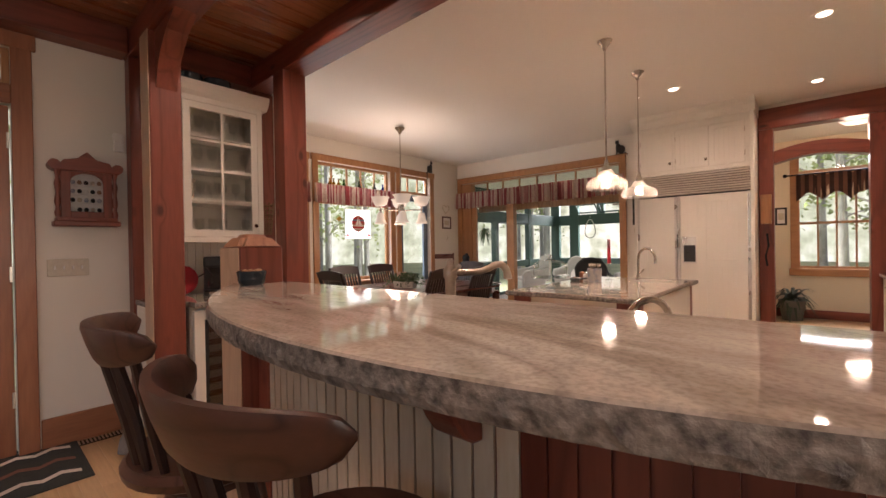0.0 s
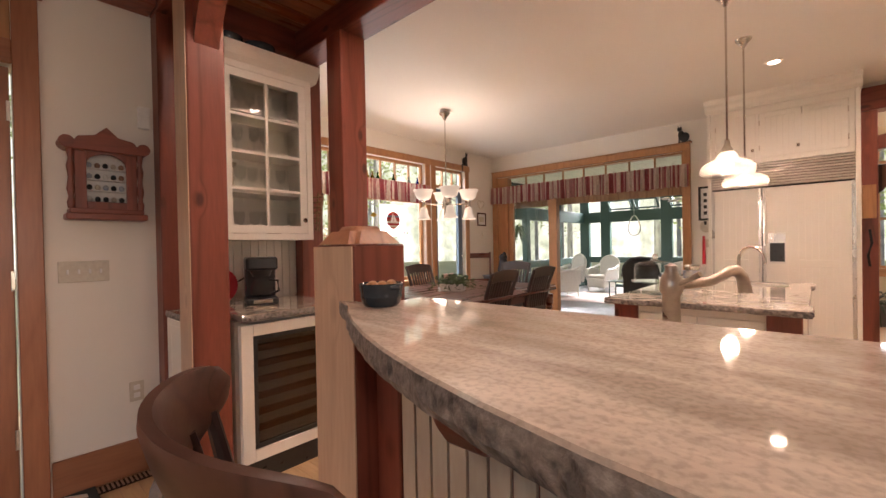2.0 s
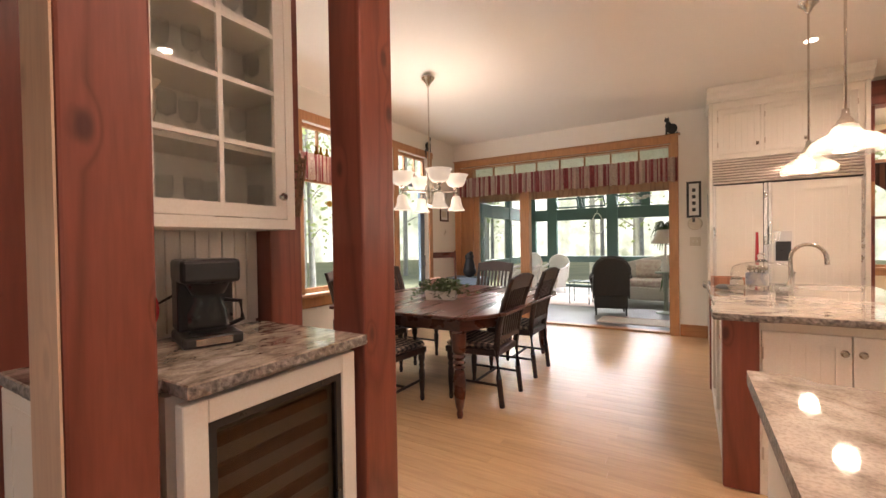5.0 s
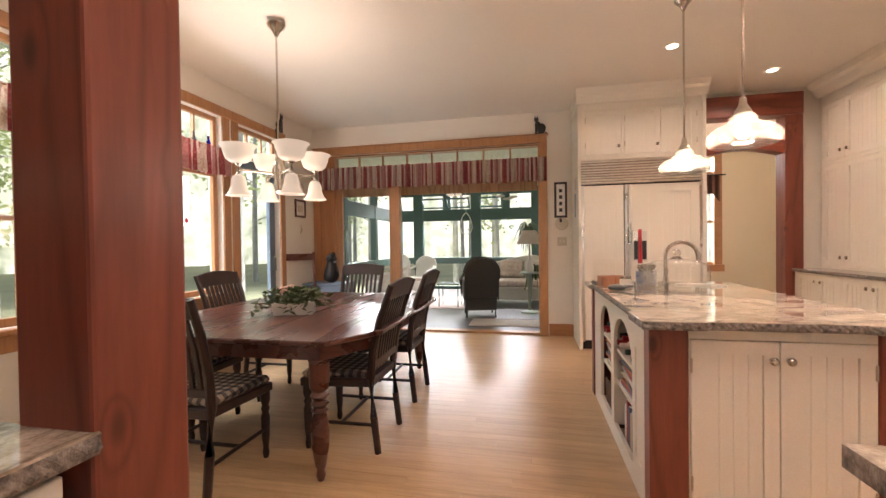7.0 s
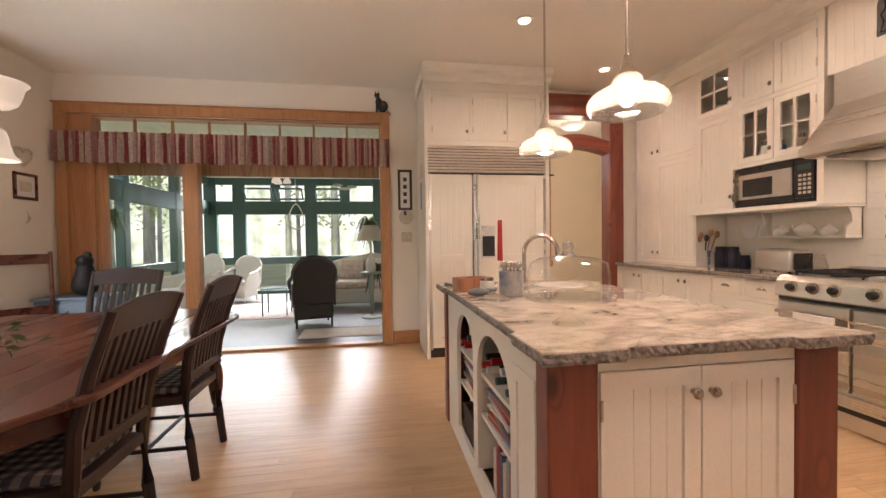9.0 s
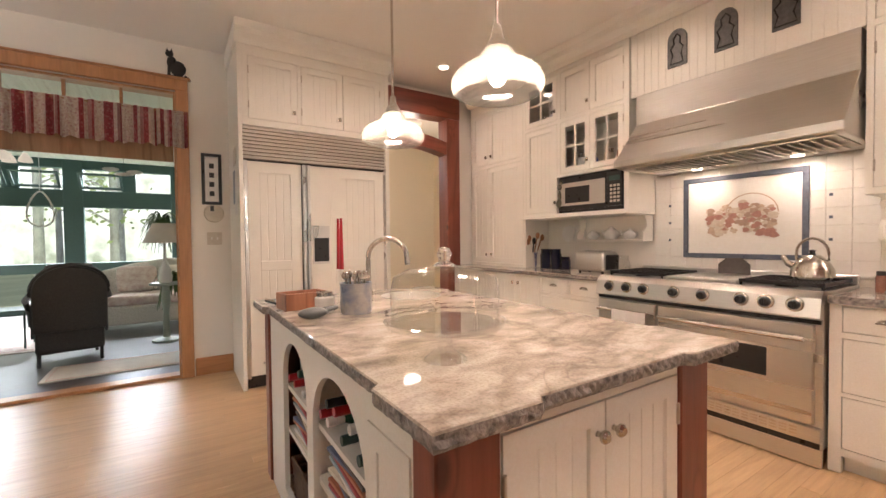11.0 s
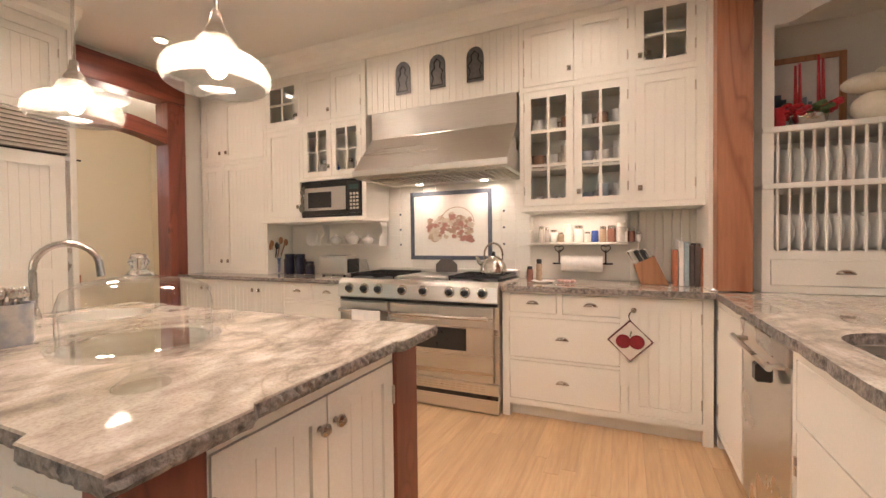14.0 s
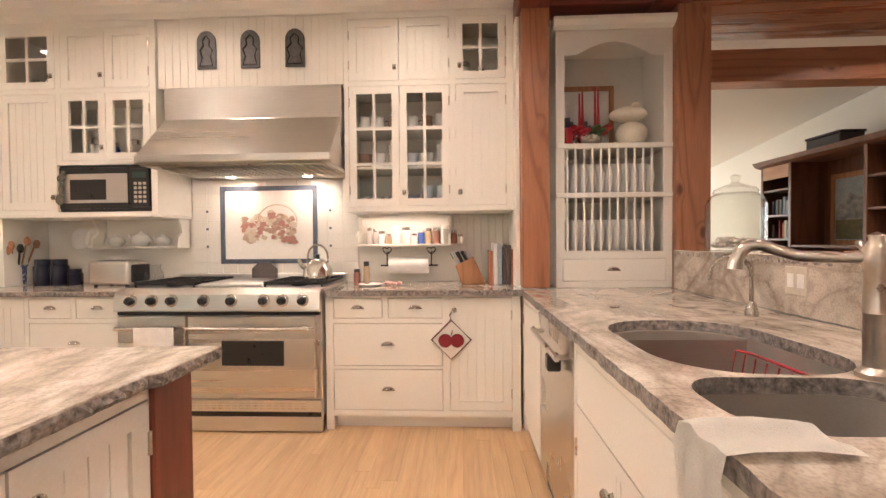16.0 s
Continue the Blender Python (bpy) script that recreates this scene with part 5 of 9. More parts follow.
dw = thing("dishwasher", "stainless steel dishwasher with bar handle", "dishwasher", 0.02, 1.972, 0, 180)
part("body", box(0.0, 0.60, 0.03, 0.6, 0.08, 0.872), STEEL, dw)
part("door", box(0.0, 0.60, 0, 0.03, 0.10, 0.80, 0.004), STEEL, dw)
part("control_strip", box(0.0, 0.60, -0.012, 0.03, 0.805, 0.87, 0.004), STEEL, dw)
part("display", box(0.06, 0.20, -0.008, 0.02, 0.868, 0.874), BLACK, dw)
bm = tube([(0.04, -0.05, 0.79), (0.56, -0.05, 0.79)], 0.011)
for x in (0.07, 0.53):
    bm_cyl(bm, (x, 0, 0.79), (x, -0.05, 0.79), 0.01, seg=8)
part("handle", bm, STEEL, dw, smooth=True)
for z in (0.735,):
    part("clip", box(0.42, 0.47, -0.065, -0.012, z - 0.02, z + 0.045, 0.006), BLACK, dw)
part("toe_panel", box(0.0, 0.60, 0.03, 0.05, 0.0, 0.08), BLACK, dw)
c = thing("filler_cabinet", "narrow cream filler cabinet with hinged door", "cabinet", 0.585, 1.975, 0, 180)
carcass(c, 0.555, 0.5, 0.10, 0.875, [(0.03, 0.53, 0.13, 0.845)])
door_at(c, 0.03, 0.53, 0.13, 0.845, "plain", ("r", "t"), hinge="l")
part("plinth", box(0, 0.555, 0.05, 0.07, 0, 0.10), PAINT, c)


def rounded(cx, cy, hx, hy, r, n=8):
    out = []
    for qx, qy, s in ((1, 1, 0), (-1, 1, 90), (-1, -1, 180), (1, -1, 270)):
        for i in range(n + 1):
            a = radians(s + 90 * i / n)
            out.append((cx + qx * (hx - r) + r * math.cos(a), cy + qy * (hy - r) + r * math.sin(a)))
    return out


SINKS = [rounded(-0.765, 1.61, 0.325, 0.25, 0.20), rounded(-1.2525, 1.67, 0.143, 0.225, 0.11)]


def slab_with_holes(outer, holes, z0, z1):
    """A flat slab with holes: top and bottom filled, sides closed."""
    bm = bmesh.new()
    loops = []
    for poly in [outer] + holes:
        vs = [bm.verts.new((x, y, z1)) for x, y in poly]
        for a, b in zip(vs, vs[1:] + vs[:1]):
            bm.edges.new((a, b))
        loops.append(vs)
    bmesh.ops.triangle_fill(bm, use_beauty=True, use_dissolve=False, edges=bm.edges[:])
    ext = bmesh.ops.extrude_face_region(bm, geom=bm.faces[:])
    bmesh.ops.translate(bm, verts=[v for v in ext["geom"] if isinstance(v, bmesh.types.BMVert)], vec=(0, 0, z0 - z1))
    bmesh.ops.recalc_face_normals(bm, faces=bm.faces[:])
    for f in bm.faces:
        if abs(f.normal.z) < 0.5:
            f.material_index = 1
    return bm


rnd = random.Random(3)
edge = [(-1.88 + 2.435 * i / 50, 1.985 + rnd.uniform(-0.005, 0.005)) for i in range(51)]
edge = [(x, y + (0.05 if x < -1.76 else 0)) for x, y in edge]
outer = edge + [(0.558, 3.255), (1.185, 3.255), (1.185, 1.031), (-1.60, 1.031), (-1.60, 1.10), (-1.88, 1.10)]
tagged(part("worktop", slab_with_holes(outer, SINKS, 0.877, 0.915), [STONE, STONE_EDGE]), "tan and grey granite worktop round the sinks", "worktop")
for n, s in enumerate(SINKS):
    bm = bmesh.new()
    c = Vector((sum(p[0] for p in s) / len(s), sum(p[1] for p in s) / len(s)))
    rings = []
    for k, z in ((1.0, 0.876), (0.995, 0.80), (0.97, 0.715), (0.88, 0.69)):
        rings.append([bm.verts.new((c.x + (p[0] - c.x) * k, c.y + (p[1] - c.y) * k, z)) for p in s])
    for a, b in zip(rings, rings[1:]):
        for i in range(len(a)):
            bm.faces.new((a[i], a[(i + 1) % len(a)], b[(i + 1) % len(a)], b[i]))
    bm.faces.new(rings[-1])
    bmesh.ops.solidify(bm, geom=bm.faces[:], thickness=0.003)
    bmesh.ops.recalc_face_normals(bm, faces=bm.faces[:])
    sk = thing("sink_basin", "deep stainless steel undermount sink bowl", "sink", 0, 0, 0, 0, "sink bowls")
    part("bowl", bm, SINKSTEEL, sk, smooth=True)
    part("drain", bm_cyl(bmesh.new(), (c.x, c.y, 0.686), (c.x, c.y, 0.692), 0.04), NICKEL, sk)
structure("trim_counter_support", box(0.60, 1.185, 1.04, 1.97, 0.0, 0.876), PAINT, "cream corner base below the plate rack")


def faucet(x, y, z, big, rz):
    f = thing("kitchen_faucet" if big else "soap_faucet", "aged nickel bridge faucet with a long spout" if big else "slim nickel gooseneck faucet", "faucet", x, y, z, rz)
    if big:
        part("base", lathe([(0.0, 0), (0.034, 0), (0.034, 0.012), (0.022, 0.025), (0.022, 0.14), (0.024, 0.145), (0.022, 0.15), (0.021, 0.24), (0.028, 0.252), (0.028, 0.282), (0.02, 0.295), (0.014, 0.308), (0.016, 0.318), (0.0, 0.326)], seg=20), BRONZE, f, smooth=True)
        pts = [(0, 0, 0.27), (0.06, 0, 0.268), (0.13, 0, 0.27), (0.17, 0, 0.283), (0.20, 0, 0.297), (0.225, 0, 0.297), (0.245, 0, 0.28), (0.255, 0, 0.25), (0.256, 0, 0.235)]
        part("spout", tube(pts, [0.017, 0.014, 0.0135, 0.014, 0.015, 0.0155, 0.016, 0.0165, 0.018], 14), BRONZE, f, smooth=True)
        part("lever", tube([(0, -0.02, 0.27), (0.01, -0.05, 0.285), (0.015, -0.075, 0.30)], [0.007, 0.006, 0.008]), BRONZE, f, smooth=True)
    else:
        part("base", lathe([(0.0, 0), (0.024, 0), (0.024, 0.012), (0.016, 0.05), (0.011, 0.06), (0.0, 0.06)], seg=16), NICKEL, f, smooth=True)
        pts = [(0, 0, 0.05)] + [(0, 0, 0.16)] + [(0.07 - 0.07 * math.cos(math.pi * i / 10), 0, 0.17 + 0.07 * math.sin(math.pi * i / 10)) for i in range(11)] + [(0.142, 0, 0.14)]
        part("spout", tube(pts, 0.0085, 12), NICKEL, f, smooth=True)
    return f


faucet(-1.112, 1.452, 0.915, True, 58)
faucet(-0.35, 1.20, 0.915, False, 60)

# plate rack between the posts
pr = thing("plate_rack", "cream built-in plate rack with arched display niche", "plate rack", 0.66, 1.748, 0.917, -90)
PW = 0.74
cells = [(0.055, PW - 0.055, 0.235, 0.585), (0.055, PW - 0.055, 0.615, 0.90), (0.055, PW - 0.055, 0.935, 1.595), (0.04, PW - 0.04, 0.04, 0.19)]
carcass(pr, PW, 0.40, 0, 1.66, cells)
drawer_at(pr, *cells[3])
for z in (0.60, 0.918):
    part("shelf", box(0.0, PW, -0.012, 0.385, z - 0.016, z + 0.016, 0.004), PAINT, pr)
for z0, z1 in ((0.235, 0.585), (0.615, 0.90)):
    for i in range(11):
        part("dowel", bm_cyl(bmesh.new(), (0.075 + i * 0.054, 0.012, z0), (0.075 + i * 0.054, 0.012, z1), 0.0075, seg=8), PAINT, pr)
n = 14
pts = [(0.05 + (PW - 0.1) * i / n, 1.50 + 0.085 * math.sin(math.pi * min(1, max(0, (i / n - 0.12) / 0.76)))) for i in range(n + 1)]
part("arch", prism(pts + [(PW - 0.05, 1.60), (0.05, 1.60)], 0.0, 0.021, "y"), PAINT, pr)
part("crown", prism([(0.0, 1.664), (-0.03, 1.68), (-0.05, 1.71), (-0.05, 1.73), (0.40, 1.73), (0.40, 1.664)], -0.02, PW + 0.02, "x"), PAINT, pr)
pl = thing("plate", "pale blue-white dinner plate standing in the rack", "plate", 0.80, 1.70, 1.095, 0, "plates in the rack")
pm = bm_lathe(bmesh.new(), [(0.0, 0.004), (0.06, 0.004), (0.075, 0.008), (0.105, 0.017), (0.106, 0.02), (0.075, 0.012), (0.06, 0.008), (0.0, 0.008)], (0, 0, 0), 24)
part("dish", pm, WHITEGLAZE, pl, smooth=True)
pl.matrix_world = pose(0.80, 1.645, 1.262, 90, 0, 26)
for r, z in enumerate((1.262, 1.642)):
    for i in range(10):
        if r == 0 and i == 0:
            continue
        copy_thing(pl, pose(0.80, 1.645 - i * 0.054, z, 90, 0, 26))

# wet bar
c = thing("wet_bar_cabinet", "cream base cabinet of the wet bar", "cabinet", -3.125, 1.135, 0, 90)
part("body", box(0.0, 0.675, 0.05, 0.67, 0.02, 0.90), PAINT, c)
part("end_panel", box(-0.185, -0.003, 0.11, 0.55, 0.05, 0.905, 0.004), PAINT, c)
part("end_door", bead_door(0.40, 0.78), PAINT, c).matrix_local = pose(-0.187, 0.52, 0.09, 0, 0, -90)
wf = thing("wine_fridge", "under-counter wine fridge with cream frame and dark glass", "wine fridge", -3.11, 1.145, 0.0, 90)
bm = bmesh.new()
for a in ((0.0, 0.065, 0.13, 0.885), (0.555, 0.62, 0.13, 0.885), (0.065, 0.555, 0.13, 0.195), (0.065, 0.555, 0.82, 0.885)):
    bm_box(bm, a[0], a[1], 0, 0.04, a[2], a[3], 0.003)
part("door_frame", bm, PAINT, wf)
bm = bmesh.new()
for a in ((0.066, 0.09, 0.196, 0.819), (0.53, 0.554, 0.196, 0.819), (0.09, 0.53, 0.196, 0.22), (0.09, 0.53, 0.795, 0.819)):
    bm_box(bm, a[0], a[1], 0.008, 0.035, a[2], a[3])
part("gasket", bm, BLACK, wf)
g = part("glass", box(0.09, 0.53, 0.018, 0.024, 0.22, 0.795), clear("smoked_glass", (0.55, 0.5, 0.46)), wf)
part("interior", box(0.066, 0.554, 0.30, 0.36, 0.15, 0.86), BLACK, wf)
for i in range(6):
    z = 0.27 + i * 0.09
    part("shelf_front", box(0.092, 0.528, 0.05, 0.075, z, z + 0.038, 0.003), BLOCKWOOD, wf)
part("toe_grille", box(0.0, 0.62, 0.03, 0.05, 0.0, 0.12), BLACK, wf)
stone_top("worktop", [(-3.72, 0.945), (-3.20, 0.945), (-3.20, 1.14), (-3.075, 1.14), (-3.075, 1.80), (-3.72, 1.80)], 0.906, 0.945, "brown and cream veined granite wet bar worktop", 12, 0.003, DARK_STONE)
bm = bmesh.new()
for i in range(12):
    y = 1.14 + i * 0.0575
    bm_box(bm, -3.79, -3.775, y + 0.002, y + 0.0555, 0.946, 1.36, 0.003)
bm_box(bm, -3.80, -3.785, 1.13, 1.83, 0.946, 2.7)
tagged(part("wet_bar_panel", bm, PAINT), "cream beadboard behind the wet bar", "panel", "", "structure")
c = thing("glass_cabinet", "cream wall cabinet with glass door and glassware", "cabinet", -3.47, 1.145, 0, 90)
W = 0.655
cells = [(0.06, W - 0.04, 1.395, 2.42)]
carcass(c, W, 0.31, 1.355, 2.50, cells)
door_at(c, *cells[0], "glass", ("r", "b"), (2, 4))
part("crown", prism([(0.0, 2.46), (-0.03, 2.49), (-0.05, 2.53), (-0.055, 2.56), (0.30, 2.56), (0.30, 2.46)], -0.04, W + 0.045, "x"), PAINT, c)
for z in (1.66, 1.92, 2.17):
    part("shelf", box(0.02, W - 0.02, 0.03, 0.295, z - 0.008, z + 0.008), PAINT, c)

# ---- dining table and chairs ----
TX, TY = -4.075, 4.25
tb = thing("dining_table", "polished cherry dining table with turned legs and clipped corners", "table", TX, TY, 0)
hx, hy, cc = 0.855, 1.055, 0.19
octo = [(-hx + cc, -hy), (hx - cc, -hy), (hx, -hy + cc * 1.8), (hx, hy - cc * 1.8), (hx - cc, hy), (-hx + cc, hy), (-hx, hy - cc * 1.8), (-hx, -hy + cc * 1.8)]
part("tabletop", prism(octo, 0.722, 0.75, "z", 0.006), CHERRY, tb)
part("apron", prism([(x * 0.90, y * 0.93) for x, y in octo], 0.63, 0.721), CHERRY, tb)
legp = [(0.0, 0.0), (0.018, 0.0), (0.026, 0.03), (0.02, 0.06), (0.03, 0.08), (0.045, 0.18), (0.05, 0.26), (0.042, 0.33), (0.030, 0.36), (0.046, 0.375), (0.030, 0.39), (0.048, 0.41), (0.032, 0.43),
        (0.05, 0.455), (0.034, 0.475), (0.052, 0.495), (0.054, 0.53), (0.054, 0.63), (0.0, 0.63)]
for x, y in ((0.60, -1.0), (-0.60, -1.0), (0.60, 1.0), (-0.60, 1.0)):
    part("leg", lathe(legp, (x, y, 0), 18), CHERRY, tb, smooth=True)


def make_chair():
    """Slat-back dining chair; it faces +y, its back at y = -0.22."""
    c = thing("dining_chair", "dark wooden slat-back dining chair with checked seat", "chair", 0, 0, 0, 0, "dining chairs")
    for s in (-1, 1):
        pts = [(s * 0.205, -0.25, 0.0), (s * 0.205, -0.225, 0.22), (s * 0.208, -0.21, 0.45), (s * 0.215, -0.230, 0.62), (s * 0.225, -0.285, 0.82), (s * 0.234, -0.357, 1.010)]
        part("back_post", tube(pts, [0.021, 0.023, 0.025, 0.024, 0.022, 0.018], 8), DARKWOOD, c, smooth=True)
        part("front_leg", lathe([(0.0, 0), (0.014, 0), (0.02, 0.03), (0.015, 0.06), (0.022, 0.12), (0.026, 0.24), (0.018, 0.27), (0.026, 0.29), (0.018, 0.31), (0.028, 0.34), (0.028, 0.44), (0, 0.44)], (s * 0.215, 0.20, 0), 12), DARKWOOD, c, smooth=True)
        part("stretcher", bm_cyl(bmesh.new(), (s * 0.21, -0.23, 0.17), (s * 0.215, 0.20, 0.17), 0.011, seg=8), DARKWOOD, c)
    part("stretcher", bm_cyl(bmesh.new(), (-0.21, -0.02, 0.17), (0.21, -0.02, 0.17), 0.011, seg=8), DARKWOOD, c)
    part("seat_frame", prism([(-0.20, -0.22), (0.20, -0.22), (0.245, 0.235), (-0.245, 0.235)], 0.39, 0.44, "z", 0.006), DARKWOOD, c)
    bm = prism([(-0.195, -0.19), (0.195, -0.19), (0.24, 0.23), (-0.24, 0.23)], 0.44, 0.485, "z", 0.018)
    part("seat", bm, GINGHAM, c, "blue and cream checked cushion")
    n = 12
    top = [(-0.24 + 0.48 * i / n, 1.010 + 0.028 * math.sin(math.pi * i / n)) for i in range(n + 1)]
    bm = prism(top + [(0.235, 0.905), (0.12, 0.915), (-0.12, 0.915), (-0.235, 0.905)], -0.012, 0.012, "y", 0.004)
    for v in bm.verts:
        v.co.y += -0.335 - (v.co.z - 0.96) * 0.36
    part("top_rail", bm, DARKWOOD, c)
    bm = box(-0.21, 0.21, -0.238, -0.212, 0.505, 0.55, 0.004)
    part("lower_rail", bm, DARKWOOD, c)
    for i in range(8):
        x = -0.165 + i * 0.047
        bm = prism([(-0.233, 0.545), (-0.218, 0.545), (-0.250, 0.75), (-0.306, 0.92), (-0.322, 0.92), (-0.267, 0.75)], x - 0.011, x + 0.011, "x")
        part("slat", bm, DARKWOOD, c)
    return c


ch = make_chair()
spots = [(-3.525, 3.775, 90), (-3.525, 4.585, 90), (-4.72, 3.72, -90), (-4.72, 4.40, -90), (-4.13, 3.21, 0), (-4.22, 5.29, 180)]
ch.matrix_world = pose(*spots[0][:2], 0, 0, 0, spots[0][2])
for x, y, r in spots[1:]:
    copy_thing(ch, pose(x, y, 0, 0, 0, r))

# flower bowl on the table
fl = thing("flower_bowl", "white ceramic planter of trailing leaves and pale pink flowers", "flowers", -4.06, 3.98, 0.75, 20)
bm = bmesh.new()
loops_ = [[bm.verts.new((sx * (0.135 + w_), sy * (0.062 + w_), z)) for sx, sy in ((-1, -1), (1, -1), (1, 1), (-1, 1))] for w_, z in ((0, 0), (0.012, 0.085), (0.006, 0.085), (-0.004, 0.06))]
bm.faces.new(list(reversed(loops_[0])))
bm.faces.new(loops_[-1])
for p_, q_ in zip(loops_, loops_[1:]):
    for i in range(4):
        bm.faces.new((p_[i], p_[(i + 1) % 4], q_[(i + 1) % 4], q_[i]))
bmesh.ops.bevel(bm, geom=bm.edges[:], offset=0.004, segments=2, affect="EDGES")
part("planter", bm, WHITEGLAZE, fl, "white rectangular planter", smooth=True)
rnd = random.Random(8)
bm = bmesh.new()
for i in range(420):
    a, r, z = rnd.uniform(0, 6.28), abs(rnd.gauss(0.09, 0.055)), rnd.uniform(0.07, 0.19)
    z -= max(0, r - 0.12) * 0.9
    m = pose(r * math.cos(a) * 1.55, r * math.sin(a) * 0.95, z, rnd.uniform(-70, 70), rnd.uniform(-70, 70), rnd.uniform(0, 360))
    vs = [bm.verts.new(m @ Vector(v)) for v in ((0, -0.03, 0), (0.011, 0, 0.004), (0, 0.032, 0), (-0.011, 0, 0.004))]
    bm.faces.new(vs)
part("leaves", bm, LEAF, fl)
for i in range(4):
    a, r = rnd.uniform(2.2, 4.0), rnd.uniform(0.02, 0.09)
    b2 = bmesh.new()
    for k in range(8):
        bm_ball(b2, (r * math.cos(a) + 0.014 * math.cos(k), r * math.sin(a) + 0.014 * math.sin(k), 0.175 + rnd.uniform(-0.02, 0.03)), 0.016, (1, 1, 0.6), 8)
    part("blossom", b2, PINK, fl, smooth=True)

# ---- lamps ----


def pendant(x, y, bottom, name="pendant_lamp"):
    p = thing(name, "hanging pendant lamp with ribbed glass shade on a nickel rod", "lamp", x, y, bottom, 0, "island pendants")
    top = CEIL_Z - bottom
    part("canopy", lathe([(0.0, top), (0.062, top), (0.058, top - 0.012), (0.03, top - 0.04), (0.012, top - 0.075), (0.0, top - 0.075)], seg=20), NICKEL, p, smooth=True)
    part("rod", bm_cyl(bmesh.new(), (0, 0, 0.22), (0, 0, top - 0.06), 0.007, seg=10), NICKEL, p)
    part("holder", lathe([(0.0, 0.25), (0.015, 0.25), (0.02, 0.21), (0.036, 0.185), (0.042, 0.155), (0.0, 0.155)], seg=18), NICKEL, p, smooth=True)
    outer_ = [(0.040, 0.166), (0.052, 0.160), (0.060, 0.148), (0.064, 0.132), (0.074, 0.118), (0.096, 0.108), (0.126, 0.096), (0.150, 0.078), (0.163, 0.056), (0.166, 0.034), (0.160, 0.016), (0.150, 0.006)]
    prof = outer_ + [(r - 0.004, z - 0.003) for r, z in reversed(outer_)]
    bm = lathe(prof, seg=72)
    for v in bm.verts:
        if 0.07 < math.hypot(v.co.x, v.co.y) and v.co.z > 0.012:
            k = 1 + 0.004 * math.cos(36 * math.atan2(v.co.y, v.co.x))
            v.co.x, v.co.y = v.co.x * k, v.co.y * k
    part("shade", bm, SHADE, p, "ribbed translucent glass shade", smooth=True)
    part("bulb", bm_ball(bmesh.new(), (0, 0, 0.075), 0.034, (1, 1, 1.25)), BULB, p)
    lamp("pendant_light", "POINT", Matrix.Translation((x, y, bottom + 0.03)), 16, WARM, 0.05)
    return p


SHADE = bpy.data.materials.new("ribbed_shade_glass")
SHADE.use_nodes = True
t = SHADE.node_tree
tr, tl, gl = t.nodes.new("ShaderNodeBsdfTransparent"), t.nodes.new("ShaderNodeBsdfTranslucent"), t.nodes.new("ShaderNodeBsdfGlossy")
gl.inputs["Roughness"].default_value = 0.08
tl.inputs[0].default_value = (0.30, 0.275, 0.24, 1)
em = t.nodes.new("ShaderNodeEmission")
em.inputs[0].default_value, em.inputs[1].default_value = (1.0, 0.86, 0.66, 1), 0.02
m1, m2, ad = t.nodes.new("ShaderNodeMixShader"), t.nodes.new("ShaderNodeMixShader"), t.nodes.new("ShaderNodeAddShader")
m1.inputs[0].default_value, m2.inputs[0].default_value = 0.34, 0.06
t.links.new(tr.outputs[0], m1.inputs[1])
t.links.new(tl.outputs[0], m1.inputs[2])
t.links.new(m1.outputs[0], m2.inputs[1])
t.links.new(gl.outputs[0], m2.inputs[2])
t.links.new(m2.outputs[0], ad.inputs[0])
t.links.new(em.outputs[0], ad.inputs[1])
t.links.new(ad.outputs[0], t.nodes["Material Output"].inputs[0])
pendant(-1.28, 3.685, 1.738)
pendant(-1.272, 4.545, 1.738)

cd = thing("chandelier", "nickel chandelier with opal glass shades up and down", "chandelier", -4.262, 4.118, 1.585)
part("canopy", lathe([(0.0, 1.36), (0.07, 1.36), (0.065, 1.345), (0.03, 1.31), (0.012, 1.27), (0.0, 1.27)], seg=20), NICKEL, cd, smooth=True)
part("rod", bm_cyl(bmesh.new(), (0, 0, 0.42), (0, 0, 1.3), 0.008, seg=10), NICKEL, cd)
part("hub", lathe([(0.0, 0.06), (0.02, 0.07), (0.035, 0.10), (0.03, 0.16), (0.045, 0.20), (0.05, 0.24), (0.035, 0.30), (0.02, 0.36), (0.03, 0.40), (0.02, 0.44), (0.0, 0.45)], seg=20), NICKEL, cd, smooth=True)
bell = [(0.022, 0.0), (0.040, -0.010), (0.050, -0.040), (0.056, -0.085), (0.070, -0.125), (0.092, -0.150)]
bowl_ = [(0.022, 0.0), (0.060, 0.008), (0.088, 0.030), (0.102, 0.070), (0.112, 0.110), (0.130, 0.128)]
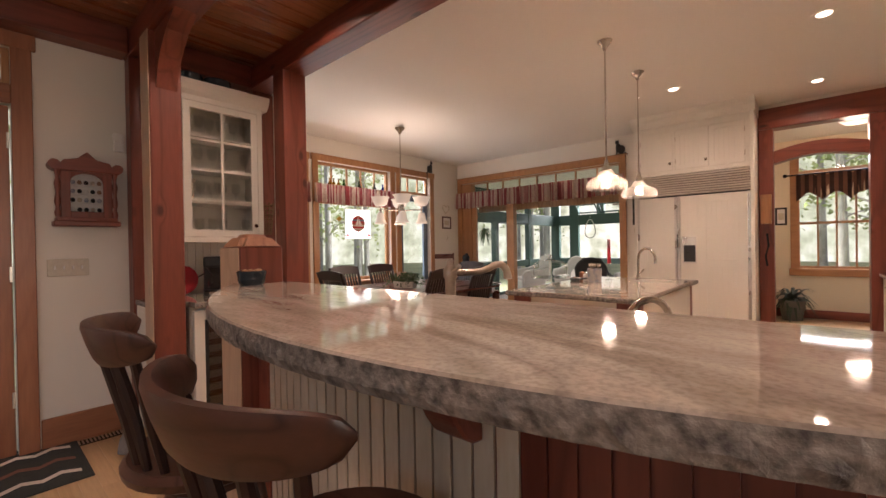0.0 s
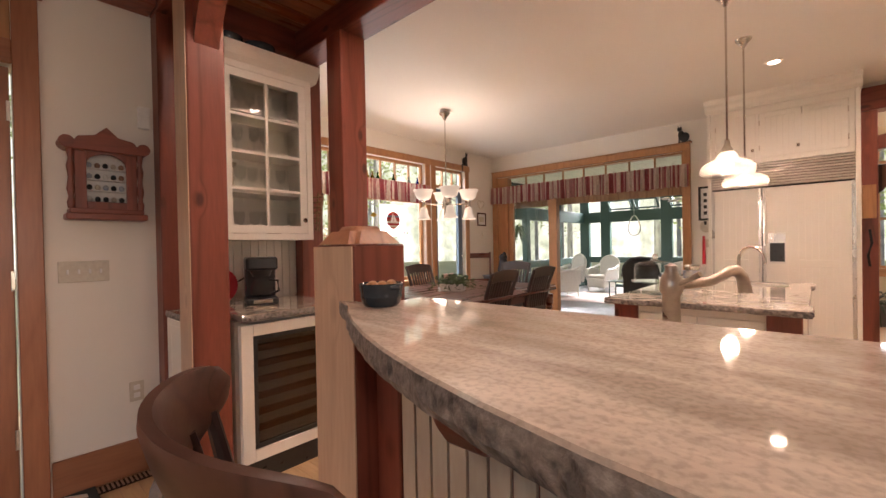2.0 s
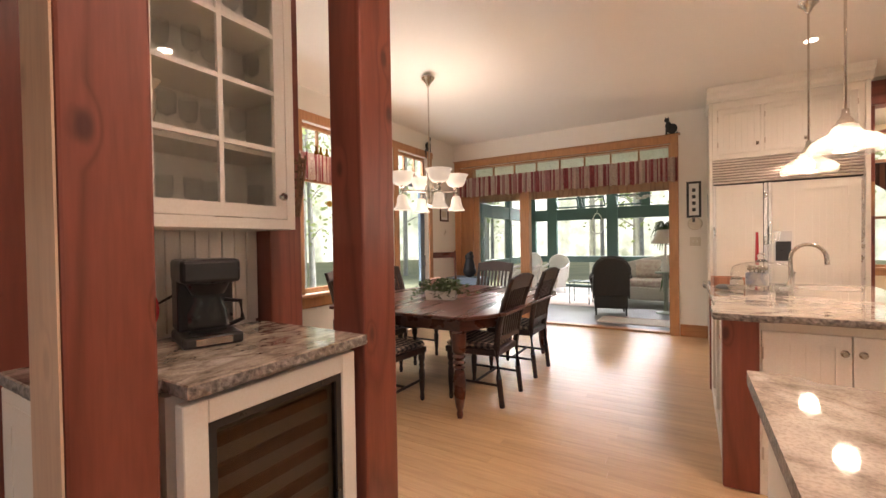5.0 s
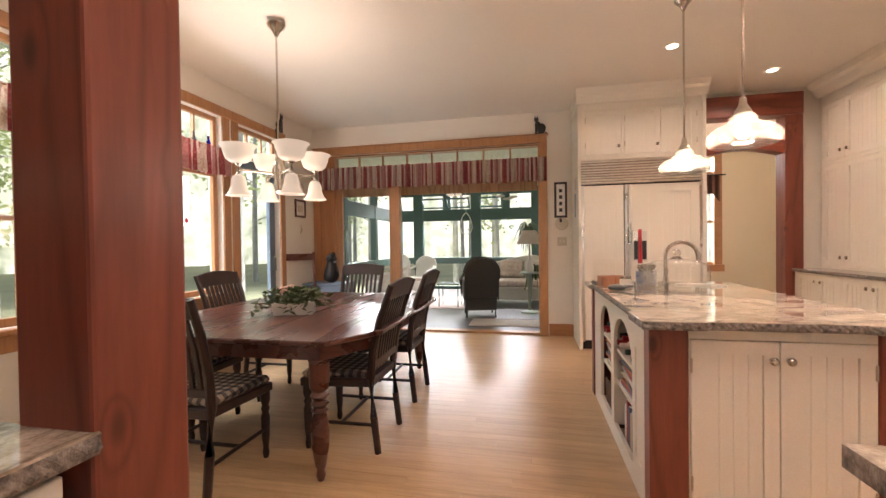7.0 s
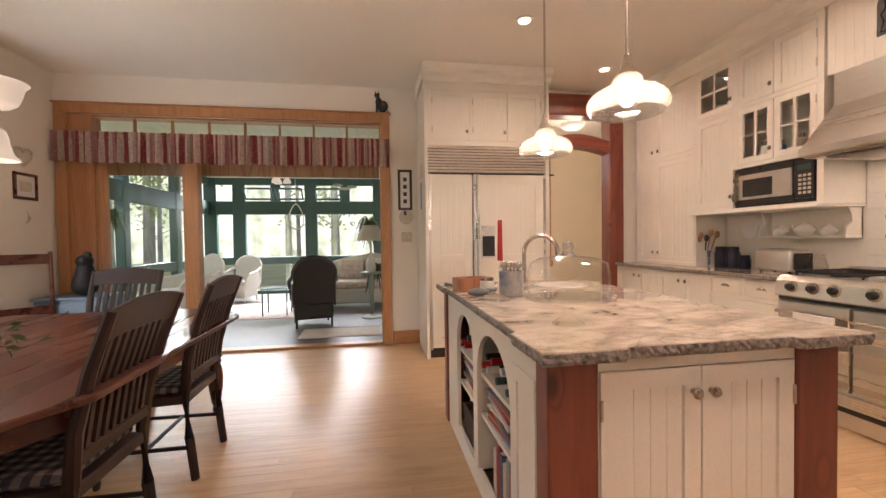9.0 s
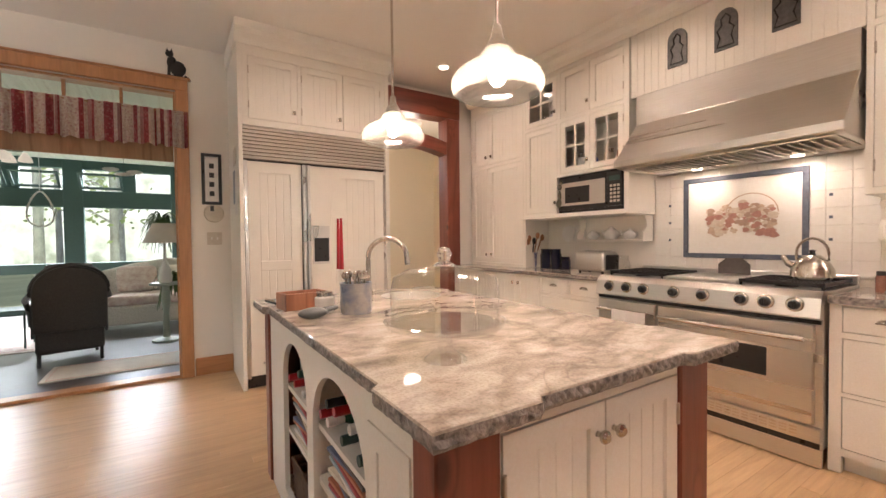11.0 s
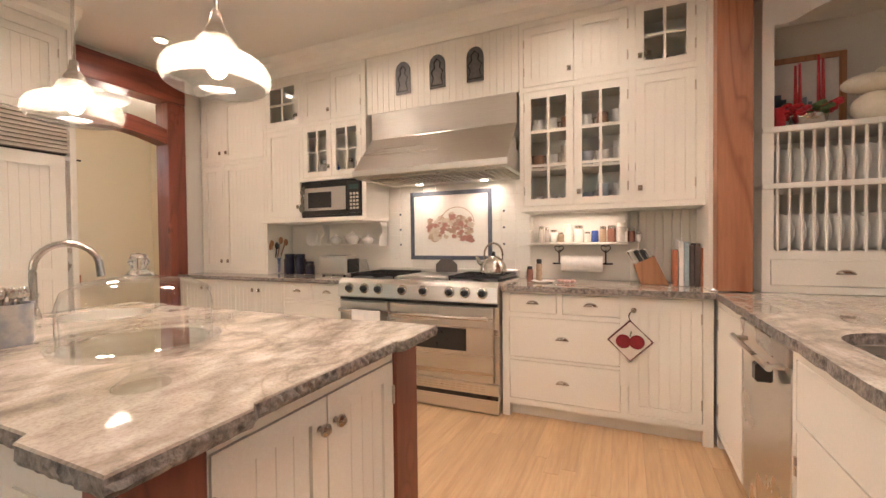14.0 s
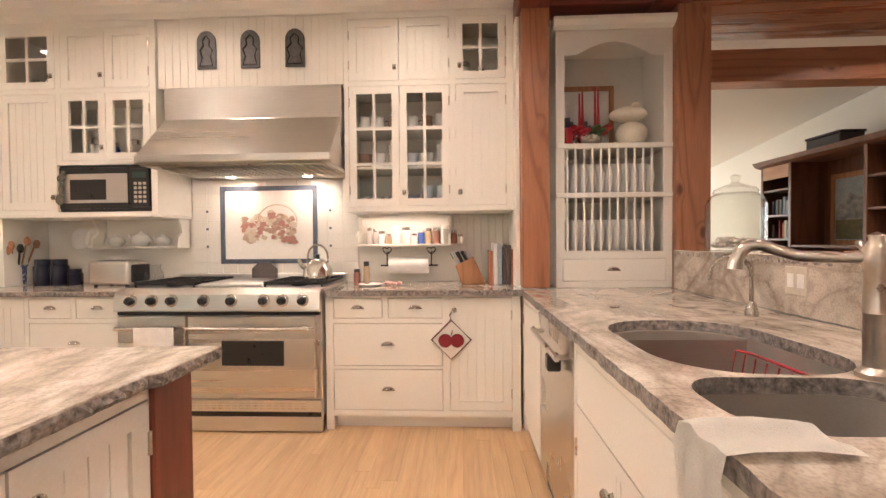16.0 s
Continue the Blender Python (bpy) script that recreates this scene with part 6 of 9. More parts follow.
for i in range(4):
    a = radians(50.6 + 90 * i)
    ex, ey = 0.285 * math.cos(a), 0.285 * math.sin(a)
    arm = part("arm", tube([(0.03 * math.cos(a), 0.03 * math.sin(a), 0.215), (ex * 0.5, ey * 0.5, 0.222), (ex * 0.9, ey * 0.9, 0.225), (ex, ey, 0.225)], 0.009), NICKEL, cd, smooth=True)
    part("socket", lathe([(0, 0.165), (0.020, 0.165), (0.024, 0.185), (0.013, 0.20), (0.018, 0.225), (0.013, 0.25), (0.026, 0.265), (0.022, 0.285), (0, 0.285)], (ex, ey, 0), 14), NICKEL, arm, smooth=True)
    part("upper_shade", lathe([(r, 0.272 + z) for r, z in bowl_] + [(r - 0.005, 0.274 + z) for r, z in reversed(bowl_)], (ex, ey, 0), 28), OPAL, cd, "lit opal glass bowl shade", smooth=True)
    part("lower_shade", lathe([(r, 0.185 + z) for r, z in bell] + [(r - 0.005, 0.183 + z) for r, z in reversed(bell)], (ex, ey, 0), 28), OPAL, cd, "lit opal glass bell shade", smooth=True)
lamp("chandelier_light", "POINT", Matrix.Translation((-4.262, 4.118, 1.52)), 17, WARM, 0.25)
lamp("chandelier_uplight", "AREA", look((-4.262, 4.118, 1.99), (-4.262, 4.119, 3.0)), 6, WARM, 0.62)


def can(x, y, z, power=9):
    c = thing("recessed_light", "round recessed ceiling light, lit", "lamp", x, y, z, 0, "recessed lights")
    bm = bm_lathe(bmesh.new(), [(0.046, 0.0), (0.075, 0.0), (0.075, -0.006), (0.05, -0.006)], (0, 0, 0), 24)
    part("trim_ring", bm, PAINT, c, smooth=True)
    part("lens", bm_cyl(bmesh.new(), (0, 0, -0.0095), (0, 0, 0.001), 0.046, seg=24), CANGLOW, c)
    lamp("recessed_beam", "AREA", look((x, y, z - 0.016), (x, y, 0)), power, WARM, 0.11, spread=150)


for x, y in ((-1.115, 5.29), (0.07, 6.10), (0.085, 4.39), (0.085, 2.75), (-1.115, 2.45)):
    can(x, y, CEIL_Z - 0.001, 13 if y < 2.5 else 6.5)
can(-2.43, 1.45, 2.884, 9)
# three unseen recessed lights, added to brighten beams, sink side and living room
can(0.45, -1.0, 2.884, 15)
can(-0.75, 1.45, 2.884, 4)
can(-2.4, -0.9, 2.884, 9)

# ---- range wall details ----
tw = tagged(thing("tile_backsplash", "white glazed tile backsplash behind the range", "tiles", 1.186, 3.18, 0.96), kind="structure")
tile = None
for i in range(11):
    for j in range(7):
        if tile is None:
            tile = part("tile", box(-0.008, 0, 0.0015, 0.1205, 0.0015, 0.1085, 0.0015), TILE, tw)
            ob = tile
        else:
            ob = new("tile", tile.data)
            ob.parent = tw
        ob.location = (0, i * 0.122, j * 0.11)
part("grout", box(-0.003, 0.003, 0, 1.342, 0, 0.77), PLASTER, tw)
SLATEBLUE = mat("slate_blue_tile", (0.13, 0.15, 0.19), (0.07, 0.08, 0.11), 0.3, scale=25, fine=70, contrast=0.3)
for y in (3.40, 4.40):
    for z in (1.20, 1.34, 1.48):
        part("accent", box(-0.011, -0.008, y - 3.18 - 0.009, y - 3.18 + 0.009, z - 0.96 - 0.009, z - 0.96 + 0.009), SLATEBLUE, tw)
mu = thing("tile_mural", "tile mural with slate blue border and fruit basket", "mural", 1.177, 3.896, 1.37)
part("field", box(-0.004, 0, -0.355, 0.355, -0.27, 0.27), TILE, mu)
bm = bmesh.new()
for a in ((-0.392, -0.357, -0.308, 0.308), (0.357, 0.392, -0.308, 0.308), (-0.357, 0.357, -0.308, -0.272), (-0.357, 0.357, 0.272, 0.308)):
    bm_box(bm, -0.012, 0, *a, 0.002)
part("border", bm, SLATEBLUE, mu)
rnd = random.Random(5)
SEPIA = [mat("sepia_%d" % i, c, None, 0.4, scale=30) for i, c in enumerate(((0.56, 0.42, 0.30), (0.62, 0.50, 0.38), (0.44, 0.30, 0.22), (0.66, 0.57, 0.46), (0.46, 0.23, 0.18)))]
for k in range(5):
    bm = bmesh.new()
    for i in range(34):
        y, z, r = rnd.uniform(-0.21, 0.21), rnd.uniform(-0.15, 0.05), rnd.uniform(0.010, 0.032)
        z += 0.05 * (1 - abs(y) / 0.22)
        x0 = -0.0052 - 0.0004 * k - 0.00001 * i
        vs = [bm.verts.new((x0, y + r * (1 + 0.3 * math.sin(3 * q + i)) * math.cos(q), z + 0.8 * r * math.sin(q))) for q in [2 * math.pi * n / 9 for n in range(9)]]
        bm.faces.new(vs)
    part("painted_fruit", bm, SEPIA[k], mu)
part("painted_handle", tube([(-0.0055, 0.02 + 0.16 * math.cos(math.pi * i / 12) - 0.09, 0.02 + 0.14 * math.sin(math.pi * i / 12)) for i in range(13)], 0.004, 6), SEPIA[0], mu)

# narrow shelves under the wall cabinets, with added fill lamps
for y0, y1, nm in ((2.445, 3.165, "spice_shelf"), (4.55, 5.25, "china_shelf")):
    s = thing(nm, "cream narrow wall shelf with scalloped brackets", "shelf", 1.185, (y0 + y1) / 2, 1.19)
    h = (y1 - y0) / 2
    part("board", box(-0.15, 0, -h, h, 0, 0.018, 0.003), PAINT, s)
    part("back", box(-0.012, 0, -h, h, 0.019, 0.225), PAINT, s)
    for y in (-h, h - 0.018):
        part("bracket", prism([(-0.15, 0.019), (-0.14, 0.08), (-0.09, 0.12), (-0.10, 0.18), (-0.13, 0.225), (0, 0.225), (0, 0.019)], y, y + 0.018, "y"), PAINT, s)
# made-up lamps and housings, added to brighten the splash below
for y in (2.8, 4.9):
    lamp("undercabinet_light", "AREA", look((1.0, y, 1.425), (1.02, y, 0.9)), 1.2, WARM, 0.5, 0.06)
    u = thing("undercabinet_lamp", "slim housing of an added under-cabinet fill lamp", "lamp", 1.0, y, 1.428)
    part("housing", box(-0.03, 0.03, -0.26, 0.26, 0.001, 0.010), PAINT, u)
# beadboard behind the knife block
bm = bmesh.new()
for i in range(8):
    y = 1.985 + i * 0.0555
    bm_box(bm, 1.172, 1.186, y + 0.002, y + 0.0535, 0.916, 1.437, 0.003)
tagged(part("counter_panel", bm, PAINT), "cream beadboard splash behind the counter", "panel", "", "structure")

JARS = [mat("jar_%d" % i, c, None, 0.25, scale=15) for i, c in enumerate(((0.55, 0.50, 0.45), (0.75, 0.72, 0.66), (0.07, 0.12, 0.40), (0.30, 0.14, 0.10), (0.45, 0.33, 0.22), (0.80, 0.77, 0.70)))]


def small_jar(x, y, z, r, h, m, lid=None, name="spice_jar", label="small glass spice jar with lid on the shelf", cat="jar", group="spice jars"):
    j = thing(name, label, cat, x, y, z, 0, group)
    part("body", lathe([(0, 0), (r * 0.94, 0), (r, 0.006), (r, h * 0.72), (r * 0.8, h * 0.8), (0, h * 0.8)], seg=14), m, j, smooth=True)
    part("lid", lathe([(0, h * 0.8), (r * 0.86, h * 0.8), (r * 0.86, h * 0.98), (r * 0.75, h), (0, h)], seg=14), lid or NICKEL, j, smooth=True)


rnd = random.Random(11)
y = 3.10
for r, h, m, l in ((0.022, 0.13, 0, 0), (0.018, 0.12, 0, 0), (0.03, 0.10, 1, 0), (0.022, 0.08, 4, 0), (0.033, 0.14, 5, 1), (0.038, 0.13, 1, 0), (0.022, 0.08, 5, 0), (0.026, 0.11, 2, 1), (0.026, 0.12, 4, 0), (0.03, 0.125, 3, 0), (0.036, 0.14, 0, 1), (0.026, 0.10, 3, 0), (0.02, 0.07, 1, 0)):
    y -= r + 0.004
    small_jar(1.10 + rnd.uniform(-0.02, 0.02), y, 1.209, r, h, JARS[m], PAINT if l else NICKEL)
    y -= r
# china on the left shelf
for y, r in ((5.10, 0.055), (4.90, 0.07), (4.72, 0.055)):
    d = thing("teapot", "white china teapot with gilt flowers on the shelf", "teapot", 1.11, y, 1.209, 0, "china on the shelf")
    part("body", lathe([(0, 0), (r * 0.6, 0), (r * 0.95, r * 0.4), (r, r * 0.75), (r * 0.8, r * 1.15), (r * 0.45, r * 1.35), (r * 0.5, r * 1.4), (r * 0.2, r * 1.55), (r * 0.12, r * 1.7), (0, r * 1.75)], seg=20), WHITEGLAZE, d, smooth=True)
    part("spout", tube([(0, r * 0.8, r * 0.6), (0, r * 1.25, r * 0.8), (0, r * 1.5, r * 1.25)], [r * 0.22, r * 0.15, r * 0.1], 8), WHITEGLAZE, d, smooth=True)
    part("handle", tube([(0, -r * 0.85, r * 1.1), (0, -r * 1.35, r * 1.1), (0, -r * 1.4, r * 0.6), (0, -r * 0.9, r * 0.4)], r * 0.1, 8), WHITEGLAZE, d, smooth=True)
# plates standing at the splash
for y in (5.30, 5.42):
    d = thing("small_plate", "white china plate leaning at the splash", "plate", 1.16, y, 0.985, 0, "china on the shelf")
    part("dish", lathe([(0, 0), (0.05, 0), (0.085, 0.012), (0.087, 0.016), (0.05, 0.006), (0, 0.006)], (0, 0, 0), 20), WHITEGLAZE, d, smooth=True)
    d.matrix_world = pose(1.155, y, 1.27, 0, -80, 0)
# microwave
mw = thing("microwave", "black and steel built-in microwave oven", "microwave", 0.815, 4.925, 1.462)
part("case", box(0.012, 0.34, -0.345, 0.345, 0.001, 0.335), BLACK, mw)
part("door", box(-0.006, 0.012, -0.185, 0.338, 0.02, 0.318, 0.004), BLACK, mw)
part("door_face", box(-0.012, -0.005, -0.175, 0.325, 0.062, 0.272, 0.003), STEEL, mw)
part("window", box(-0.015, -0.011, -0.02, 0.25, 0.085, 0.23, 0.002), BLACK, mw)
part("control_panel", box(-0.010, 0.012, -0.335, -0.19, 0.03, 0.305, 0.003), BLACK, mw)
for i in range(5):
    for j in range(3):
        part("button", box(-0.0125, -0.0095, -0.235 - j * 0.034 - 0.012, -0.235 - j * 0.034 + 0.012, 0.06 + i * 0.032, 0.08 + i * 0.032, 0.001), IVORY, mw)
part("display", box(-0.0125, -0.0095, -0.315, -0.215, 0.24, 0.28), GREENPAINT, mw)
mg = thing("door_ornament", "small plush ornament hung on the microwave door", "ornament", 0.795, 5.235, 1.50)
bm = bmesh.new()
bm_ball(bm, (0, 0, 0.20), 0.028, (0.5, 1, 1), 10)
bm_ball(bm, (0, -0.02, 0.24), 0.02, (0.5, 1, 1), 10)
bm_ball(bm, (0, 0.01, 0.05), 0.032, (0.5, 1, 1.3), 10)
bm_ball(bm, (0, 0.0, 0.12), 0.02, (0.5, 1, 2.6), 10)
part("figure", bm, mat("plush", (0.20, 0.16, 0.12), (0.08, 0.10, 0.07), 0.9, scale=40), mg, smooth=True)

# utensil crock, canisters, toaster
STRIPE = striped("crock_stripes", (0.78, 0.75, 0.70), (0.10, 0.12, 0.25), (0.78, 0.75, 0.70), "y", 22, 0.3)
cr = thing("utensil_crock", "white striped crock full of wooden spoons", "crock", 0.98, 5.80, 0.915)
part("pot", lathe([(0, 0), (0.068, 0), (0.072, 0.01), (0.074, 0.145), (0.080, 0.16), (0.072, 0.16), (0.066, 0.02), (0, 0.02)], seg=22), STRIPE, cr, smooth=True)
rnd = random.Random(2)
for i in range(9):
    a, l = rnd.uniform(0, 6.28), rnd.uniform(0.24, 0.32)
    dx, dy = 0.11 * math.cos(a), 0.11 * math.sin(a)
    bm = tube([(dx * 0.2, dy * 0.2, 0.02), (dx, dy, l)], [0.006, 0.007], 6)
    bm_ball(bm, (dx * 1.12, dy * 1.12, l + 0.02), 0.028, (0.5, 1, 1.3), 10)
    part("spoon", bm, BLOCKWOOD if i % 3 else BLACK, cr, smooth=True)
DARKBLUE = mat("dark_canister", (0.012, 0.014, 0.03), None, 0.22, scale=8)
for y, r, h in ((5.60, 0.06, 0.20), (5.47, 0.06, 0.20), (5.345, 0.05, 0.125)):
    small_jar(1.0, y, 0.915, r, h, DARKBLUE, DARKBLUE, "canister", "dark blue kitchen canister on the worktop", "canister", "canisters")
to = thing("toaster", "chrome toaster on the worktop", "toaster", 0.95, 4.95, 0.915)
part("body", box(-0.10, 0.10, -0.16, 0.16, 0.012, 0.19, 0.03, 3), STEEL, to, smooth=True)
for x in (-0.035, 0.035):
    part("slot", box(x - 0.013, x + 0.013, -0.12, 0.12, 0.186, 0.1915), BLACK, to)
part("end_cap", box(-0.085, 0.085, -0.178, -0.16, 0.03, 0.16, 0.006), BLACK, to)
for x, y in ((-0.07, -0.12), (0.07, -0.12), (-0.07, 0.12), (0.07, 0.12)):
    part("foot", bm_cyl(bmesh.new(), (x, y, 0), (x, y, 0.014), 0.012, seg=8), BLACK, to)
jg = thing("glass_jug", "clear glass jug beside the toaster", "jug", 0.98, 4.70, 0.915)
part("body", lathe([(0, 0), (0.05, 0), (0.066, 0.04), (0.06, 0.09), (0.042, 0.13), (0.05, 0.155), (0.047, 0.155), (0.039, 0.13), (0.056, 0.09), (0.062, 0.04), (0.046, 0.005), (0, 0.005)], seg=20), CABGLASS, jg, smooth=True)
# kettle, plaque, bottles, paper towel, knife block, books
kt = thing("kettle", "polished steel kettle on the range", "kettle", 0.93, 3.42, 0.969)
part("body", lathe([(0, 0), (0.098, 0), (0.108, 0.012), (0.10, 0.06), (0.075, 0.105), (0.045, 0.135), (0.035, 0.14), (0, 0.142)], seg=26), NICKEL, kt, smooth=True)
part("lid_knob", lathe([(0, 0.14), (0.02, 0.142), (0.012, 0.155), (0.018, 0.168), (0, 0.175)], seg=14), BLACK, kt, smooth=True)
part("spout", tube([(0, 0.07, 0.06), (0, 0.12, 0.09), (0, 0.145, 0.135)], [0.024, 0.018, 0.013], 10), NICKEL, kt, smooth=True)
part("handle", tube([(0, 0.075, 0.11)] + [(0, 0.075 * math.cos(math.pi * i / 10), 0.15 + 0.09 * math.sin(math.pi * i / 10)) for i in range(11)] + [(0, -0.075, 0.11)], 0.008, 8), NICKEL, kt, smooth=True)
pq = thing("slate_plaque", "small dark slate plaque leaning behind the griddle", "plaque", 1.10, 3.90, 0.955)
part("slab", prism([(-0.10, 0.0), (0.10, 0.0), (0.10, 0.07), (0.05, 0.115), (-0.05, 0.115), (-0.10, 0.07)], -0.006, 0.006, "x"), mat("slate", (0.10, 0.085, 0.075), None, 0.6, scale=12, bump=0.4), pq)
for y, h, m in ((3.13, 0.115, 3), (3.06, 0.17, 4)):
    small_jar(0.93, y, 0.915, 0.024, h, JARS[m], BLACK, "sauce_bottle", "sauce bottle with black cap beside the range", "bottle", "bottles by the range")
sr = thing("spoon_rest", "cream spoon rest with shells on the worktop", "dish", 0.86, 3.02, 0.915)
part("dish", lathe([(0, 0), (0.06, 0), (0.085, 0.012), (0.082, 0.015), (0.055, 0.005), (0, 0.005)], seg=18), WHITEGLAZE, sr, smooth=True)
bm = bmesh.new()
for i in range(4):
    bm_ball(bm, (0.03 * math.cos(i * 1.6), -0.10 - 0.03 * i, 0.016), 0.018, (1, 1.3, 0.8), 8)
tagged(part("seashells", bm, PINK, None, smooth=True), "small pink sea shells on the worktop", "shells").location = (0.86, 3.0, 0.915)
pt = thing("paper_towel_holder", "iron heart paper towel holder with a white roll", "paper towel", 1.09, 2.765, 1.045)
part("roll", bm_lathe(bmesh.new(), [(0.018, -0.15), (0.062, -0.15), (0.062, 0.15), (0.018, 0.15)], (0, 0, 0), 24, "y"), PAPER, pt, smooth=True)
bm = tube([(0, -0.22, 0.0), (0, 0.22, 0.0)], 0.006, 8)
for s in (-1, 1):
    bm_tube(bm, [(0, s * 0.17, 0), (0, s * 0.17, 0.10)], 0.005, 6)
    pts = [(0, s * 0.17 + 0.034 * (math.sin(u) ** 3), 0.115 + 0.002 * (13 * math.cos(u) - 5 * math.cos(2 * u) - 2 * math.cos(3 * u))) for u in [2 * math.pi * i / 20 for i in range(20)]]
    bm_tube(bm, pts, 0.004, 6, True)
    bm_tube(bm, [(0, s * 0.17, 0.10), (0.085, s * 0.17, 0.10)], 0.005, 6)
part("bracket", bm, IRON, pt, smooth=True)
kb = thing("knife_block", "wooden knife block with dark-handled knives", "knife block", 0.98, 2.29, 0.915)
part("block", prism([(0.074, 0.0), (-0.10, 0.0), (-0.01, 0.20), (0.12, 0.135)], -0.062, 0.062, "x", 0.004), BLOCKWOOD, kb)
for i in range(3):
    for j in range(4):
        bm = box(-0.008, 0.008, -0.013, 0.013, -0.01, 0.095 - 0.012 * j, 0.004)
        bmesh.ops.transform(bm, matrix=pose(-0.04 + i * 0.04, 0.10 - j * 0.030, 0.147 + j * 0.015, -27 - 3 * i, 0, 0), verts=bm.verts[:])
        part("knife_handle", bm, BLACK if (i + j) % 3 else STEEL, kb)
BOOKC = [mat("book_%d" % i, c, None, 0.6, scale=10) for i, c in enumerate(((0.75, 0.72, 0.68), (0.10, 0.07, 0.06), (0.45, 0.16, 0.08), (0.30, 0.36, 0.40), (0.62, 0.55, 0.42), (0.12, 0.14, 0.22), (0.35, 0.05, 0.06)))]


def book(x, y, z, w, d, h, c, rz=0, ry=0, label="upright book with paper pages", group="books"):
    b = thing("book", label, "book", x, y, z, rz, group)
    part("cover", box(-w / 2, w / 2, -d / 2, d / 2, 0, h, 0.002), BOOKC[c % 7], b)
    part("pages", box(-w / 2 + 0.003, w / 2 - 0.003, -d / 2 - 0.001, d / 2 - 0.004, 0.003, h + 0.0008), PAPER, b)
    if ry:
        b.matrix_world = pose(x, y, z, 0, ry, rz)
    return b


for i, (w, h, c) in enumerate(((0.022, 0.24, 2), (0.028, 0.30, 0), (0.03, 0.29, 3), (0.022, 0.27, 1), (0.03, 0.28, 1), (0.02, 0.25, 2))):
    book(0.98, 2.155 - i * 0.031, 0.916, w, 0.20, h, c, 90, 0, "cookbook standing against the timber post", "cookbooks")
ct = mat("pewter", (0.13, 0.125, 0.12), (0.08, 0.078, 0.075), 0.45, 0.4, scale=30, bump=0.5)
for k, y in enumerate((4.155, 3.84, 3.52)):
    o = thing("cookie_mould", "grey pewter arched cookie mould on the panel", "ornament", 0.818, y, 2.59, 0, "cookie moulds")
    n = 10
    prof = [(-0.068, -0.13), (0.068, -0.13), (0.068, 0.06)] + [(0.068 * math.cos(math.pi * i / n), 0.06 + 0.075 * math.sin(math.pi * i / n)) for i in range(1, n)] + [(-0.068, 0.06)]
    part("plate", prism(prof, -0.008, 0.003, "x"), ct, o)
    sh = [(0.0, 0.10, 0.02), (-0.025, 0.07, 0.02), (-0.02, 0.03, 0.02), (-0.045, 0.0, 0), (-0.03, -0.05, 0), (-0.045, -0.11, 0), (0.045, -0.11, 0), (0.03, -0.05, 0), (0.045, 0.0, 0), (0.02, 0.03, 0), (0.025, 0.07, 0)]
    part("outline", tube([(-0.010, a * (1 + 0.12 * k), b) for a, b, _ in sh], 0.005, 6, True), IRON, o)
CHERRYRED = mat("dark_red_felt", (0.24, 0.012, 0.022), (0.17, 0.01, 0.016), 0.8, scale=30, bump=0.5, fine=200)
ph = thing("pot_holder", "quilted pot holder with two red cherries on the door knob", "pot holder", 0.560, 2.435, 0.60)
q = 0.125
part("quilt", prism([(0, -q), (q, 0), (0, q), (-q, 0)], -0.008, 0.002, "x", 0.003), LINEN, ph)
bm = tube([(-0.004, 0, -q), (-0.004, q, 0), (-0.004, 0, q), (-0.004, -q, 0)], 0.007, 6, True)
part("binding", bm, mat("maroon_tape", (0.12, 0.02, 0.03), None, 0.8, scale=20), ph)
for y in (-0.038, 0.038):
    part("cherry", bm_lathe(bmesh.new(), [(0, -0.004), (0.03, -0.003), (0.044, 0.0)], (-0.010, y, -0.005), 18, "x"), CHERRYRED, ph)
part("stem", tube([(-0.011, 0, 0.03), (-0.011, -0.008, 0.06)], 0.004, 6), LEAF, ph)
part("loop", tube([(-0.006, 0, q), (-0.010, 0.008, q + 0.03), (-0.010, -0.004, q + 0.055)], 0.004, 6), IRON, ph)
tl_ = thing("dish_towel", "white dish towel hung on the oven handle", "towel", 0.438, 4.30, 0.69)
part("cloth", box(-0.004, 0.004, -0.13, 0.13, -0.22, 0.012, 0.003), PAPER, tl_)
part("motif", prism([(-0.04, -0.20), (0.04, -0.20), (0.03, -0.14), (0.0, -0.10), (-0.035, -0.13)], -0.0055, -0.0042, "x"), SEPIA[2], tl_)

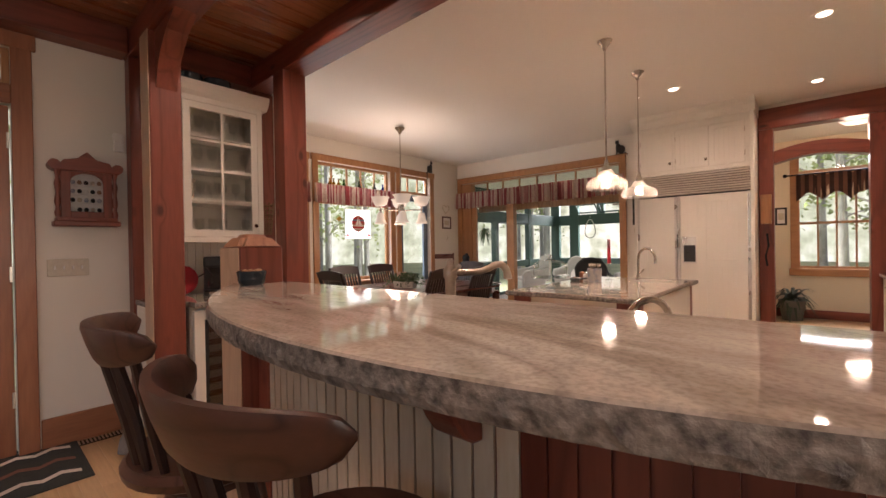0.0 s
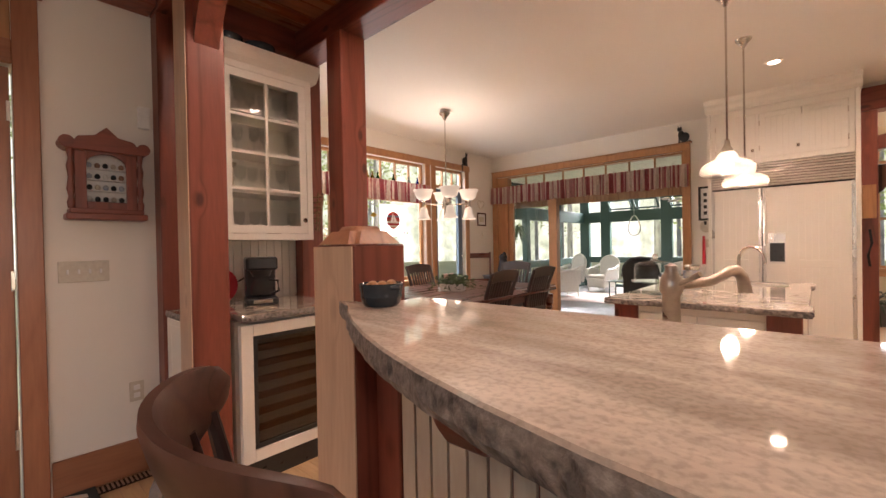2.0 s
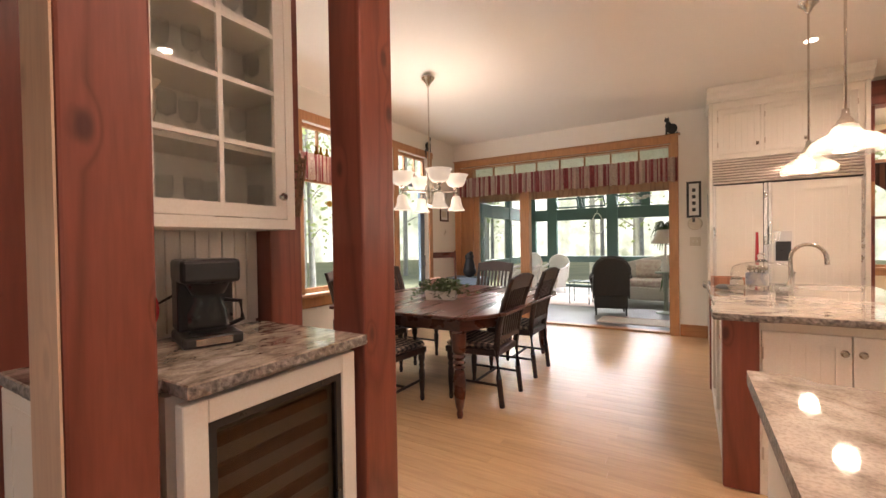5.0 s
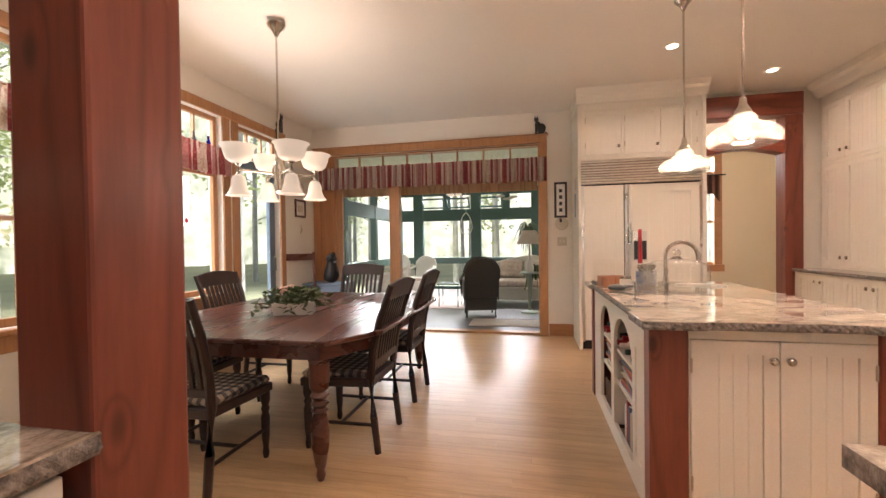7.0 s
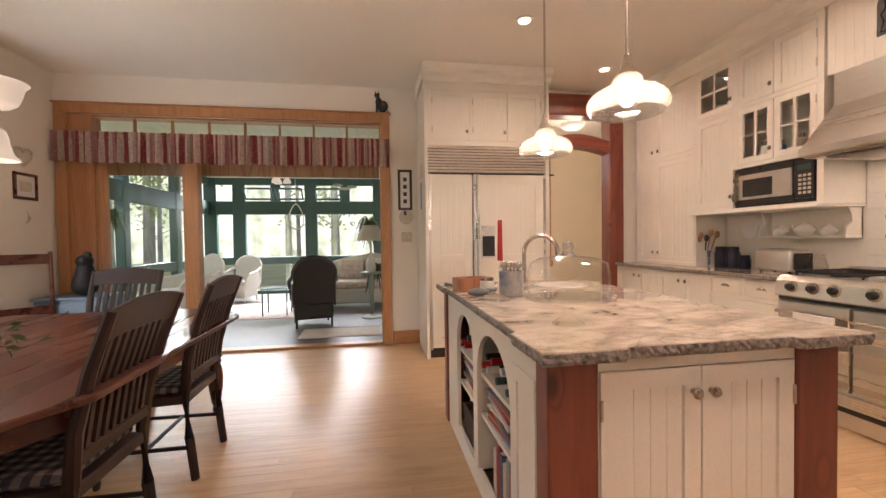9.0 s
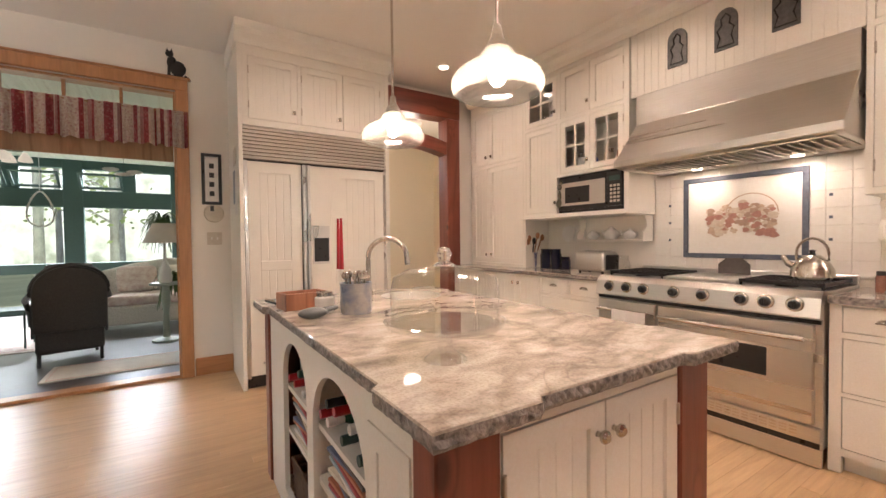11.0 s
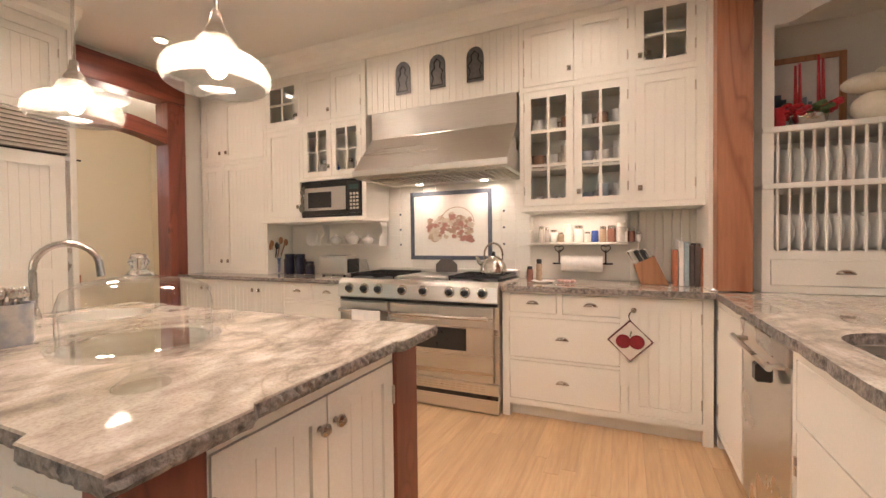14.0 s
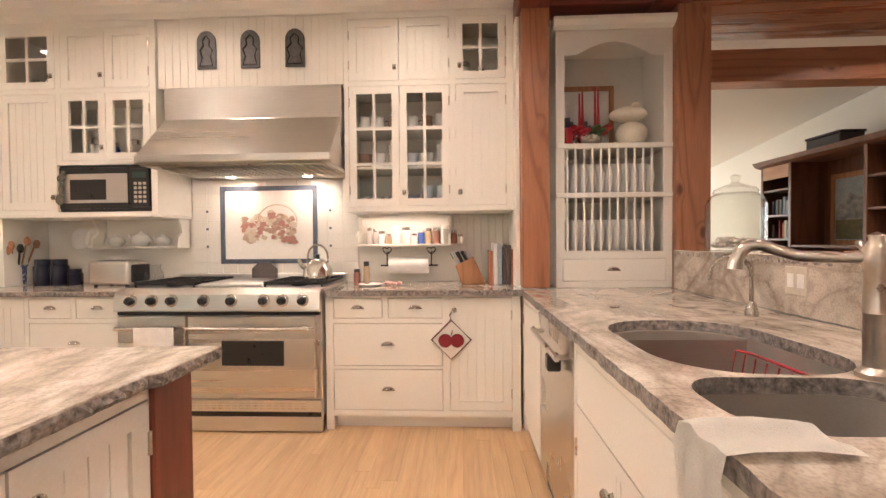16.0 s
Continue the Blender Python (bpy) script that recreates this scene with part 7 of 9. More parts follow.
# dishes behind the glass doors
rnd = random.Random(21)
DISH = [WHITEGLAZE, mat("cream_china", (0.66, 0.58, 0.46), None, 0.2, scale=12), mat("blue_china", (0.25, 0.30, 0.42), (0.6, 0.6, 0.6), 0.2, scale=60), mat("brown_china", (0.30, 0.17, 0.11), None, 0.25, scale=20)]
for z in (1.4615, 1.7605, 2.0405):
    for y in (3.07, 2.97, 2.86, 2.72, 2.61, 2.50):
        m = DISH[rnd.choice((0, 0, 1, 2, 3, 0))]
        kind = rnd.choice(("bowls", "cup", "jug"))
        o = thing({"bowls": "bowl_stack", "cup": "mug", "jug": "jug"}[kind], {"bowls": "stack of china bowls behind cabinet glass", "cup": "china mug behind cabinet glass", "jug": "china jug behind cabinet glass"}[kind], "dishes", 0.98, y, z, 0, "dishes in the cabinet")
        if kind == "bowls":
            for q in range(3):
                part("bowl", lathe([(0, q * 0.03), (0.025, q * 0.03), (0.046, q * 0.03 + 0.03), (0.05, q * 0.03 + 0.05), (0.046, q * 0.03 + 0.05), (0.02, q * 0.03 + 0.012), (0, q * 0.03 + 0.01)], seg=16), m, o, smooth=True)
        else:
            h = 0.10 if kind == "cup" else 0.17
            part("body", lathe([(0, 0), (0.034, 0), (0.044, h * 0.3), (0.036, h * 0.75), (0.042, h), (0.039, h), (0.03, h * 0.5), (0, 0.01)], seg=16), m, o, smooth=True)
            part("handle", tube([(0, 0.036, h * 0.75), (0, 0.062, h * 0.7), (0, 0.06, h * 0.35), (0, 0.04, h * 0.3)], 0.005, 6), m, o, smooth=True)
for y, z in ((2.33, 2.3345), (2.22, 2.3345), (5.60, 2.337), (5.46, 2.337), (5.12, 1.825), (5.0, 1.825), (4.83, 1.825), (4.70, 1.825)):
    small_jar(0.98, y, z, 0.045, rnd.uniform(0.13, 0.22), rnd.choice(JARS + DISH), NICKEL, "storage_jar", "storage jar behind cabinet glass", "jar", "jars in the cabinet")

# ---- sink side ----
tg = thing("hand_towel", "cream towel draped over the sink edge", "towel", -1.415, 1.99, 0.92)
bm = bmesh.new()
prof = [(-0.18, 0.006), (-0.11, 0.012), (-0.03, 0.010), (0.012, 0.004), (0.022, -0.03), (0.020, -0.14), (0.026, -0.28), (0.022, -0.36)]
grid = []
for i in range(13):
    x = -0.062 + 0.124 * i / 12
    grid.append([bm.verts.new((x + 0.01 * math.sin(5 * z), y + 0.006 * math.sin(i * 1.1 + z * 9) * (1 if z < 0 else 0.4), z + (0.004 * math.sin(i * 0.9) if z > 0 else 0.01 * math.sin(i * 0.5)))) for y, z in prof])
for a, b in zip(grid, grid[1:]):
    for i in range(len(prof) - 1):
        bm.faces.new((a[i], a[i + 1], b[i + 1], b[i]))
bmesh.ops.solidify(bm, geom=bm.faces[:], thickness=-0.007)
bmesh.ops.recalc_face_normals(bm, faces=bm.faces[:])
part("cloth", bm, TOWEL, tg, smooth=True)
dr = thing("sink_rack", "red wire rack in the sink bowl", "rack", -0.78, 1.60, 0.70)
bm = tube([(p[0] * 0.80, p[1] * 0.75, 0.135) for p in rounded(0, 0, 0.34, 0.29, 0.18)], 0.005, 6, True)
for i in range(9):
    x = -0.20 + i * 0.05
    bm_tube(bm, [(x, -0.19, 0.135), (x, -0.17, 0.015), (x, 0.17, 0.015), (x, 0.19, 0.135)], 0.0028, 6)
part("wires", bm, mat("red_vinyl", (0.42, 0.03, 0.04), None, 0.35, scale=10), dr, smooth=True)
jr = thing("glass_cookie_jar", "large ribbed glass jar with lid on the bar", "jar", 0.28, 0.86, BAR_Z)
jr.scale = (1.32, 1.32, 1.26)
part("body", lathe([(0, 0), (0.10, 0), (0.108, 0.012), (0.108, 0.20), (0.095, 0.235), (0.075, 0.25), (0.072, 0.25), (0.092, 0.232), (0.104, 0.20), (0.104, 0.014), (0, 0.008)], seg=28), JARGLASS, jr, smooth=True).visible_shadow = False
part("lid", lathe([(0, 0.252), (0.082, 0.252), (0.075, 0.27), (0.03, 0.29), (0.012, 0.30), (0.02, 0.325), (0.0, 0.335)], seg=24), JARGLASS, jr, smooth=True).visible_shadow = False
bm = bmesh.new()
for i in range(40):
    a, r = rnd.uniform(0, 6.28), rnd.uniform(0, 0.085)
    bm_ball(bm, (r * math.cos(a), r * math.sin(a), 0.02 + rnd.uniform(0, 0.035)), 0.018, (1, 1, 0.6), 6)
tagged(part("biscuits", bm, LINEN, jr, "pale dog biscuits"), kind="stuff")
ol = thing("wall_outlet", "beige outlet in the granite splash", "outlet", -0.36, 1.031, 1.00)
part("plate", box(-0.055, 0.055, 0, 0.006, 0, 0.115, 0.002), IVORY, ol)
for x in (-0.025, 0.025):
    part("socket", box(x - 0.016, x + 0.016, 0.006, 0.008, 0.03, 0.085), PAPER, ol)
# niche display of the plate rack
fp = thing("framed_print", "wood-framed winter print leaning in the niche", "picture", 0.98, 1.50, 1.851, 90)
bm = bmesh.new()
for a in ((-0.235, -0.20, 0, 0.48), (0.20, 0.235, 0, 0.48), (-0.20, 0.20, 0, 0.035), (-0.20, 0.20, 0.445, 0.48)):
    bm_box(bm, a[0], a[1], -0.012, 0.012, a[2], a[3], 0.003)
part("frame", bm, BLOCKWOOD, fp)
part("print", box(-0.202, 0.202, 0.0, 0.004, 0.03, 0.45), PAPER, fp)
bm = bmesh.new()
for i in range(8):
    bm_box(bm, -0.10 + 0.025 * i, -0.085 + 0.03 * i, 0.0045, 0.006, 0.14 + 0.02 * (i % 3), 0.17 + 0.03 * (i % 4))
part("drawing", bm, BLUEPAINT, fp)
fa = thing("candle_arrangement", "red candles with red roses in a bowl", "centrepiece", 0.80, 1.50, 1.851)
part("bowl", lathe([(0, 0), (0.06, 0), (0.085, 0.04), (0.09, 0.07), (0.085, 0.07), (0.06, 0.01), (0, 0.01)], seg=20), NICKEL, fa, smooth=True)
for y, h in ((0.035, 0.30), (0.055, 0.29), (-0.05, 0.33), (-0.07, 0.31)):
    part("candle", bm_cyl(bmesh.new(), (0, y, 0.06), (0.01, y, 0.06 + h * 1.08), 0.011, 0.006, 10), RED, fa)
for i in range(14):
    a = i * 2.4
    bm = bmesh.new()
    for k in range(6):
        bm_ball(bm, (0.018 * math.cos(k), 0.018 * math.sin(k), 0.006 * k), 0.02, (1, 1, 0.7), 8)
    bmesh.ops.translate(bm, verts=bm.verts[:], vec=(0.06 * math.cos(a) - 0.03, 0.115 * math.sin(a), 0.075 + 0.02 * (i % 3)))
    part("rose", bm, RED if i % 4 else LEAF, fa, smooth=True)
rc = thing("red_candle_jar", "red pillar candle in a jar", "candle", 0.76, 1.655, 1.851)
part("wax", bm_cyl(bmesh.new(), (0, 0, 0), (0, 0, 0.12), 0.042, seg=20), RED, rc)
sm = bmesh.new()
bm_ball(sm, (0, 0, 0.085), 0.095, (1, 1.1, 0.9), 20)
bm_ball(sm, (0, 0.02, 0.215), 0.082, (1, 1.55, 0.66), 20)
bm_ball(sm, (0, -0.03, 0.275), 0.03, (1, 1, 0.8), 12)
tagged(part("snowman_jar", sm, mat("cream_glaze", (0.78, 0.72, 0.58), None, 0.12, scale=5), None, smooth=True), "cream glazed round ceramic jar in the niche", "ceramic jar").location = (0.79, 1.215, 1.851)

# ---- island things ----
cs = thing("cake_stand", "footed glass cake stand with glass dome", "cake stand", -1.68, 3.43, 0.917)
part("foot", lathe([(0, 0), (0.056, 0), (0.053, 0.006), (0.02, 0.03), (0.016, 0.07), (0.03, 0.088), (0.0, 0.09)], seg=28), CABGLASS, cs, smooth=True)
part("plate", lathe([(0, 0.09), (0.15, 0.09), (0.158, 0.105), (0.152, 0.106), (0.145, 0.098), (0, 0.098)], seg=36), CABGLASS, cs, smooth=True)
part("dome", lathe([(0.138, 0.10), (0.14, 0.18), (0.13, 0.215), (0.10, 0.232), (0.03, 0.242), (0.0, 0.243)], seg=48), CABGLASS, cs, smooth=True)
part("dome_knob", lathe([(0, 0.24), (0.03, 0.243), (0.014, 0.255), (0.02, 0.272), (0.014, 0.288), (0, 0.292)], seg=18), THICKGLASS, cs, smooth=True)
cr = thing("flatware_crock", "grey stoneware crock full of flatware", "crock", -1.61, 4.24, 0.915)
part("pot", lathe([(0, 0), (0.062, 0), (0.066, 0.01), (0.067, 0.125), (0.07, 0.13), (0.062, 0.13), (0.06, 0.012), (0, 0.012)], seg=24), mat("stoneware", (0.42, 0.40, 0.37), (0.20, 0.24, 0.33), 0.3, scale=14, contrast=0.75), cr, smooth=True)
for i in range(14):
    a = i * 2.4
    dx, dy = 0.045 * math.cos(a), 0.045 * math.sin(a)
    bm = tube([(dx * 0.5, dy * 0.5, 0.02), (dx, dy, 0.155)], [0.003, 0.004], 6)
    bm_ball(bm, (dx * 1.05, dy * 1.05, 0.162), 0.013, (1, 0.4, 1.4), 8)
    part("flatware", bm, NICKEL, cr, smooth=True)
cn = thing("candlesticks", "two red taper candles in glass sticks", "candles", -1.575, 4.52, 0.915)
for y in (0, 0.045):
    part("stick", lathe([(0, 0), (0.03, 0), (0.012, 0.02), (0.016, 0.05), (0.010, 0.08), (0.016, 0.12), (0.011, 0.15), (0.014, 0.17), (0, 0.17)], (0, y, 0), 14), CABGLASS, cn, smooth=True)
    part("taper", bm_cyl(bmesh.new(), (0, y, 0.17), (0, y, 0.42), 0.011, 0.006, 10), RED, cn)
bx = thing("wooden_box", "small open wooden box on the island", "box", -1.765, 4.52, 0.915, 8)
bm = bmesh.new()
for a in ((-0.10, 0.10, -0.065, -0.055), (-0.10, 0.10, 0.055, 0.065), (-0.10, -0.09, -0.055, 0.055), (0.09, 0.10, -0.055, 0.055)):
    bm_box(bm, *a, 0, 0.075, 0.002)
bm_box(bm, -0.09, 0.09, -0.055, 0.055, 0, 0.008)
part("case", bm, TIMBER_ORANGE, bx)
small_jar(-1.72, 4.33, 0.915, 0.042, 0.09, JARS[5], None, "sugar_jar", "small pale patterned jar on the island", "jar", "island jars")
bm = bmesh.new()
bm_ball(bm, (0, 0, 0.022), 0.05, (1.2, 0.7, 0.44), 16)
bm_cyl(bm, (0.05, 0.01, 0.028), (0.11, 0.03, 0.03), 0.012, 0.008, 8)
tagged(part("garlic_press", bm, mat("grey_rubber", (0.11, 0.12, 0.12), None, 0.5, scale=10), None, smooth=True), "grey rounded kitchen tool on the island", "utensil").location = (-1.80, 4.22, 0.915)
nb = thing("note_pad", "black notebook with pen at the island edge", "notebook", -1.82, 4.76, 0.915, 10)
part("cover", box(-0.05, 0.05, -0.07, 0.07, 0, 0.012, 0.003), BLACK, nb)
part("ring", tube([(-0.05, -0.06 + 0.01 * i, 0.012 + 0.006 * (i % 2)) for i in range(13)], 0.003, 6), NICKEL, nb)
ps = thing("prep_sink", "small round steel prep sink in the island", "sink", -1.16, 4.58, 0.915)
part("rim", lathe([(0.15, 0.0), (0.165, 0.0), (0.165, 0.004), (0.15, 0.004)], seg=30), STEEL, ps)
# flat dark disc; the shade of a deep bowl is put into its colour
part("bowl", bm_cyl(bmesh.new(), (0, 0, 0.0005), (0, 0, 0.0015), 0.15, seg=30), IRON, ps)
f = thing("island_faucet", "nickel gooseneck faucet on the island", "faucet", -1.345, 4.74, 0.915, -30)
part("base", lathe([(0, 0), (0.026, 0), (0.026, 0.015), (0.016, 0.05), (0, 0.05)], seg=16), NICKEL, f, smooth=True)
part("spout", tube([(0, 0, 0.04), (0, 0, 0.20)] + [(0.11 - 0.11 * math.cos(math.pi * i / 12), 0, 0.21 + 0.11 * math.sin(math.pi * i / 12)) for i in range(12)] + [(0.222, 0, 0.17)], [0.014] * 13 + [0.015, 0.016], 12), NICKEL, f, smooth=True)
part("lever", tube([(0, 0.02, 0.06), (0, 0.07, 0.10)], [0.006, 0.009], 8), NICKEL, f, smooth=True)
# books, bottles and baskets on the island shelves
for i in range(7):
    book(-1.72, 3.58 + i * 0.045, 0.04, 0.036, 0.22, 0.24 + 0.02 * (i % 3), i + 1, 0, 0, "cookbook on the island shelf", "island books")
for o in scene.objects:
    if o.name.startswith("book") and o.get("group") == "island books":
        o.matrix_world = o.matrix_world @ pose(0, 0, 0, 0, 0, 90)
rnd = random.Random(31)
for y0, zc in ((3.62, 0.615), (3.76, 0.615), (3.90, 0.62), (4.22, 0.615), (4.36, 0.615), (3.69, 0.676), (3.83, 0.678), (4.29, 0.676), (3.98, 0.62), (3.55, 0.615), (4.14, 0.615), (4.46, 0.615), (3.905, 0.680)):
    b = thing("wine_bottle", "wine bottle lying on the island shelf", "bottle", -1.845, y0, zc, 0, "wine bottles")
    part("glass", bm_lathe(bmesh.new(), [(0, 0.28), (0.036, 0.28), (0.038, 0.27), (0.038, 0.10), (0.015, 0.06), (0.014, 0.0), (0, 0.0)], (0, 0, 0), 16, "x"), rnd.choice((mat("bottle_green", (0.012, 0.045, 0.02), None, 0.12, scale=5), mat("bottle_dark", (0.02, 0.012, 0.012), None, 0.12, scale=5))), b, smooth=True)
    part("capsule", bm_lathe(bmesh.new(), [(0, -0.002), (0.016, -0.002), (0.016, 0.055), (0, 0.055)], (0, 0, 0), 12, "x"), rnd.choice((PAPER, RED, IRON, GREENPAINT)), b, smooth=True)
for y0, y1 in ((3.56, 4.0), (4.12, 4.48)):
    for k in range(12):
        b = thing("magazine", "magazine lying in a stack on the island shelf", "magazine", -1.70, (y0 + y1) / 2 + rnd.uniform(-0.02, 0.02), 0.371 + k * 0.014, rnd.uniform(-6, 6), "magazines")
        part("cover", box(-0.13, 0.13, -(y1 - y0) / 2 + 0.05, (y1 - y0) / 2 - 0.05, 0, 0.013, 0.002), BOOKC[(k * 3 + int(y0)) % 7], b)

# wire baskets on the low far shelf
for y in (4.20, 4.39):
    wb = thing("storage_basket", "dark woven basket on the island shelf", "basket", -1.70, y, 0.021, 0, "island baskets")
    for k in range(8):
        q = 0.080 + 0.001 * k
        part("weave", tube([(-q * 1.5, -q, 0.018 + k * 0.028), (q * 1.5, -q, 0.018 + k * 0.028), (q * 1.5, q, 0.018 + k * 0.028), (-q * 1.5, q, 0.018 + k * 0.028)], 0.0135, 6, True), BW_DARK, wb, smooth=True)
    part("base", box(-0.115, 0.115, -0.075, 0.075, 0.0, 0.012), BW_DARK, wb)

# ---- dining room and openings ----


def valance(name, p, q, z0, z1, material, normal, label, waves, seed):
    """Gathered cloth strip from p to q in plan, hung between z0 and z1."""
    rnd = random.Random(seed)
    v = thing(name, label, "valance", p[0], p[1], z0)
    bm = bmesh.new()
    n = waves * 6
    cols = []
    for i in range(n + 1):
        u = i / n
        col = []
        for j, z in enumerate((0, 0.25, 0.5, 0.75, 0.93, 1.0)):
            amp = (0.038, 0.034, 0.028, 0.020, 0.010, 0.014)[j] * (0.7 + 0.3 * math.sin(i * 0.37 + seed))
            off = amp * math.sin(2 * math.pi * waves * u + 0.5 * math.sin(i * 0.21)) + 0.03
            col.append(bm.verts.new(((q[0] - p[0]) * u + normal[0] * (off + 0.012), (q[1] - p[1]) * u + normal[1] * (off + 0.012), z * (z1 - z0) + (0.008 * math.sin(i * 0.8 + seed) + 0.006 * math.sin(i * 0.13) if j == 0 else 0))))
        cols.append(col)
    for a, b in zip(cols, cols[1:]):
        for j in range(5):
            bm.faces.new((a[j], a[j + 1], b[j + 1], b[j]))
    bmesh.ops.solidify(bm, geom=bm.faces[:], thickness=0.002)
    part("cloth", bm, material, v, smooth=True)
    part("rod", bm_cyl(bmesh.new(), (normal[0] * 0.03, normal[1] * 0.03, (z1 - z0) * 0.95), (q[0] - p[0] + normal[0] * 0.03, q[1] - p[1] + normal[1] * 0.03, (z1 - z0) * 0.95), 0.007, seg=8), FIR_X, v)
    return v


valance("window_valance", (-5.53, 6.90), (-2.15, 6.90), 2.06, 2.375, VALANCE_X, (0, -1), "red and cream striped gathered valance over the opening", 46, 1)
valance("window_valance", (-5.52, 3.52), (-5.52, 5.14), 1.98, 2.27, VALANCE_Y, (1, 0), "red and cream striped gathered valance at the window", 19, 2)
valance("window_valance", (-5.52, 2.52), (-5.52, 3.44), 1.98, 2.27, VALANCE_Y, (1, 0), "red and cream striped gathered valance at the narrow window", 11, 3)


def cat(x, y, z, rz, label):
    bm = bmesh.new()
    bm_ball(bm, (0, 0, 0.075), 0.055, (1.15, 0.35, 1.25), 14)
    bm_ball(bm, (0.045, 0, 0.12), 0.042, (0.9, 0.35, 1.4), 12)
    bm_ball(bm, (0.062, 0, 0.195), 0.03, (1.05, 0.45, 0.95), 12)
    for dx in (0.045, 0.077):
        bm_cyl(bm, (dx, 0, 0.212), (dx, 0, 0.245), 0.012, 0.001, 6)
    bm_cyl(bm, (0.07, 0, 0.0), (0.06, 0, 0.12), 0.010, 0.016, 8)
    bm_box(bm, -0.06, 0.08, -0.012, 0.012, 0, 0.012)
    bm_tube(bm, [(-0.05, 0, 0.02), (-0.085, -0.012, 0.0), (-0.095, -0.03, -0.06), (-0.10, -0.03, -0.11), (-0.085, -0.03, -0.135)], [0.011, 0.010, 0.009, 0.008, 0.006], 8)
    ob = tagged(part("cat_figure", bm, BLACK, None, smooth=True), label, "ornament", "cat figures")
    ob.matrix_world = pose(x, y, z, 0, 0, rz)


cat(-2.21, 6.93, 2.69, 180, "black wooden cat sitting on the door trim")
cat(-5.52, 6.05, 2.722, 90, "black wooden cat sitting on the window trim")
for k, (y, m) in enumerate(((3.86, 0), (3.93, 0), (4.02, 0), (4.12, 1), (4.42, 2), (4.74, 3), (4.93, 4))):
    cols = ((0.55, 0.35, 0.03), (0.10, 0.22, 0.03), (0.12, 0.2, 0.12), (0.5, 0.6, 0.7), (0.02, 0.05, 0.45))
    b = thing("coloured_bottle", "small coloured glass bottle on the window rail", "bottle", -5.595, y, 2.205, 0, "bottles on the rail")
    part("glass", lathe([(0, 0), (0.026, 0), (0.028, 0.01), (0.028, 0.10), (0.012, 0.14), (0.012, 0.18), (0.015, 0.185), (0, 0.185)], seg=14), clear("bottle_glass_%d" % k, cols[m]), b, smooth=True)
structure("trim_bottle_rail", box(-5.66, -5.56, 2.72, 5.06, 2.185, 2.203, 0.003), FIR_Y, "fir rail below the transoms")

# stained-glass ornament hung in the window
sg = thing("sun_catcher", "glass panel ornament with a round boat design", "ornament", -5.50, 4.315, 1.66)
FROST = clear("frosted_panel", (0.86, 0.86, 0.84), 0.4)
fn = FROST.node_tree
milk, half = fn.nodes.new("ShaderNodeBsdfTranslucent"), fn.nodes.new("ShaderNodeMixShader")
milk.inputs[0].default_value, half.inputs[0].default_value = (0.9, 0.9, 0.88, 1), 0.75
last = fn.nodes["Material Output"].inputs[0].links[0].from_socket
fn.links.new(last, half.inputs[1])
fn.links.new(milk.outputs[0], half.inputs[2])
fn.links.new(half.outputs[0], fn.nodes["Material Output"].inputs[0])
part("panel", box(-0.003, 0.003, -0.25, 0.25, -0.22, 0.25), FROST, sg).visible_shadow = False
part("border", tube([(0, -0.26, -0.22), (0, 0.26, -0.22), (0, 0.26, 0.26), (0, -0.26, 0.26)], 0.004, 6, True), IVORY, sg)
RUST = mat("rust_glass", (0.38, 0.10, 0.05), None, 0.3, scale=12)
for k in range(9):
    z0, z1 = 0.02 - 0.13 + k * 0.0289, 0.02 - 0.13 + (k + 1) * 0.0289
    lo, hi = (math.sqrt(max(0.0004, 0.131 ** 2 - (z - 0.02) ** 2)) for z in (z0, z1))
    part("stripe", prism([(-lo, z0), (lo, z0), (hi, z1), (-hi, z1)], 0.004, 0.007, "x"), (RUST, IVORY, RED, IVORY, RUST, RED, BLUEPAINT, RED, RUST)[k], sg)
part("sail", prism([(-0.06, -0.01), (-0.005, -0.01), (-0.005, 0.13)], 0.0075, 0.010, "x"), PAPER, sg)
part("sail", prism([(0.005, -0.01), (0.075, -0.01), (0.005, 0.11)], 0.0075, 0.010, "x"), PAPER, sg)
for y in (-0.21, 0.21):
    part("fish", prism([(y - 0.03, -0.17), (y, -0.13), (y + 0.03, -0.17), (y, -0.19)], 0.004, 0.006, "x"), RED, sg)
bl = thing("leaf_ornament", "yellow glass bird hung in the window", "ornament", -5.50, 3.94, 1.74)
part("wing", prism([(-0.05, 0.0), (0.02, 0.05), (0.07, 0.01), (0.02, -0.03)], -0.002, 0.002, "x"), mat("amber", (0.5, 0.30, 0.03), None, 0.3, scale=9), bl)


def picture(name, label, m, w, h, frame_m, f=0.03, inner=None):
    p = thing(name, label, "picture", 0, 0, 0)
    bm = bmesh.new()
    for a in ((-w / 2, -w / 2 + f, 0, h), (w / 2 - f, w / 2, 0, h), (-w / 2 + f, w / 2 - f, 0, f), (-w / 2 + f, w / 2 - f, h - f, h)):
        bm_box(bm, a[0], a[1], -0.018, 0, a[2], a[3], 0.003)
    part("frame", bm, frame_m, p)
    part("mat_board", box(-w / 2 + f, w / 2 - f, -0.008, 0, f, h - f), PAPER, p)
    part("print", box(-w / 4, w / 4, -0.010, -0.0085, h * 0.3, h * 0.68), inner or IVORY, p)
    p.matrix_world = m
    return p


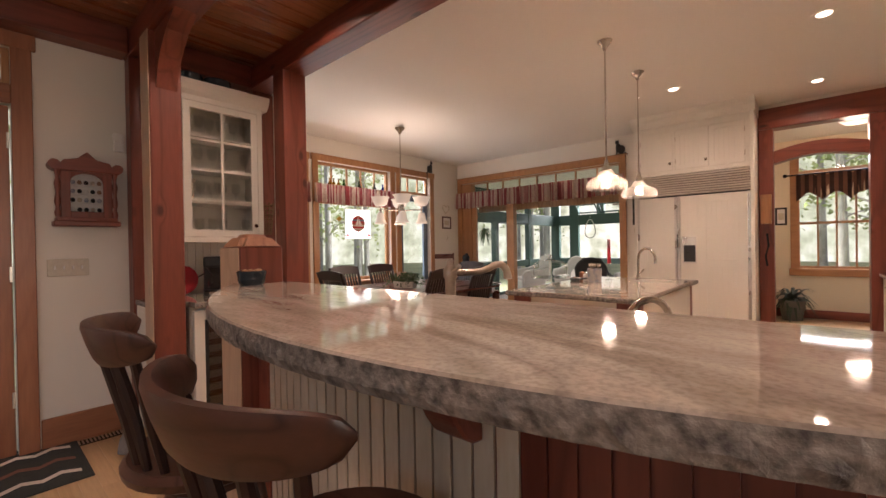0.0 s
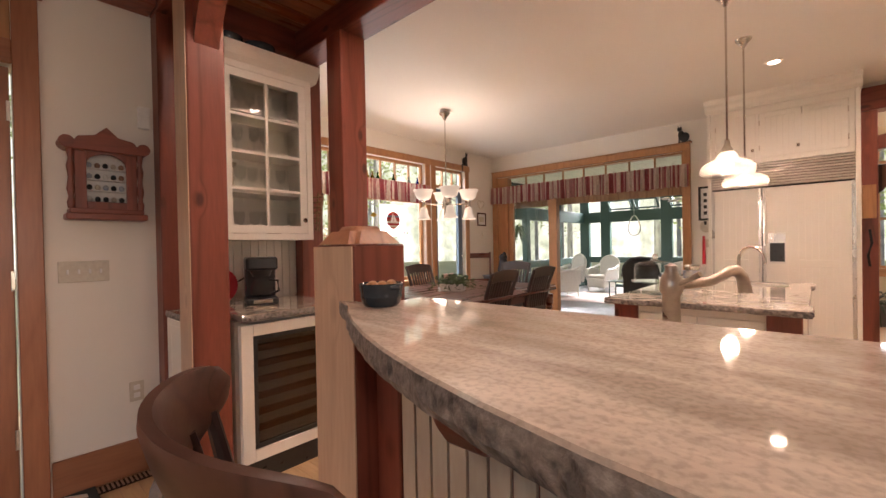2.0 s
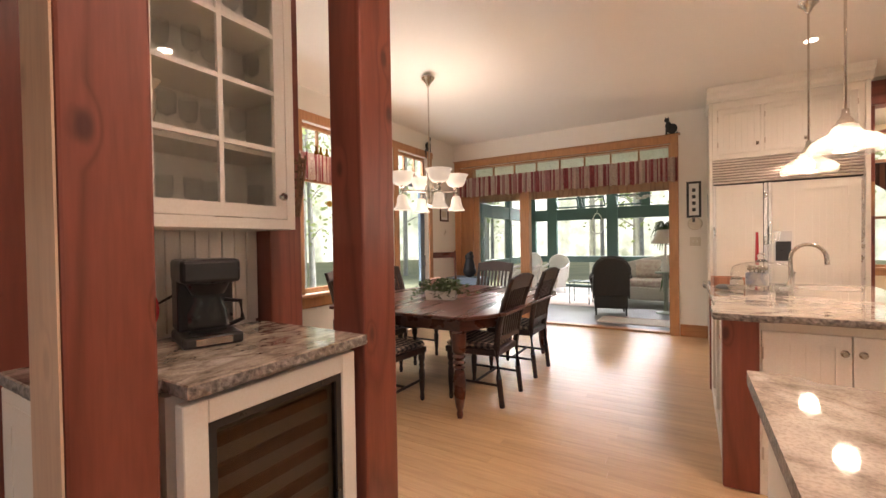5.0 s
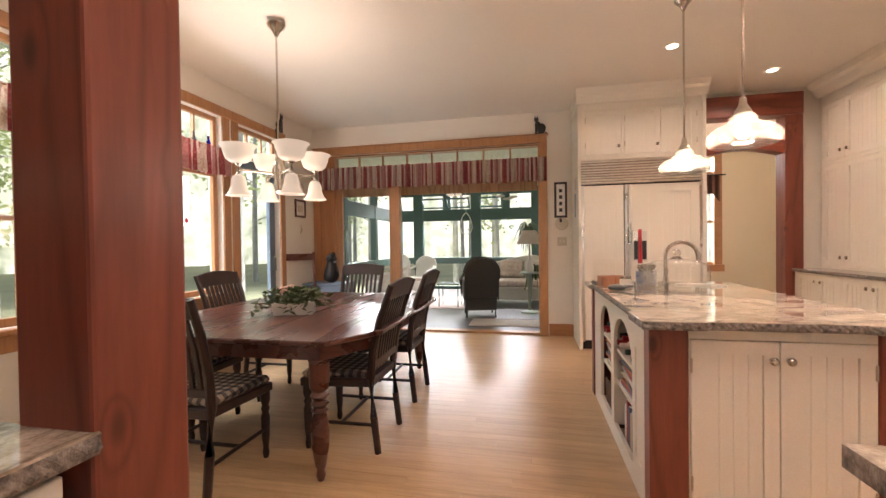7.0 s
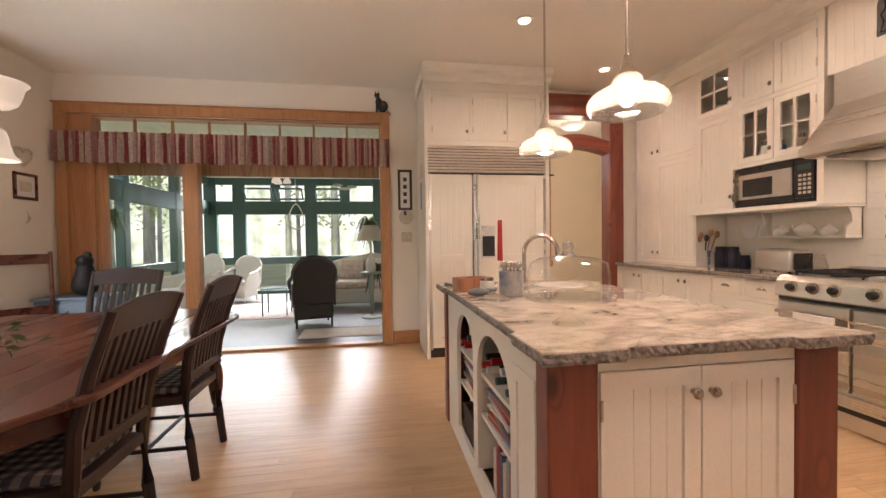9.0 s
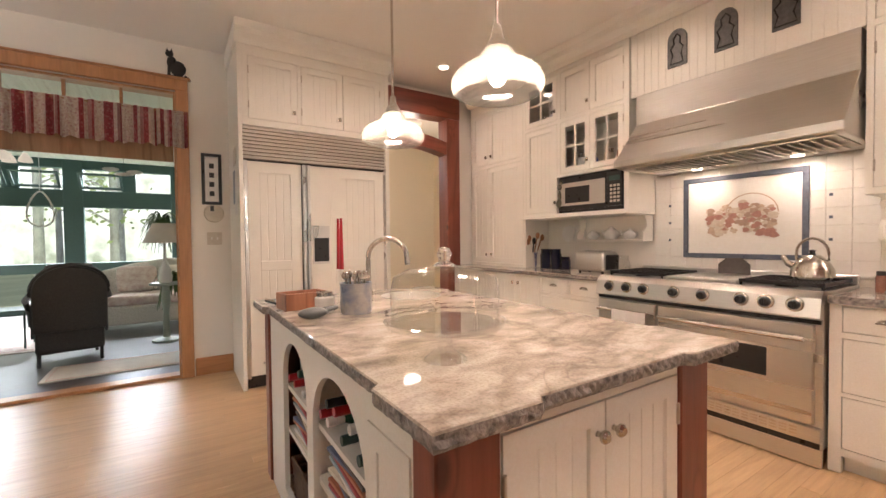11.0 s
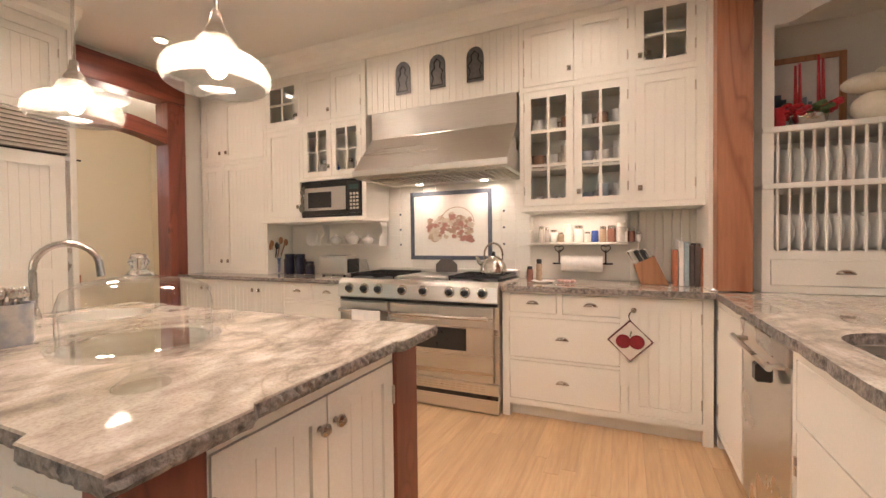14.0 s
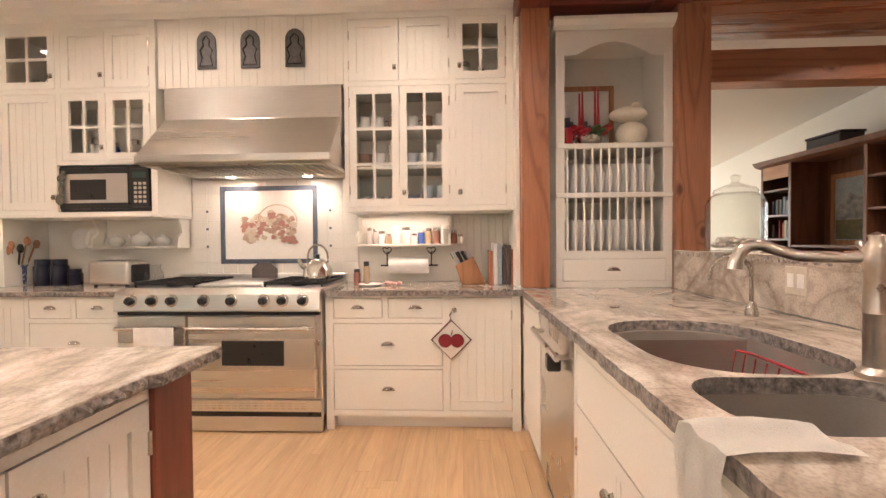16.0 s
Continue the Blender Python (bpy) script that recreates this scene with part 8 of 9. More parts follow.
picture("framed_picture", "small framed house picture on the dining wall", pose(-5.549, 6.56, 1.645, 0, 0, 90), 0.27, 0.25, CHERRY, 0.028, IVORY)
p = picture("framed_picture", "tall dark-framed sampler beside the refrigerator", pose(-1.968, 6.939, 1.57, 0, 0, 0), 0.165, 0.47, BLACK, 0.028, PAPER)
for i in range(4):
    part("motif", box(-0.02, 0.02, -0.012, -0.0105, 0.08 + i * 0.085, 0.125 + i * 0.085), BLACK, p)
hw = thing("heart_wreath", "small grey heart wreath on the wall", "ornament", -5.53, 6.53, 2.05)
part("wreath", tube([(0, 0.10 * (math.sin(u) ** 3), 0.006 * (13 * math.cos(u) - 5 * math.cos(2 * u) - 2 * math.cos(3 * u))) for u in [2 * math.pi * i / 24 for i in range(24)]], 0.011, 8, True), IVORY, hw, smooth=True)
wo = thing("wall_ornament", "small dried sprig on the wall", "ornament", -5.54, 6.55, 1.42)
part("sprig", tube([(0, 0, 0), (0.01, 0.03, 0.05), (0.005, 0.01, 0.12)], [0.006, 0.012, 0.005], 8), IVORY, wo, smooth=True)
wp = thing("cat_plaque", "oval cream plaque with a small black cat", "plaque", -1.955, 6.938, 1.49)
part("oval", bm_lathe(bmesh.new(), [(0, -0.010), (0.075, -0.010), (0.085, 0.0)], (0, 0, 0), 24, "y"), IVORY, wp)
part("motif", box(-0.03, 0.0, -0.014, -0.010, 0.02, 0.07), BLACK, wp)


def wall_plate(m, n, label):
    s = thing("light_switch" if n else "wall_outlet", label, "switch" if n else "outlet", 0, 0, 0)
    w = 0.07 if n == 0 else 0.046 * n + 0.03
    part("plate", box(-w / 2, w / 2, -0.006, 0, 0, 0.115, 0.002), IVORY, s)
    for i in range(max(n, 2)):
        if n:
            x = (i - (n - 1) / 2) * 0.046
            part("toggle", box(x - 0.005, x + 0.005, -0.016, -0.005, 0.045, 0.07, 0.002), PAPER, s)
        else:
            part("socket", box(-0.016, 0.016, -0.008, -0.005, 0.02 + i * 0.045, 0.05 + i * 0.045, 0.002), PAPER, s)
    s.matrix_world = m


wall_plate(pose(-3.799, 0.60, 1.135, 0, 0, 90), 4, "ivory four-gang light switch on the wall")
wall_plate(pose(-3.799, 0.82, 0.42, 0, 0, 90), 0, "ivory wall outlet above the baseboard")
wall_plate(pose(-1.955, 6.939, 1.20, 0, 0, 0), 2, "ivory light switch beside the refrigerator")
ss = thing("thermostat", "small white sensor on the wall", "sensor", -3.798, 0.885, 2.02)
part("case", box(0, 0.03, -0.03, 0.03, 0, 0.13, 0.006), PAPER, ss)
vt = thing("floor_vent", "dark metal floor vent by the baseboard", "vent", -3.72, 0.72, 0.0)
part("frame", box(-0.045, 0.045, -0.20, 0.20, 0.0005, 0.005, 0.001), IRON, vt)
for i in range(18):
    part("slat", box(-0.035, 0.035, -0.185 + i * 0.021, -0.175 + i * 0.021, 0.005, 0.008), BRONZE, vt)

# clock-shaped curio shelf on the living wall
ck = thing("curio_shelf", "carved dark red wood curio shelf with glass front", "wall shelf", -3.798, 0.695, 1.47, 90)
part("ledge", box(-0.175, 0.175, -0.13, 0, 0.0, 0.035, 0.006), TIMBER_Y, ck)
part("lower_ledge", box(-0.16, 0.16, -0.115, 0, 0.035, 0.06, 0.004), TIMBER_Y, ck)
n = 10
for a in ((-0.135, -0.086, 0.06, 0.37), (0.086, 0.135, 0.06, 0.37), (-0.086, 0.086, 0.06, 0.10)):
    part("front_board", box(a[0], a[1], -0.09, -0.07, a[2], a[3], 0.003), TIMBER, ck)
top = [(-0.085 * math.cos(math.pi * i / n), 0.30 + 0.06 * math.sin(math.pi * i / n)) for i in range(n + 1)]
part("arch_board", prism(top + [(0.086, 0.385), (-0.086, 0.385)], -0.09, -0.07, "y"), TIMBER, ck)
part("back", box(-0.13, 0.13, -0.015, 0, 0.06, 0.38), PAPER, ck)
for x in (-0.135, 0.123):
    part("side", box(x, x + 0.012, -0.07, 0, 0.06, 0.38), TIMBER, ck)
crest = [(-0.175, 0.37), (0.175, 0.37), (0.178, 0.405), (0.14, 0.41), (0.12, 0.44), (0.05, 0.455), (0.0, 0.505), (-0.05, 0.455), (-0.12, 0.44), (-0.14, 0.41), (-0.178, 0.405)]
part("crest", prism(crest, -0.11, 0, "y", 0.004), TIMBER_Y, ck)
for x in (-0.165, 0.165):
    part("scroll", bm_cyl(bmesh.new(), (x, -0.112, 0.405), (x, 0, 0.405), 0.032, seg=20), TIMBER_Y, ck, smooth=True)
for x in (-0.15, 0.15):
    part("spindle", lathe([(0.014, 0.06), (0.018, 0.09), (0.010, 0.12), (0.018, 0.16), (0.011, 0.22), (0.018, 0.28), (0.010, 0.32), (0.018, 0.37)], (x, -0.085, 0), 12), TIMBER, ck, smooth=True)
for z in (0.16, 0.22, 0.28):
    part("glass_shelf", box(-0.12, 0.12, -0.068, -0.016, z, z + 0.005), PAPER, ck)
rnd = random.Random(14)
for z in (0.10, 0.165, 0.225, 0.285):
    for i in range(5):
        part("miniature", bm_ball(bmesh.new(), (-0.07 + i * 0.035, -0.045, z + 0.016), 0.013, (1, 1, 1.2), 8), rnd.choice(DISH + [IRON, IRON, BRONZE]), ck)

# wet bar things
cm = thing("coffee_maker", "black drip coffee maker with glass carafe", "coffee maker", -3.53, 1.445, 0.945, 72)
cm.scale = (0.95, 0.95, 0.92)
part("base", box(-0.10, 0.10, -0.13, 0.12, 0, 0.045, 0.012, 2), BLACK, cm)
part("tower", box(-0.095, 0.095, -0.01, 0.12, 0.045, 0.30, 0.012, 2), BLACK, cm)
part("head", box(-0.098, 0.098, -0.11, 0.12, 0.235, 0.325, 0.015, 2), BLACK, cm)
part("basket", lathe([(0, 0.19), (0.055, 0.19), (0.075, 0.235), (0, 0.235)], (0, -0.035, 0), 20), BLACK, cm, smooth=True)
part("carafe", lathe([(0, 0.047), (0.06, 0.047), (0.072, 0.075), (0.07, 0.12), (0.05, 0.165), (0.052, 0.18), (0.048, 0.18), (0.046, 0.165), (0.066, 0.12), (0.068, 0.077), (0.056, 0.052), (0, 0.052)], (0, -0.035, 0), 24), CABGLASS, cm, smooth=True)
part("carafe_handle", tube([(0.05, -0.07, 0.165), (0.095, -0.105, 0.16), (0.10, -0.11, 0.09), (0.065, -0.08, 0.07)], 0.009, 8), BLACK, cm, smooth=True)
part("control_panel", box(-0.06, 0.06, -0.135, -0.128, 0.01, 0.035, 0.002), NICKEL, cm)
part("power_cord", tube([(-0.05, 0.12, 0.20), (-0.16, 0.16, 0.13), (-0.20, 0.19, 0.18), (-0.20, 0.21, 0.24)], 0.006, 6), BLACK, cm, smooth=True)
rp = thing("red_plate", "round red plate leaning behind the coffee maker", "plate", -3.70, 1.245, 0.946)
part("dish", bm_lathe(bmesh.new(), [(0, 0.0), (0.10, 0.0), (0.115, 0.02), (0.10, 0.01), (0, 0.008)], (0, 0, 0.116), 24, "x"), RED, rp, smooth=True)
tr = thing("trivet", "small painted trivet standing at the splash", "trivet", -3.64, 1.17, 0.946)
part("disc", bm_lathe(bmesh.new(), [(0, 0), (0.05, 0), (0.055, 0.008), (0, 0.012)], (0, 0, 0.055), 20, "x"), WHITEGLAZE, tr, smooth=True)
bp = thing("black_pot", "dark glazed pottery casserole on the bar", "pot", -1.587, 0.862, BAR_Z)
bp.scale = (0.74, 0.74, 0.86)
POTGLAZE = mat("dark_blue_glaze", (0.012, 0.02, 0.028), (0.03, 0.04, 0.05), 0.12, scale=14)
part("bowl", lathe([(0, 0), (0.052, 0), (0.060, 0.008), (0.066, 0.026), (0.064, 0.031), (0.068, 0.045), (0.070, 0.060), (0.066, 0.062), (0.060, 0.045), (0.054, 0.018), (0, 0.010)], seg=30), POTGLAZE, bp, smooth=True)
for s in (-1, 1):
    part("handle", tube([(s * 0.066, -0.018, 0.052), (s * 0.083, 0, 0.054), (s * 0.066, 0.018, 0.052)], 0.006, 8), POTGLAZE, bp, smooth=True)
bm = bmesh.new()
for i in range(14):
    a = i * 2.4
    bm_ball(bm, (0.035 * math.cos(a), 0.035 * math.sin(a), 0.048 + 0.006 * (i % 3)), 0.016, (1, 1, 0.6), 8)
part("candies", bm, FIR, bp, "wrapped brown sweets")
# glassware in the glass cabinet and pots above
rnd = random.Random(17)
for z in (1.376, 1.669, 1.929, 2.179):
    for y in (1.27, 1.36, 1.45, 1.54, 1.63, 1.71):
        if rnd.random() < 0.2:
            continue
        g = thing("wine_glass", "stemmed glass behind the cabinet door", "glassware", -3.62 + rnd.uniform(-0.03, 0.03), y, z, 0, "glassware")
        part("cup", lathe([(0, 0), (0.03, 0), (0.028, 0.004), (0.005, 0.01), (0.005, 0.07), (0.03, 0.10), (0.034, 0.15), (0.03, 0.17), (0.028, 0.17), (0.031, 0.15), (0.026, 0.10), (0, 0.08)], seg=14), CABGLASS, g, smooth=True)
for y, m in ((1.34, 1), (1.56, 3)):
    g = thing("painted_bowl", "painted china bowl behind the cabinet door", "bowl", -3.56, y, 1.377)
    part("body", lathe([(0, 0), (0.03, 0), (0.05, 0.03), (0.055, 0.06), (0.05, 0.06), (0.025, 0.01), (0, 0.01)], seg=18), DISH[m], g, smooth=True)
cs_ = thing("candlestick", "turned yellow candlestick behind the cabinet door", "candlestick", -3.54, 1.28, 1.669)
part("column", lathe([(0, 0), (0.035, 0), (0.03, 0.02), (0.012, 0.04), (0.02, 0.07), (0.012, 0.09), (0.022, 0.12), (0.014, 0.14), (0.035, 0.17), (0, 0.17)], seg=16), DISH[1], cs_, smooth=True)
for y, r in ((1.30, 0.09), (1.50, 0.10)):
    b = thing("dark_bowl", "dark pottery bowl on top of the cabinet", "bowl", -3.60, y, 2.561, 0, "bowls on the cabinet")
    part("body", lathe([(0, 0), (r * 0.6, 0), (r, 0.05), (r * 1.02, 0.09), (r * 0.95, 0.09), (r * 0.5, 0.02), (0, 0.015)], seg=20), POTGLAZE, b, smooth=True)
bk = thing("wall_basket", "woven basket with dried stems on the cabinet side", "basket", -3.60, 1.855, 1.42)
bm = bmesh.new()
for i in range(7):
    z = 0.02 + i * 0.04
    r = 0.045 + 0.006 * i
    bm_tube(bm, [(r * math.cos(a) * 0.9, 0.02 + r * max(0, math.sin(a)) * 0.9, z) for a in [math.pi * k / 8 for k in range(9)]], 0.007, 6)
for k in range(7):
    a = math.pi * k / 6
    bm_tube(bm, [(0.045 * math.cos(a), 0.02 + 0.045 * math.sin(a), 0.0), (0.08 * math.cos(a), 0.02 + 0.08 * math.sin(a), 0.28)], 0.005, 6)
part("weave", bm, mat("brown_wicker", (0.26, 0.15, 0.075), (0.13, 0.07, 0.035), 0.7, scale=50, bump=0.8, fine=120), bk, smooth=True)

# bar stools
def make_stool():
    s = thing("bar_stool", "dark oak swivel bar stool with a curved spindle back", "stool", 0, 0, 0, 0, "bar stools")
    part("seat", lathe([(0, 0.70), (0.19, 0.70), (0.215, 0.715), (0.22, 0.735), (0.205, 0.752), (0.12, 0.742), (0, 0.738)], seg=30), WALNUT, s, smooth=True)
    part("swivel", lathe([(0, 0.65), (0.13, 0.65), (0.13, 0.672), (0.10, 0.674), (0.10, 0.70), (0, 0.70)], seg=20), WALNUT, s, smooth=True)
    for i in range(4):
        a = radians(45 + 90 * i)
        c_, n_ = math.cos(a), math.sin(a)
        part("leg", tube([(0.12 * c_, 0.12 * n_, 0.655), (0.18 * c_, 0.18 * n_, 0.35), (0.24 * c_, 0.24 * n_, 0.0)], [0.02, 0.024, 0.016], 10), WALNUT, s, smooth=True)
        b = radians(135 + 90 * i)
        part("rung", bm_cyl(bmesh.new(), (0.20 * c_, 0.20 * n_, 0.24), (0.20 * math.cos(b), 0.20 * math.sin(b), 0.24), 0.011, seg=8), WALNUT, s)
    # crest: a bent board with rounded tips, leaning outwards; the arc's centre lies behind the seat's
    bm = bmesh.new()
    n = 30
    rings = []
    for i in range(n + 1):
        q = 2 * i / n - 1
        a = radians(-90 + 51 * q)
        e = max(0.0, 1 - q ** 8) ** 0.5
        mid = 1.082 - 0.012 * (1 - q * q)
        hh = (0.036 + 0.016 * (1 - q * q)) * (0.12 + 0.88 * e)
        th = 0.013 * (0.3 + 0.7 * e)
        ring = []
        for k in range(10):
            u = 2 * math.pi * k / 10
            dz = hh * math.copysign(abs(math.sin(u)) ** 0.6, math.sin(u))
            dr = th * math.copysign(abs(math.cos(u)) ** 0.6, math.cos(u))
            rr = 0.300 + dr + dz * 0.30
            ring.append(bm.verts.new((rr * math.cos(a), 0.035 + rr * math.sin(a), mid + dz)))
        rings.append(ring)
    for a, b in zip(rings, rings[1:]):
        for k in range(10):
            bm.faces.new((a[k], a[(k + 1) % 10], b[(k + 1) % 10], b[k]))
    bm.faces.new(rings[0])
    bm.faces.new(list(reversed(rings[-1])))
    bmesh.ops.recalc_face_normals(bm, faces=bm.faces[:])
    part("crest_rail", bm, WALNUT, s, smooth=True)
    for i in range(6):
        a = radians(-134 + 88 * i / 5)
        b = radians(-128 + 76 * i / 5)
        part("spindle", tube([(0.18 * math.cos(a), 0.18 * math.sin(a), 0.735), (0.225 * math.cos(b), 0.02 + 0.225 * math.sin(b), 0.88), (0.286 * math.cos(b), 0.035 + 0.286 * math.sin(b), 1.05)], [0.010, 0.0145, 0.010], 8), DARKWOOD, s, smooth=True)
    return s


st = make_stool()
st.matrix_world = pose(-1.312, 0.626, 0, 0, 0, -9)
copy_thing(st, pose(-0.64, 0.60, 0, 0, 0, 2))

rug = thing("woven_rug", "dark woven rug with pale zigzag bands", "rug", -3.35, -0.10, 0.0)
RUG = mat("rug_wool", (0.035, 0.04, 0.038), (0.02, 0.024, 0.024), 0.95, scale=20, bump=1.0, fine=200)
part("ground_cloth", box(-0.55, 0.22, -0.95, 0.72, 0.0005, 0.010, 0.003), RUG, rug)
for k, xx in enumerate((-0.42, -0.20, 0.02)):
    pts = []
    for i in range(20):
        pts.append((xx + (0.05 if i % 2 else 0.0), -0.9 + i * 0.083))
    bm = bmesh.new()
    bm_prism(bm, pts + [(a + 0.045, b) for a, b in reversed(pts)], 0.0102, 0.0116)
    part("zigzag", bm, LINEN if k != 1 else mat("rug_rust", (0.20, 0.09, 0.06), None, 0.95, scale=20), rug)
ds = tagged(part("door_stop", prism([(-0.06, 0.0), (0.06, 0.0), (0.05, 0.10), (0.0, 0.15), (-0.04, 0.09)], -0.04, 0.04, "x", 0.012), mat("grey_stone", (0.22, 0.20, 0.19), None, 0.8, scale=15, bump=0.8)), "rough grey stone door stop on the floor", "stone")
ds.matrix_world = pose(-3.33, 0.82, 0, 0, 0, 30)

# corner by the sunroom: ladder-back chair, blue chest, lamp figure
lc = thing("ladder_chair", "red-brown ladder-back chair in the corner", "chair", -5.24, 6.12, 0, 225)
for x in (-0.2, 0.2):
    part("back_post", bm_cyl(bmesh.new(), (x, -0.2, 0), (x, -0.26, 1.16), 0.02, 0.016, 10), CHERRY, lc)
    part("front_leg", bm_cyl(bmesh.new(), (x, 0.2, 0), (x, 0.2, 0.46), 0.02, seg=10), CHERRY, lc)
    part("stretcher", bm_cyl(bmesh.new(), (x, -0.2, 0.2), (x, 0.2, 0.2), 0.011, seg=8), CHERRY, lc)
part("seat", box(-0.22, 0.22, -0.21, 0.22, 0.44, 0.475, 0.01), CHERRY, lc)
for z in (0.62, 1.09):
    part("rail", box(-0.2, 0.2, -0.262 + (1.16 - z) * 0.05, -0.246 + (1.16 - z) * 0.05, z - 0.04, z + 0.05, 0.004), CHERRY, lc)
bc = thing("blue_chest", "blue-grey painted low chest with drawer", "chest", -5.16, 6.66, 0)
bc.scale = (0.80, 1, 1)
part("body", box(-0.36, 0.36, -0.2, 0.2, 0.08, 0.70, 0.006), BLUEPAINT, bc)
part("lid", box(-0.38, 0.38, -0.22, 0.21, 0.70, 0.725, 0.006), BLUEPAINT, bc)
part("drawer", box(-0.32, 0.32, -0.21, -0.2, 0.52, 0.67, 0.004), BLUEPAINT, bc)
part("knob", bm_ball(bmesh.new(), (0, -0.222, 0.595), 0.014), BRONZE, bc)
for x in (-0.32, 0.32):
    for y in (-0.16, 0.16):
        part("foot", bm_cyl(bmesh.new(), (x, y, 0), (x, y, 0.085), 0.02, 0.026, 10), BLUEPAINT, bc)
bm = bmesh.new()
bm_ball(bm, (0, 0, 0.10), 0.11, (1, 1, 0.95), 14)
bm_cyl(bm, (0, 0, 0.15), (0, 0, 0.30), 0.10, 0.06, 14)
bm_ball(bm, (0, 0, 0.33), 0.075, (1, 1, 0.9), 14)
bm_ball(bm, (0.05, -0.04, 0.39), 0.035, (1, 1, 1), 10)
tagged(part("black_kettle", bm, IRON, None, smooth=True), "black round iron pot on the blue chest", "pot").location = (-5.12, 6.64, 0.725)
# ---- sunroom furniture ----
def wicker_chair(x, y, rz, m, cushion, label):
    w = thing("wicker_armchair", label, "armchair", x, y, 0, rz, "")
    for a, b in ((-0.28, -0.26), (0.28, -0.26), (-0.28, 0.26), (0.28, 0.26)):
        part("leg", bm_cyl(bmesh.new(), (a, b, 0), (a * 0.97, b * 0.97, 0.34), 0.018, 0.022, 8), m, w)
    part("seat_base", box(-0.31, 0.31, -0.28, 0.30, 0.12, 0.38, 0.03, 2), m, w)
    n = 14
    pts = [(-0.33, 0.36)] + [(-0.33 * math.cos(math.pi * i / n), 0.78 + 0.24 * math.sin(math.pi * i / n)) for i in range(n + 1)] + [(0.33, 0.36)]
    bm = prism(pts, -0.03, 0.03, "y", 0.01)
    bmesh.ops.transform(bm, matrix=pose(0, -0.30, 0, 10, 0, 0), verts=bm.verts[:])
    part("backrest", bm, m, w)
    bm = tube([(p[0], -0.30 - 0.17 * (p[1] - 0.0) + 0.02, p[1] * 0.985) for p in pts[1:-1]], 0.03, 8)
    part("rolled_rim", bm, m, w, smooth=True)
    for s in (-1, 1):
        part("arm", tube([(s * 0.33, -0.36, 0.74), (s * 0.38, -0.1, 0.66), (s * 0.38, 0.24, 0.62), (s * 0.35, 0.30, 0.52), (s * 0.33, 0.28, 0.34)], 0.032, 8), m, w, smooth=True)
        part("side", box(s * 0.33 - 0.012, s * 0.33 + 0.012, -0.30, 0.26, 0.30, 0.63), m, w)
    part("cushion", box(-0.29, 0.29, -0.26, 0.28, 0.38, 0.47, 0.03, 2), cushion, w, smooth=True)
    return w


wicker_chair(-3.23, 8.38, 12, BLACKWICKER, BLACKWICKER, "black wicker armchair with dark cushions").scale = (0.86, 0.92, 1.0)
part("head_pillow", box(-0.22, 0.22, -0.05, 0.08, 0.86, 1.02, 0.05, 2), BLACKWICKER, scene.objects["wicker_armchair"]).location = (0, -0.34, 0)
wicker_chair(-5.08, 11.2, 165, WHITEWICKER, LINEN, "white wicker rocking armchair").scale = (0.86, 0.86, 0.92)
wicker_chair(-5.45, 9.7, 140, WHITEWICKER, LINEN, "white wicker armchair with cushion")
FLORAL = mat("faded_floral", (0.72, 0.64, 0.58), (0.55, 0.40, 0.36), 0.9, scale=16, bump=0.4, contrast=0.6)
sf = thing("wicker_sofa", "white wicker daybed with floral cushions", "sofa", -2.35, 10.17, 0, 180)
part("base", box(-0.95, 0.95, -0.38, 0.42, 0.08, 0.34, 0.03, 2), WHITEWICKER, sf)
part("backrest", prism([(-0.95, 0.3), (0.95, 0.3), (0.95, 0.78), (0.5, 0.9), (0.0, 0.98), (-0.5, 0.9), (-0.95, 0.78)], -0.44, -0.36, "y", 0.02), WHITEWICKER, sf)
for x in (-0.98, 0.90):
    part("arm", box(x, x + 0.08, -0.40, 0.40, 0.08, 0.62, 0.03, 2), WHITEWICKER, sf)
part("mattress", box(-0.88, 0.88, -0.35, 0.40, 0.34, 0.48, 0.05, 3), FLORAL, sf, smooth=True)
for i, x in enumerate((-0.62, -0.1, 0.42)):
    bm = box(-0.25, 0.25, -0.08, 0.08, -0.2, 0.2, 0.07, 3)
    bmesh.ops.transform(bm, matrix=pose(x, -0.24, 0.67, 18, 0, 4 * i - 4), verts=bm.verts[:])
    part("pillow", bm, FLORAL if i != 1 else LINEN, sf, smooth=True)
bm = box(-0.22, 0.22, -0.02, 0.44, 0.482, 0.495, 0.004)
bm_box(bm, -0.22, 0.22, 0.425, 0.44, 0.24, 0.49, 0.004)
part("throw", bm, mat("plum_throw", (0.10, 0.055, 0.075), (0.16, 0.10, 0.11), 0.95, scale=30), sf).location = (-0.6, 0, 0)
fl_ = thing("table_lamp", "table lamp with beige shade on a green stand", "lamp", -2.38, 8.75, 0)
part("stand", lathe([(0, 0), (0.16, 0), (0.15, 0.02), (0.04, 0.05), (0.03, 0.35), (0.05, 0.5), (0.04, 0.68), (0.17, 0.70), (0.17, 0.725), (0, 0.725)], seg=20), mat("pale_green", (0.36, 0.42, 0.36), None, 0.5, scale=6), fl_, smooth=True)
part("lamp_base", lathe([(0, 0.726), (0.07, 0.726), (0.08, 0.80), (0.05, 0.92), (0.02, 1.0), (0.012, 1.3), (0, 1.3)], seg=18), WHITEGLAZE, fl_, smooth=True)
part("shade", lathe([(0.23, 1.22), (0.12, 1.46), (0.115, 1.46), (0.225, 1.22)], seg=24), LINEN, fl_, smooth=True)


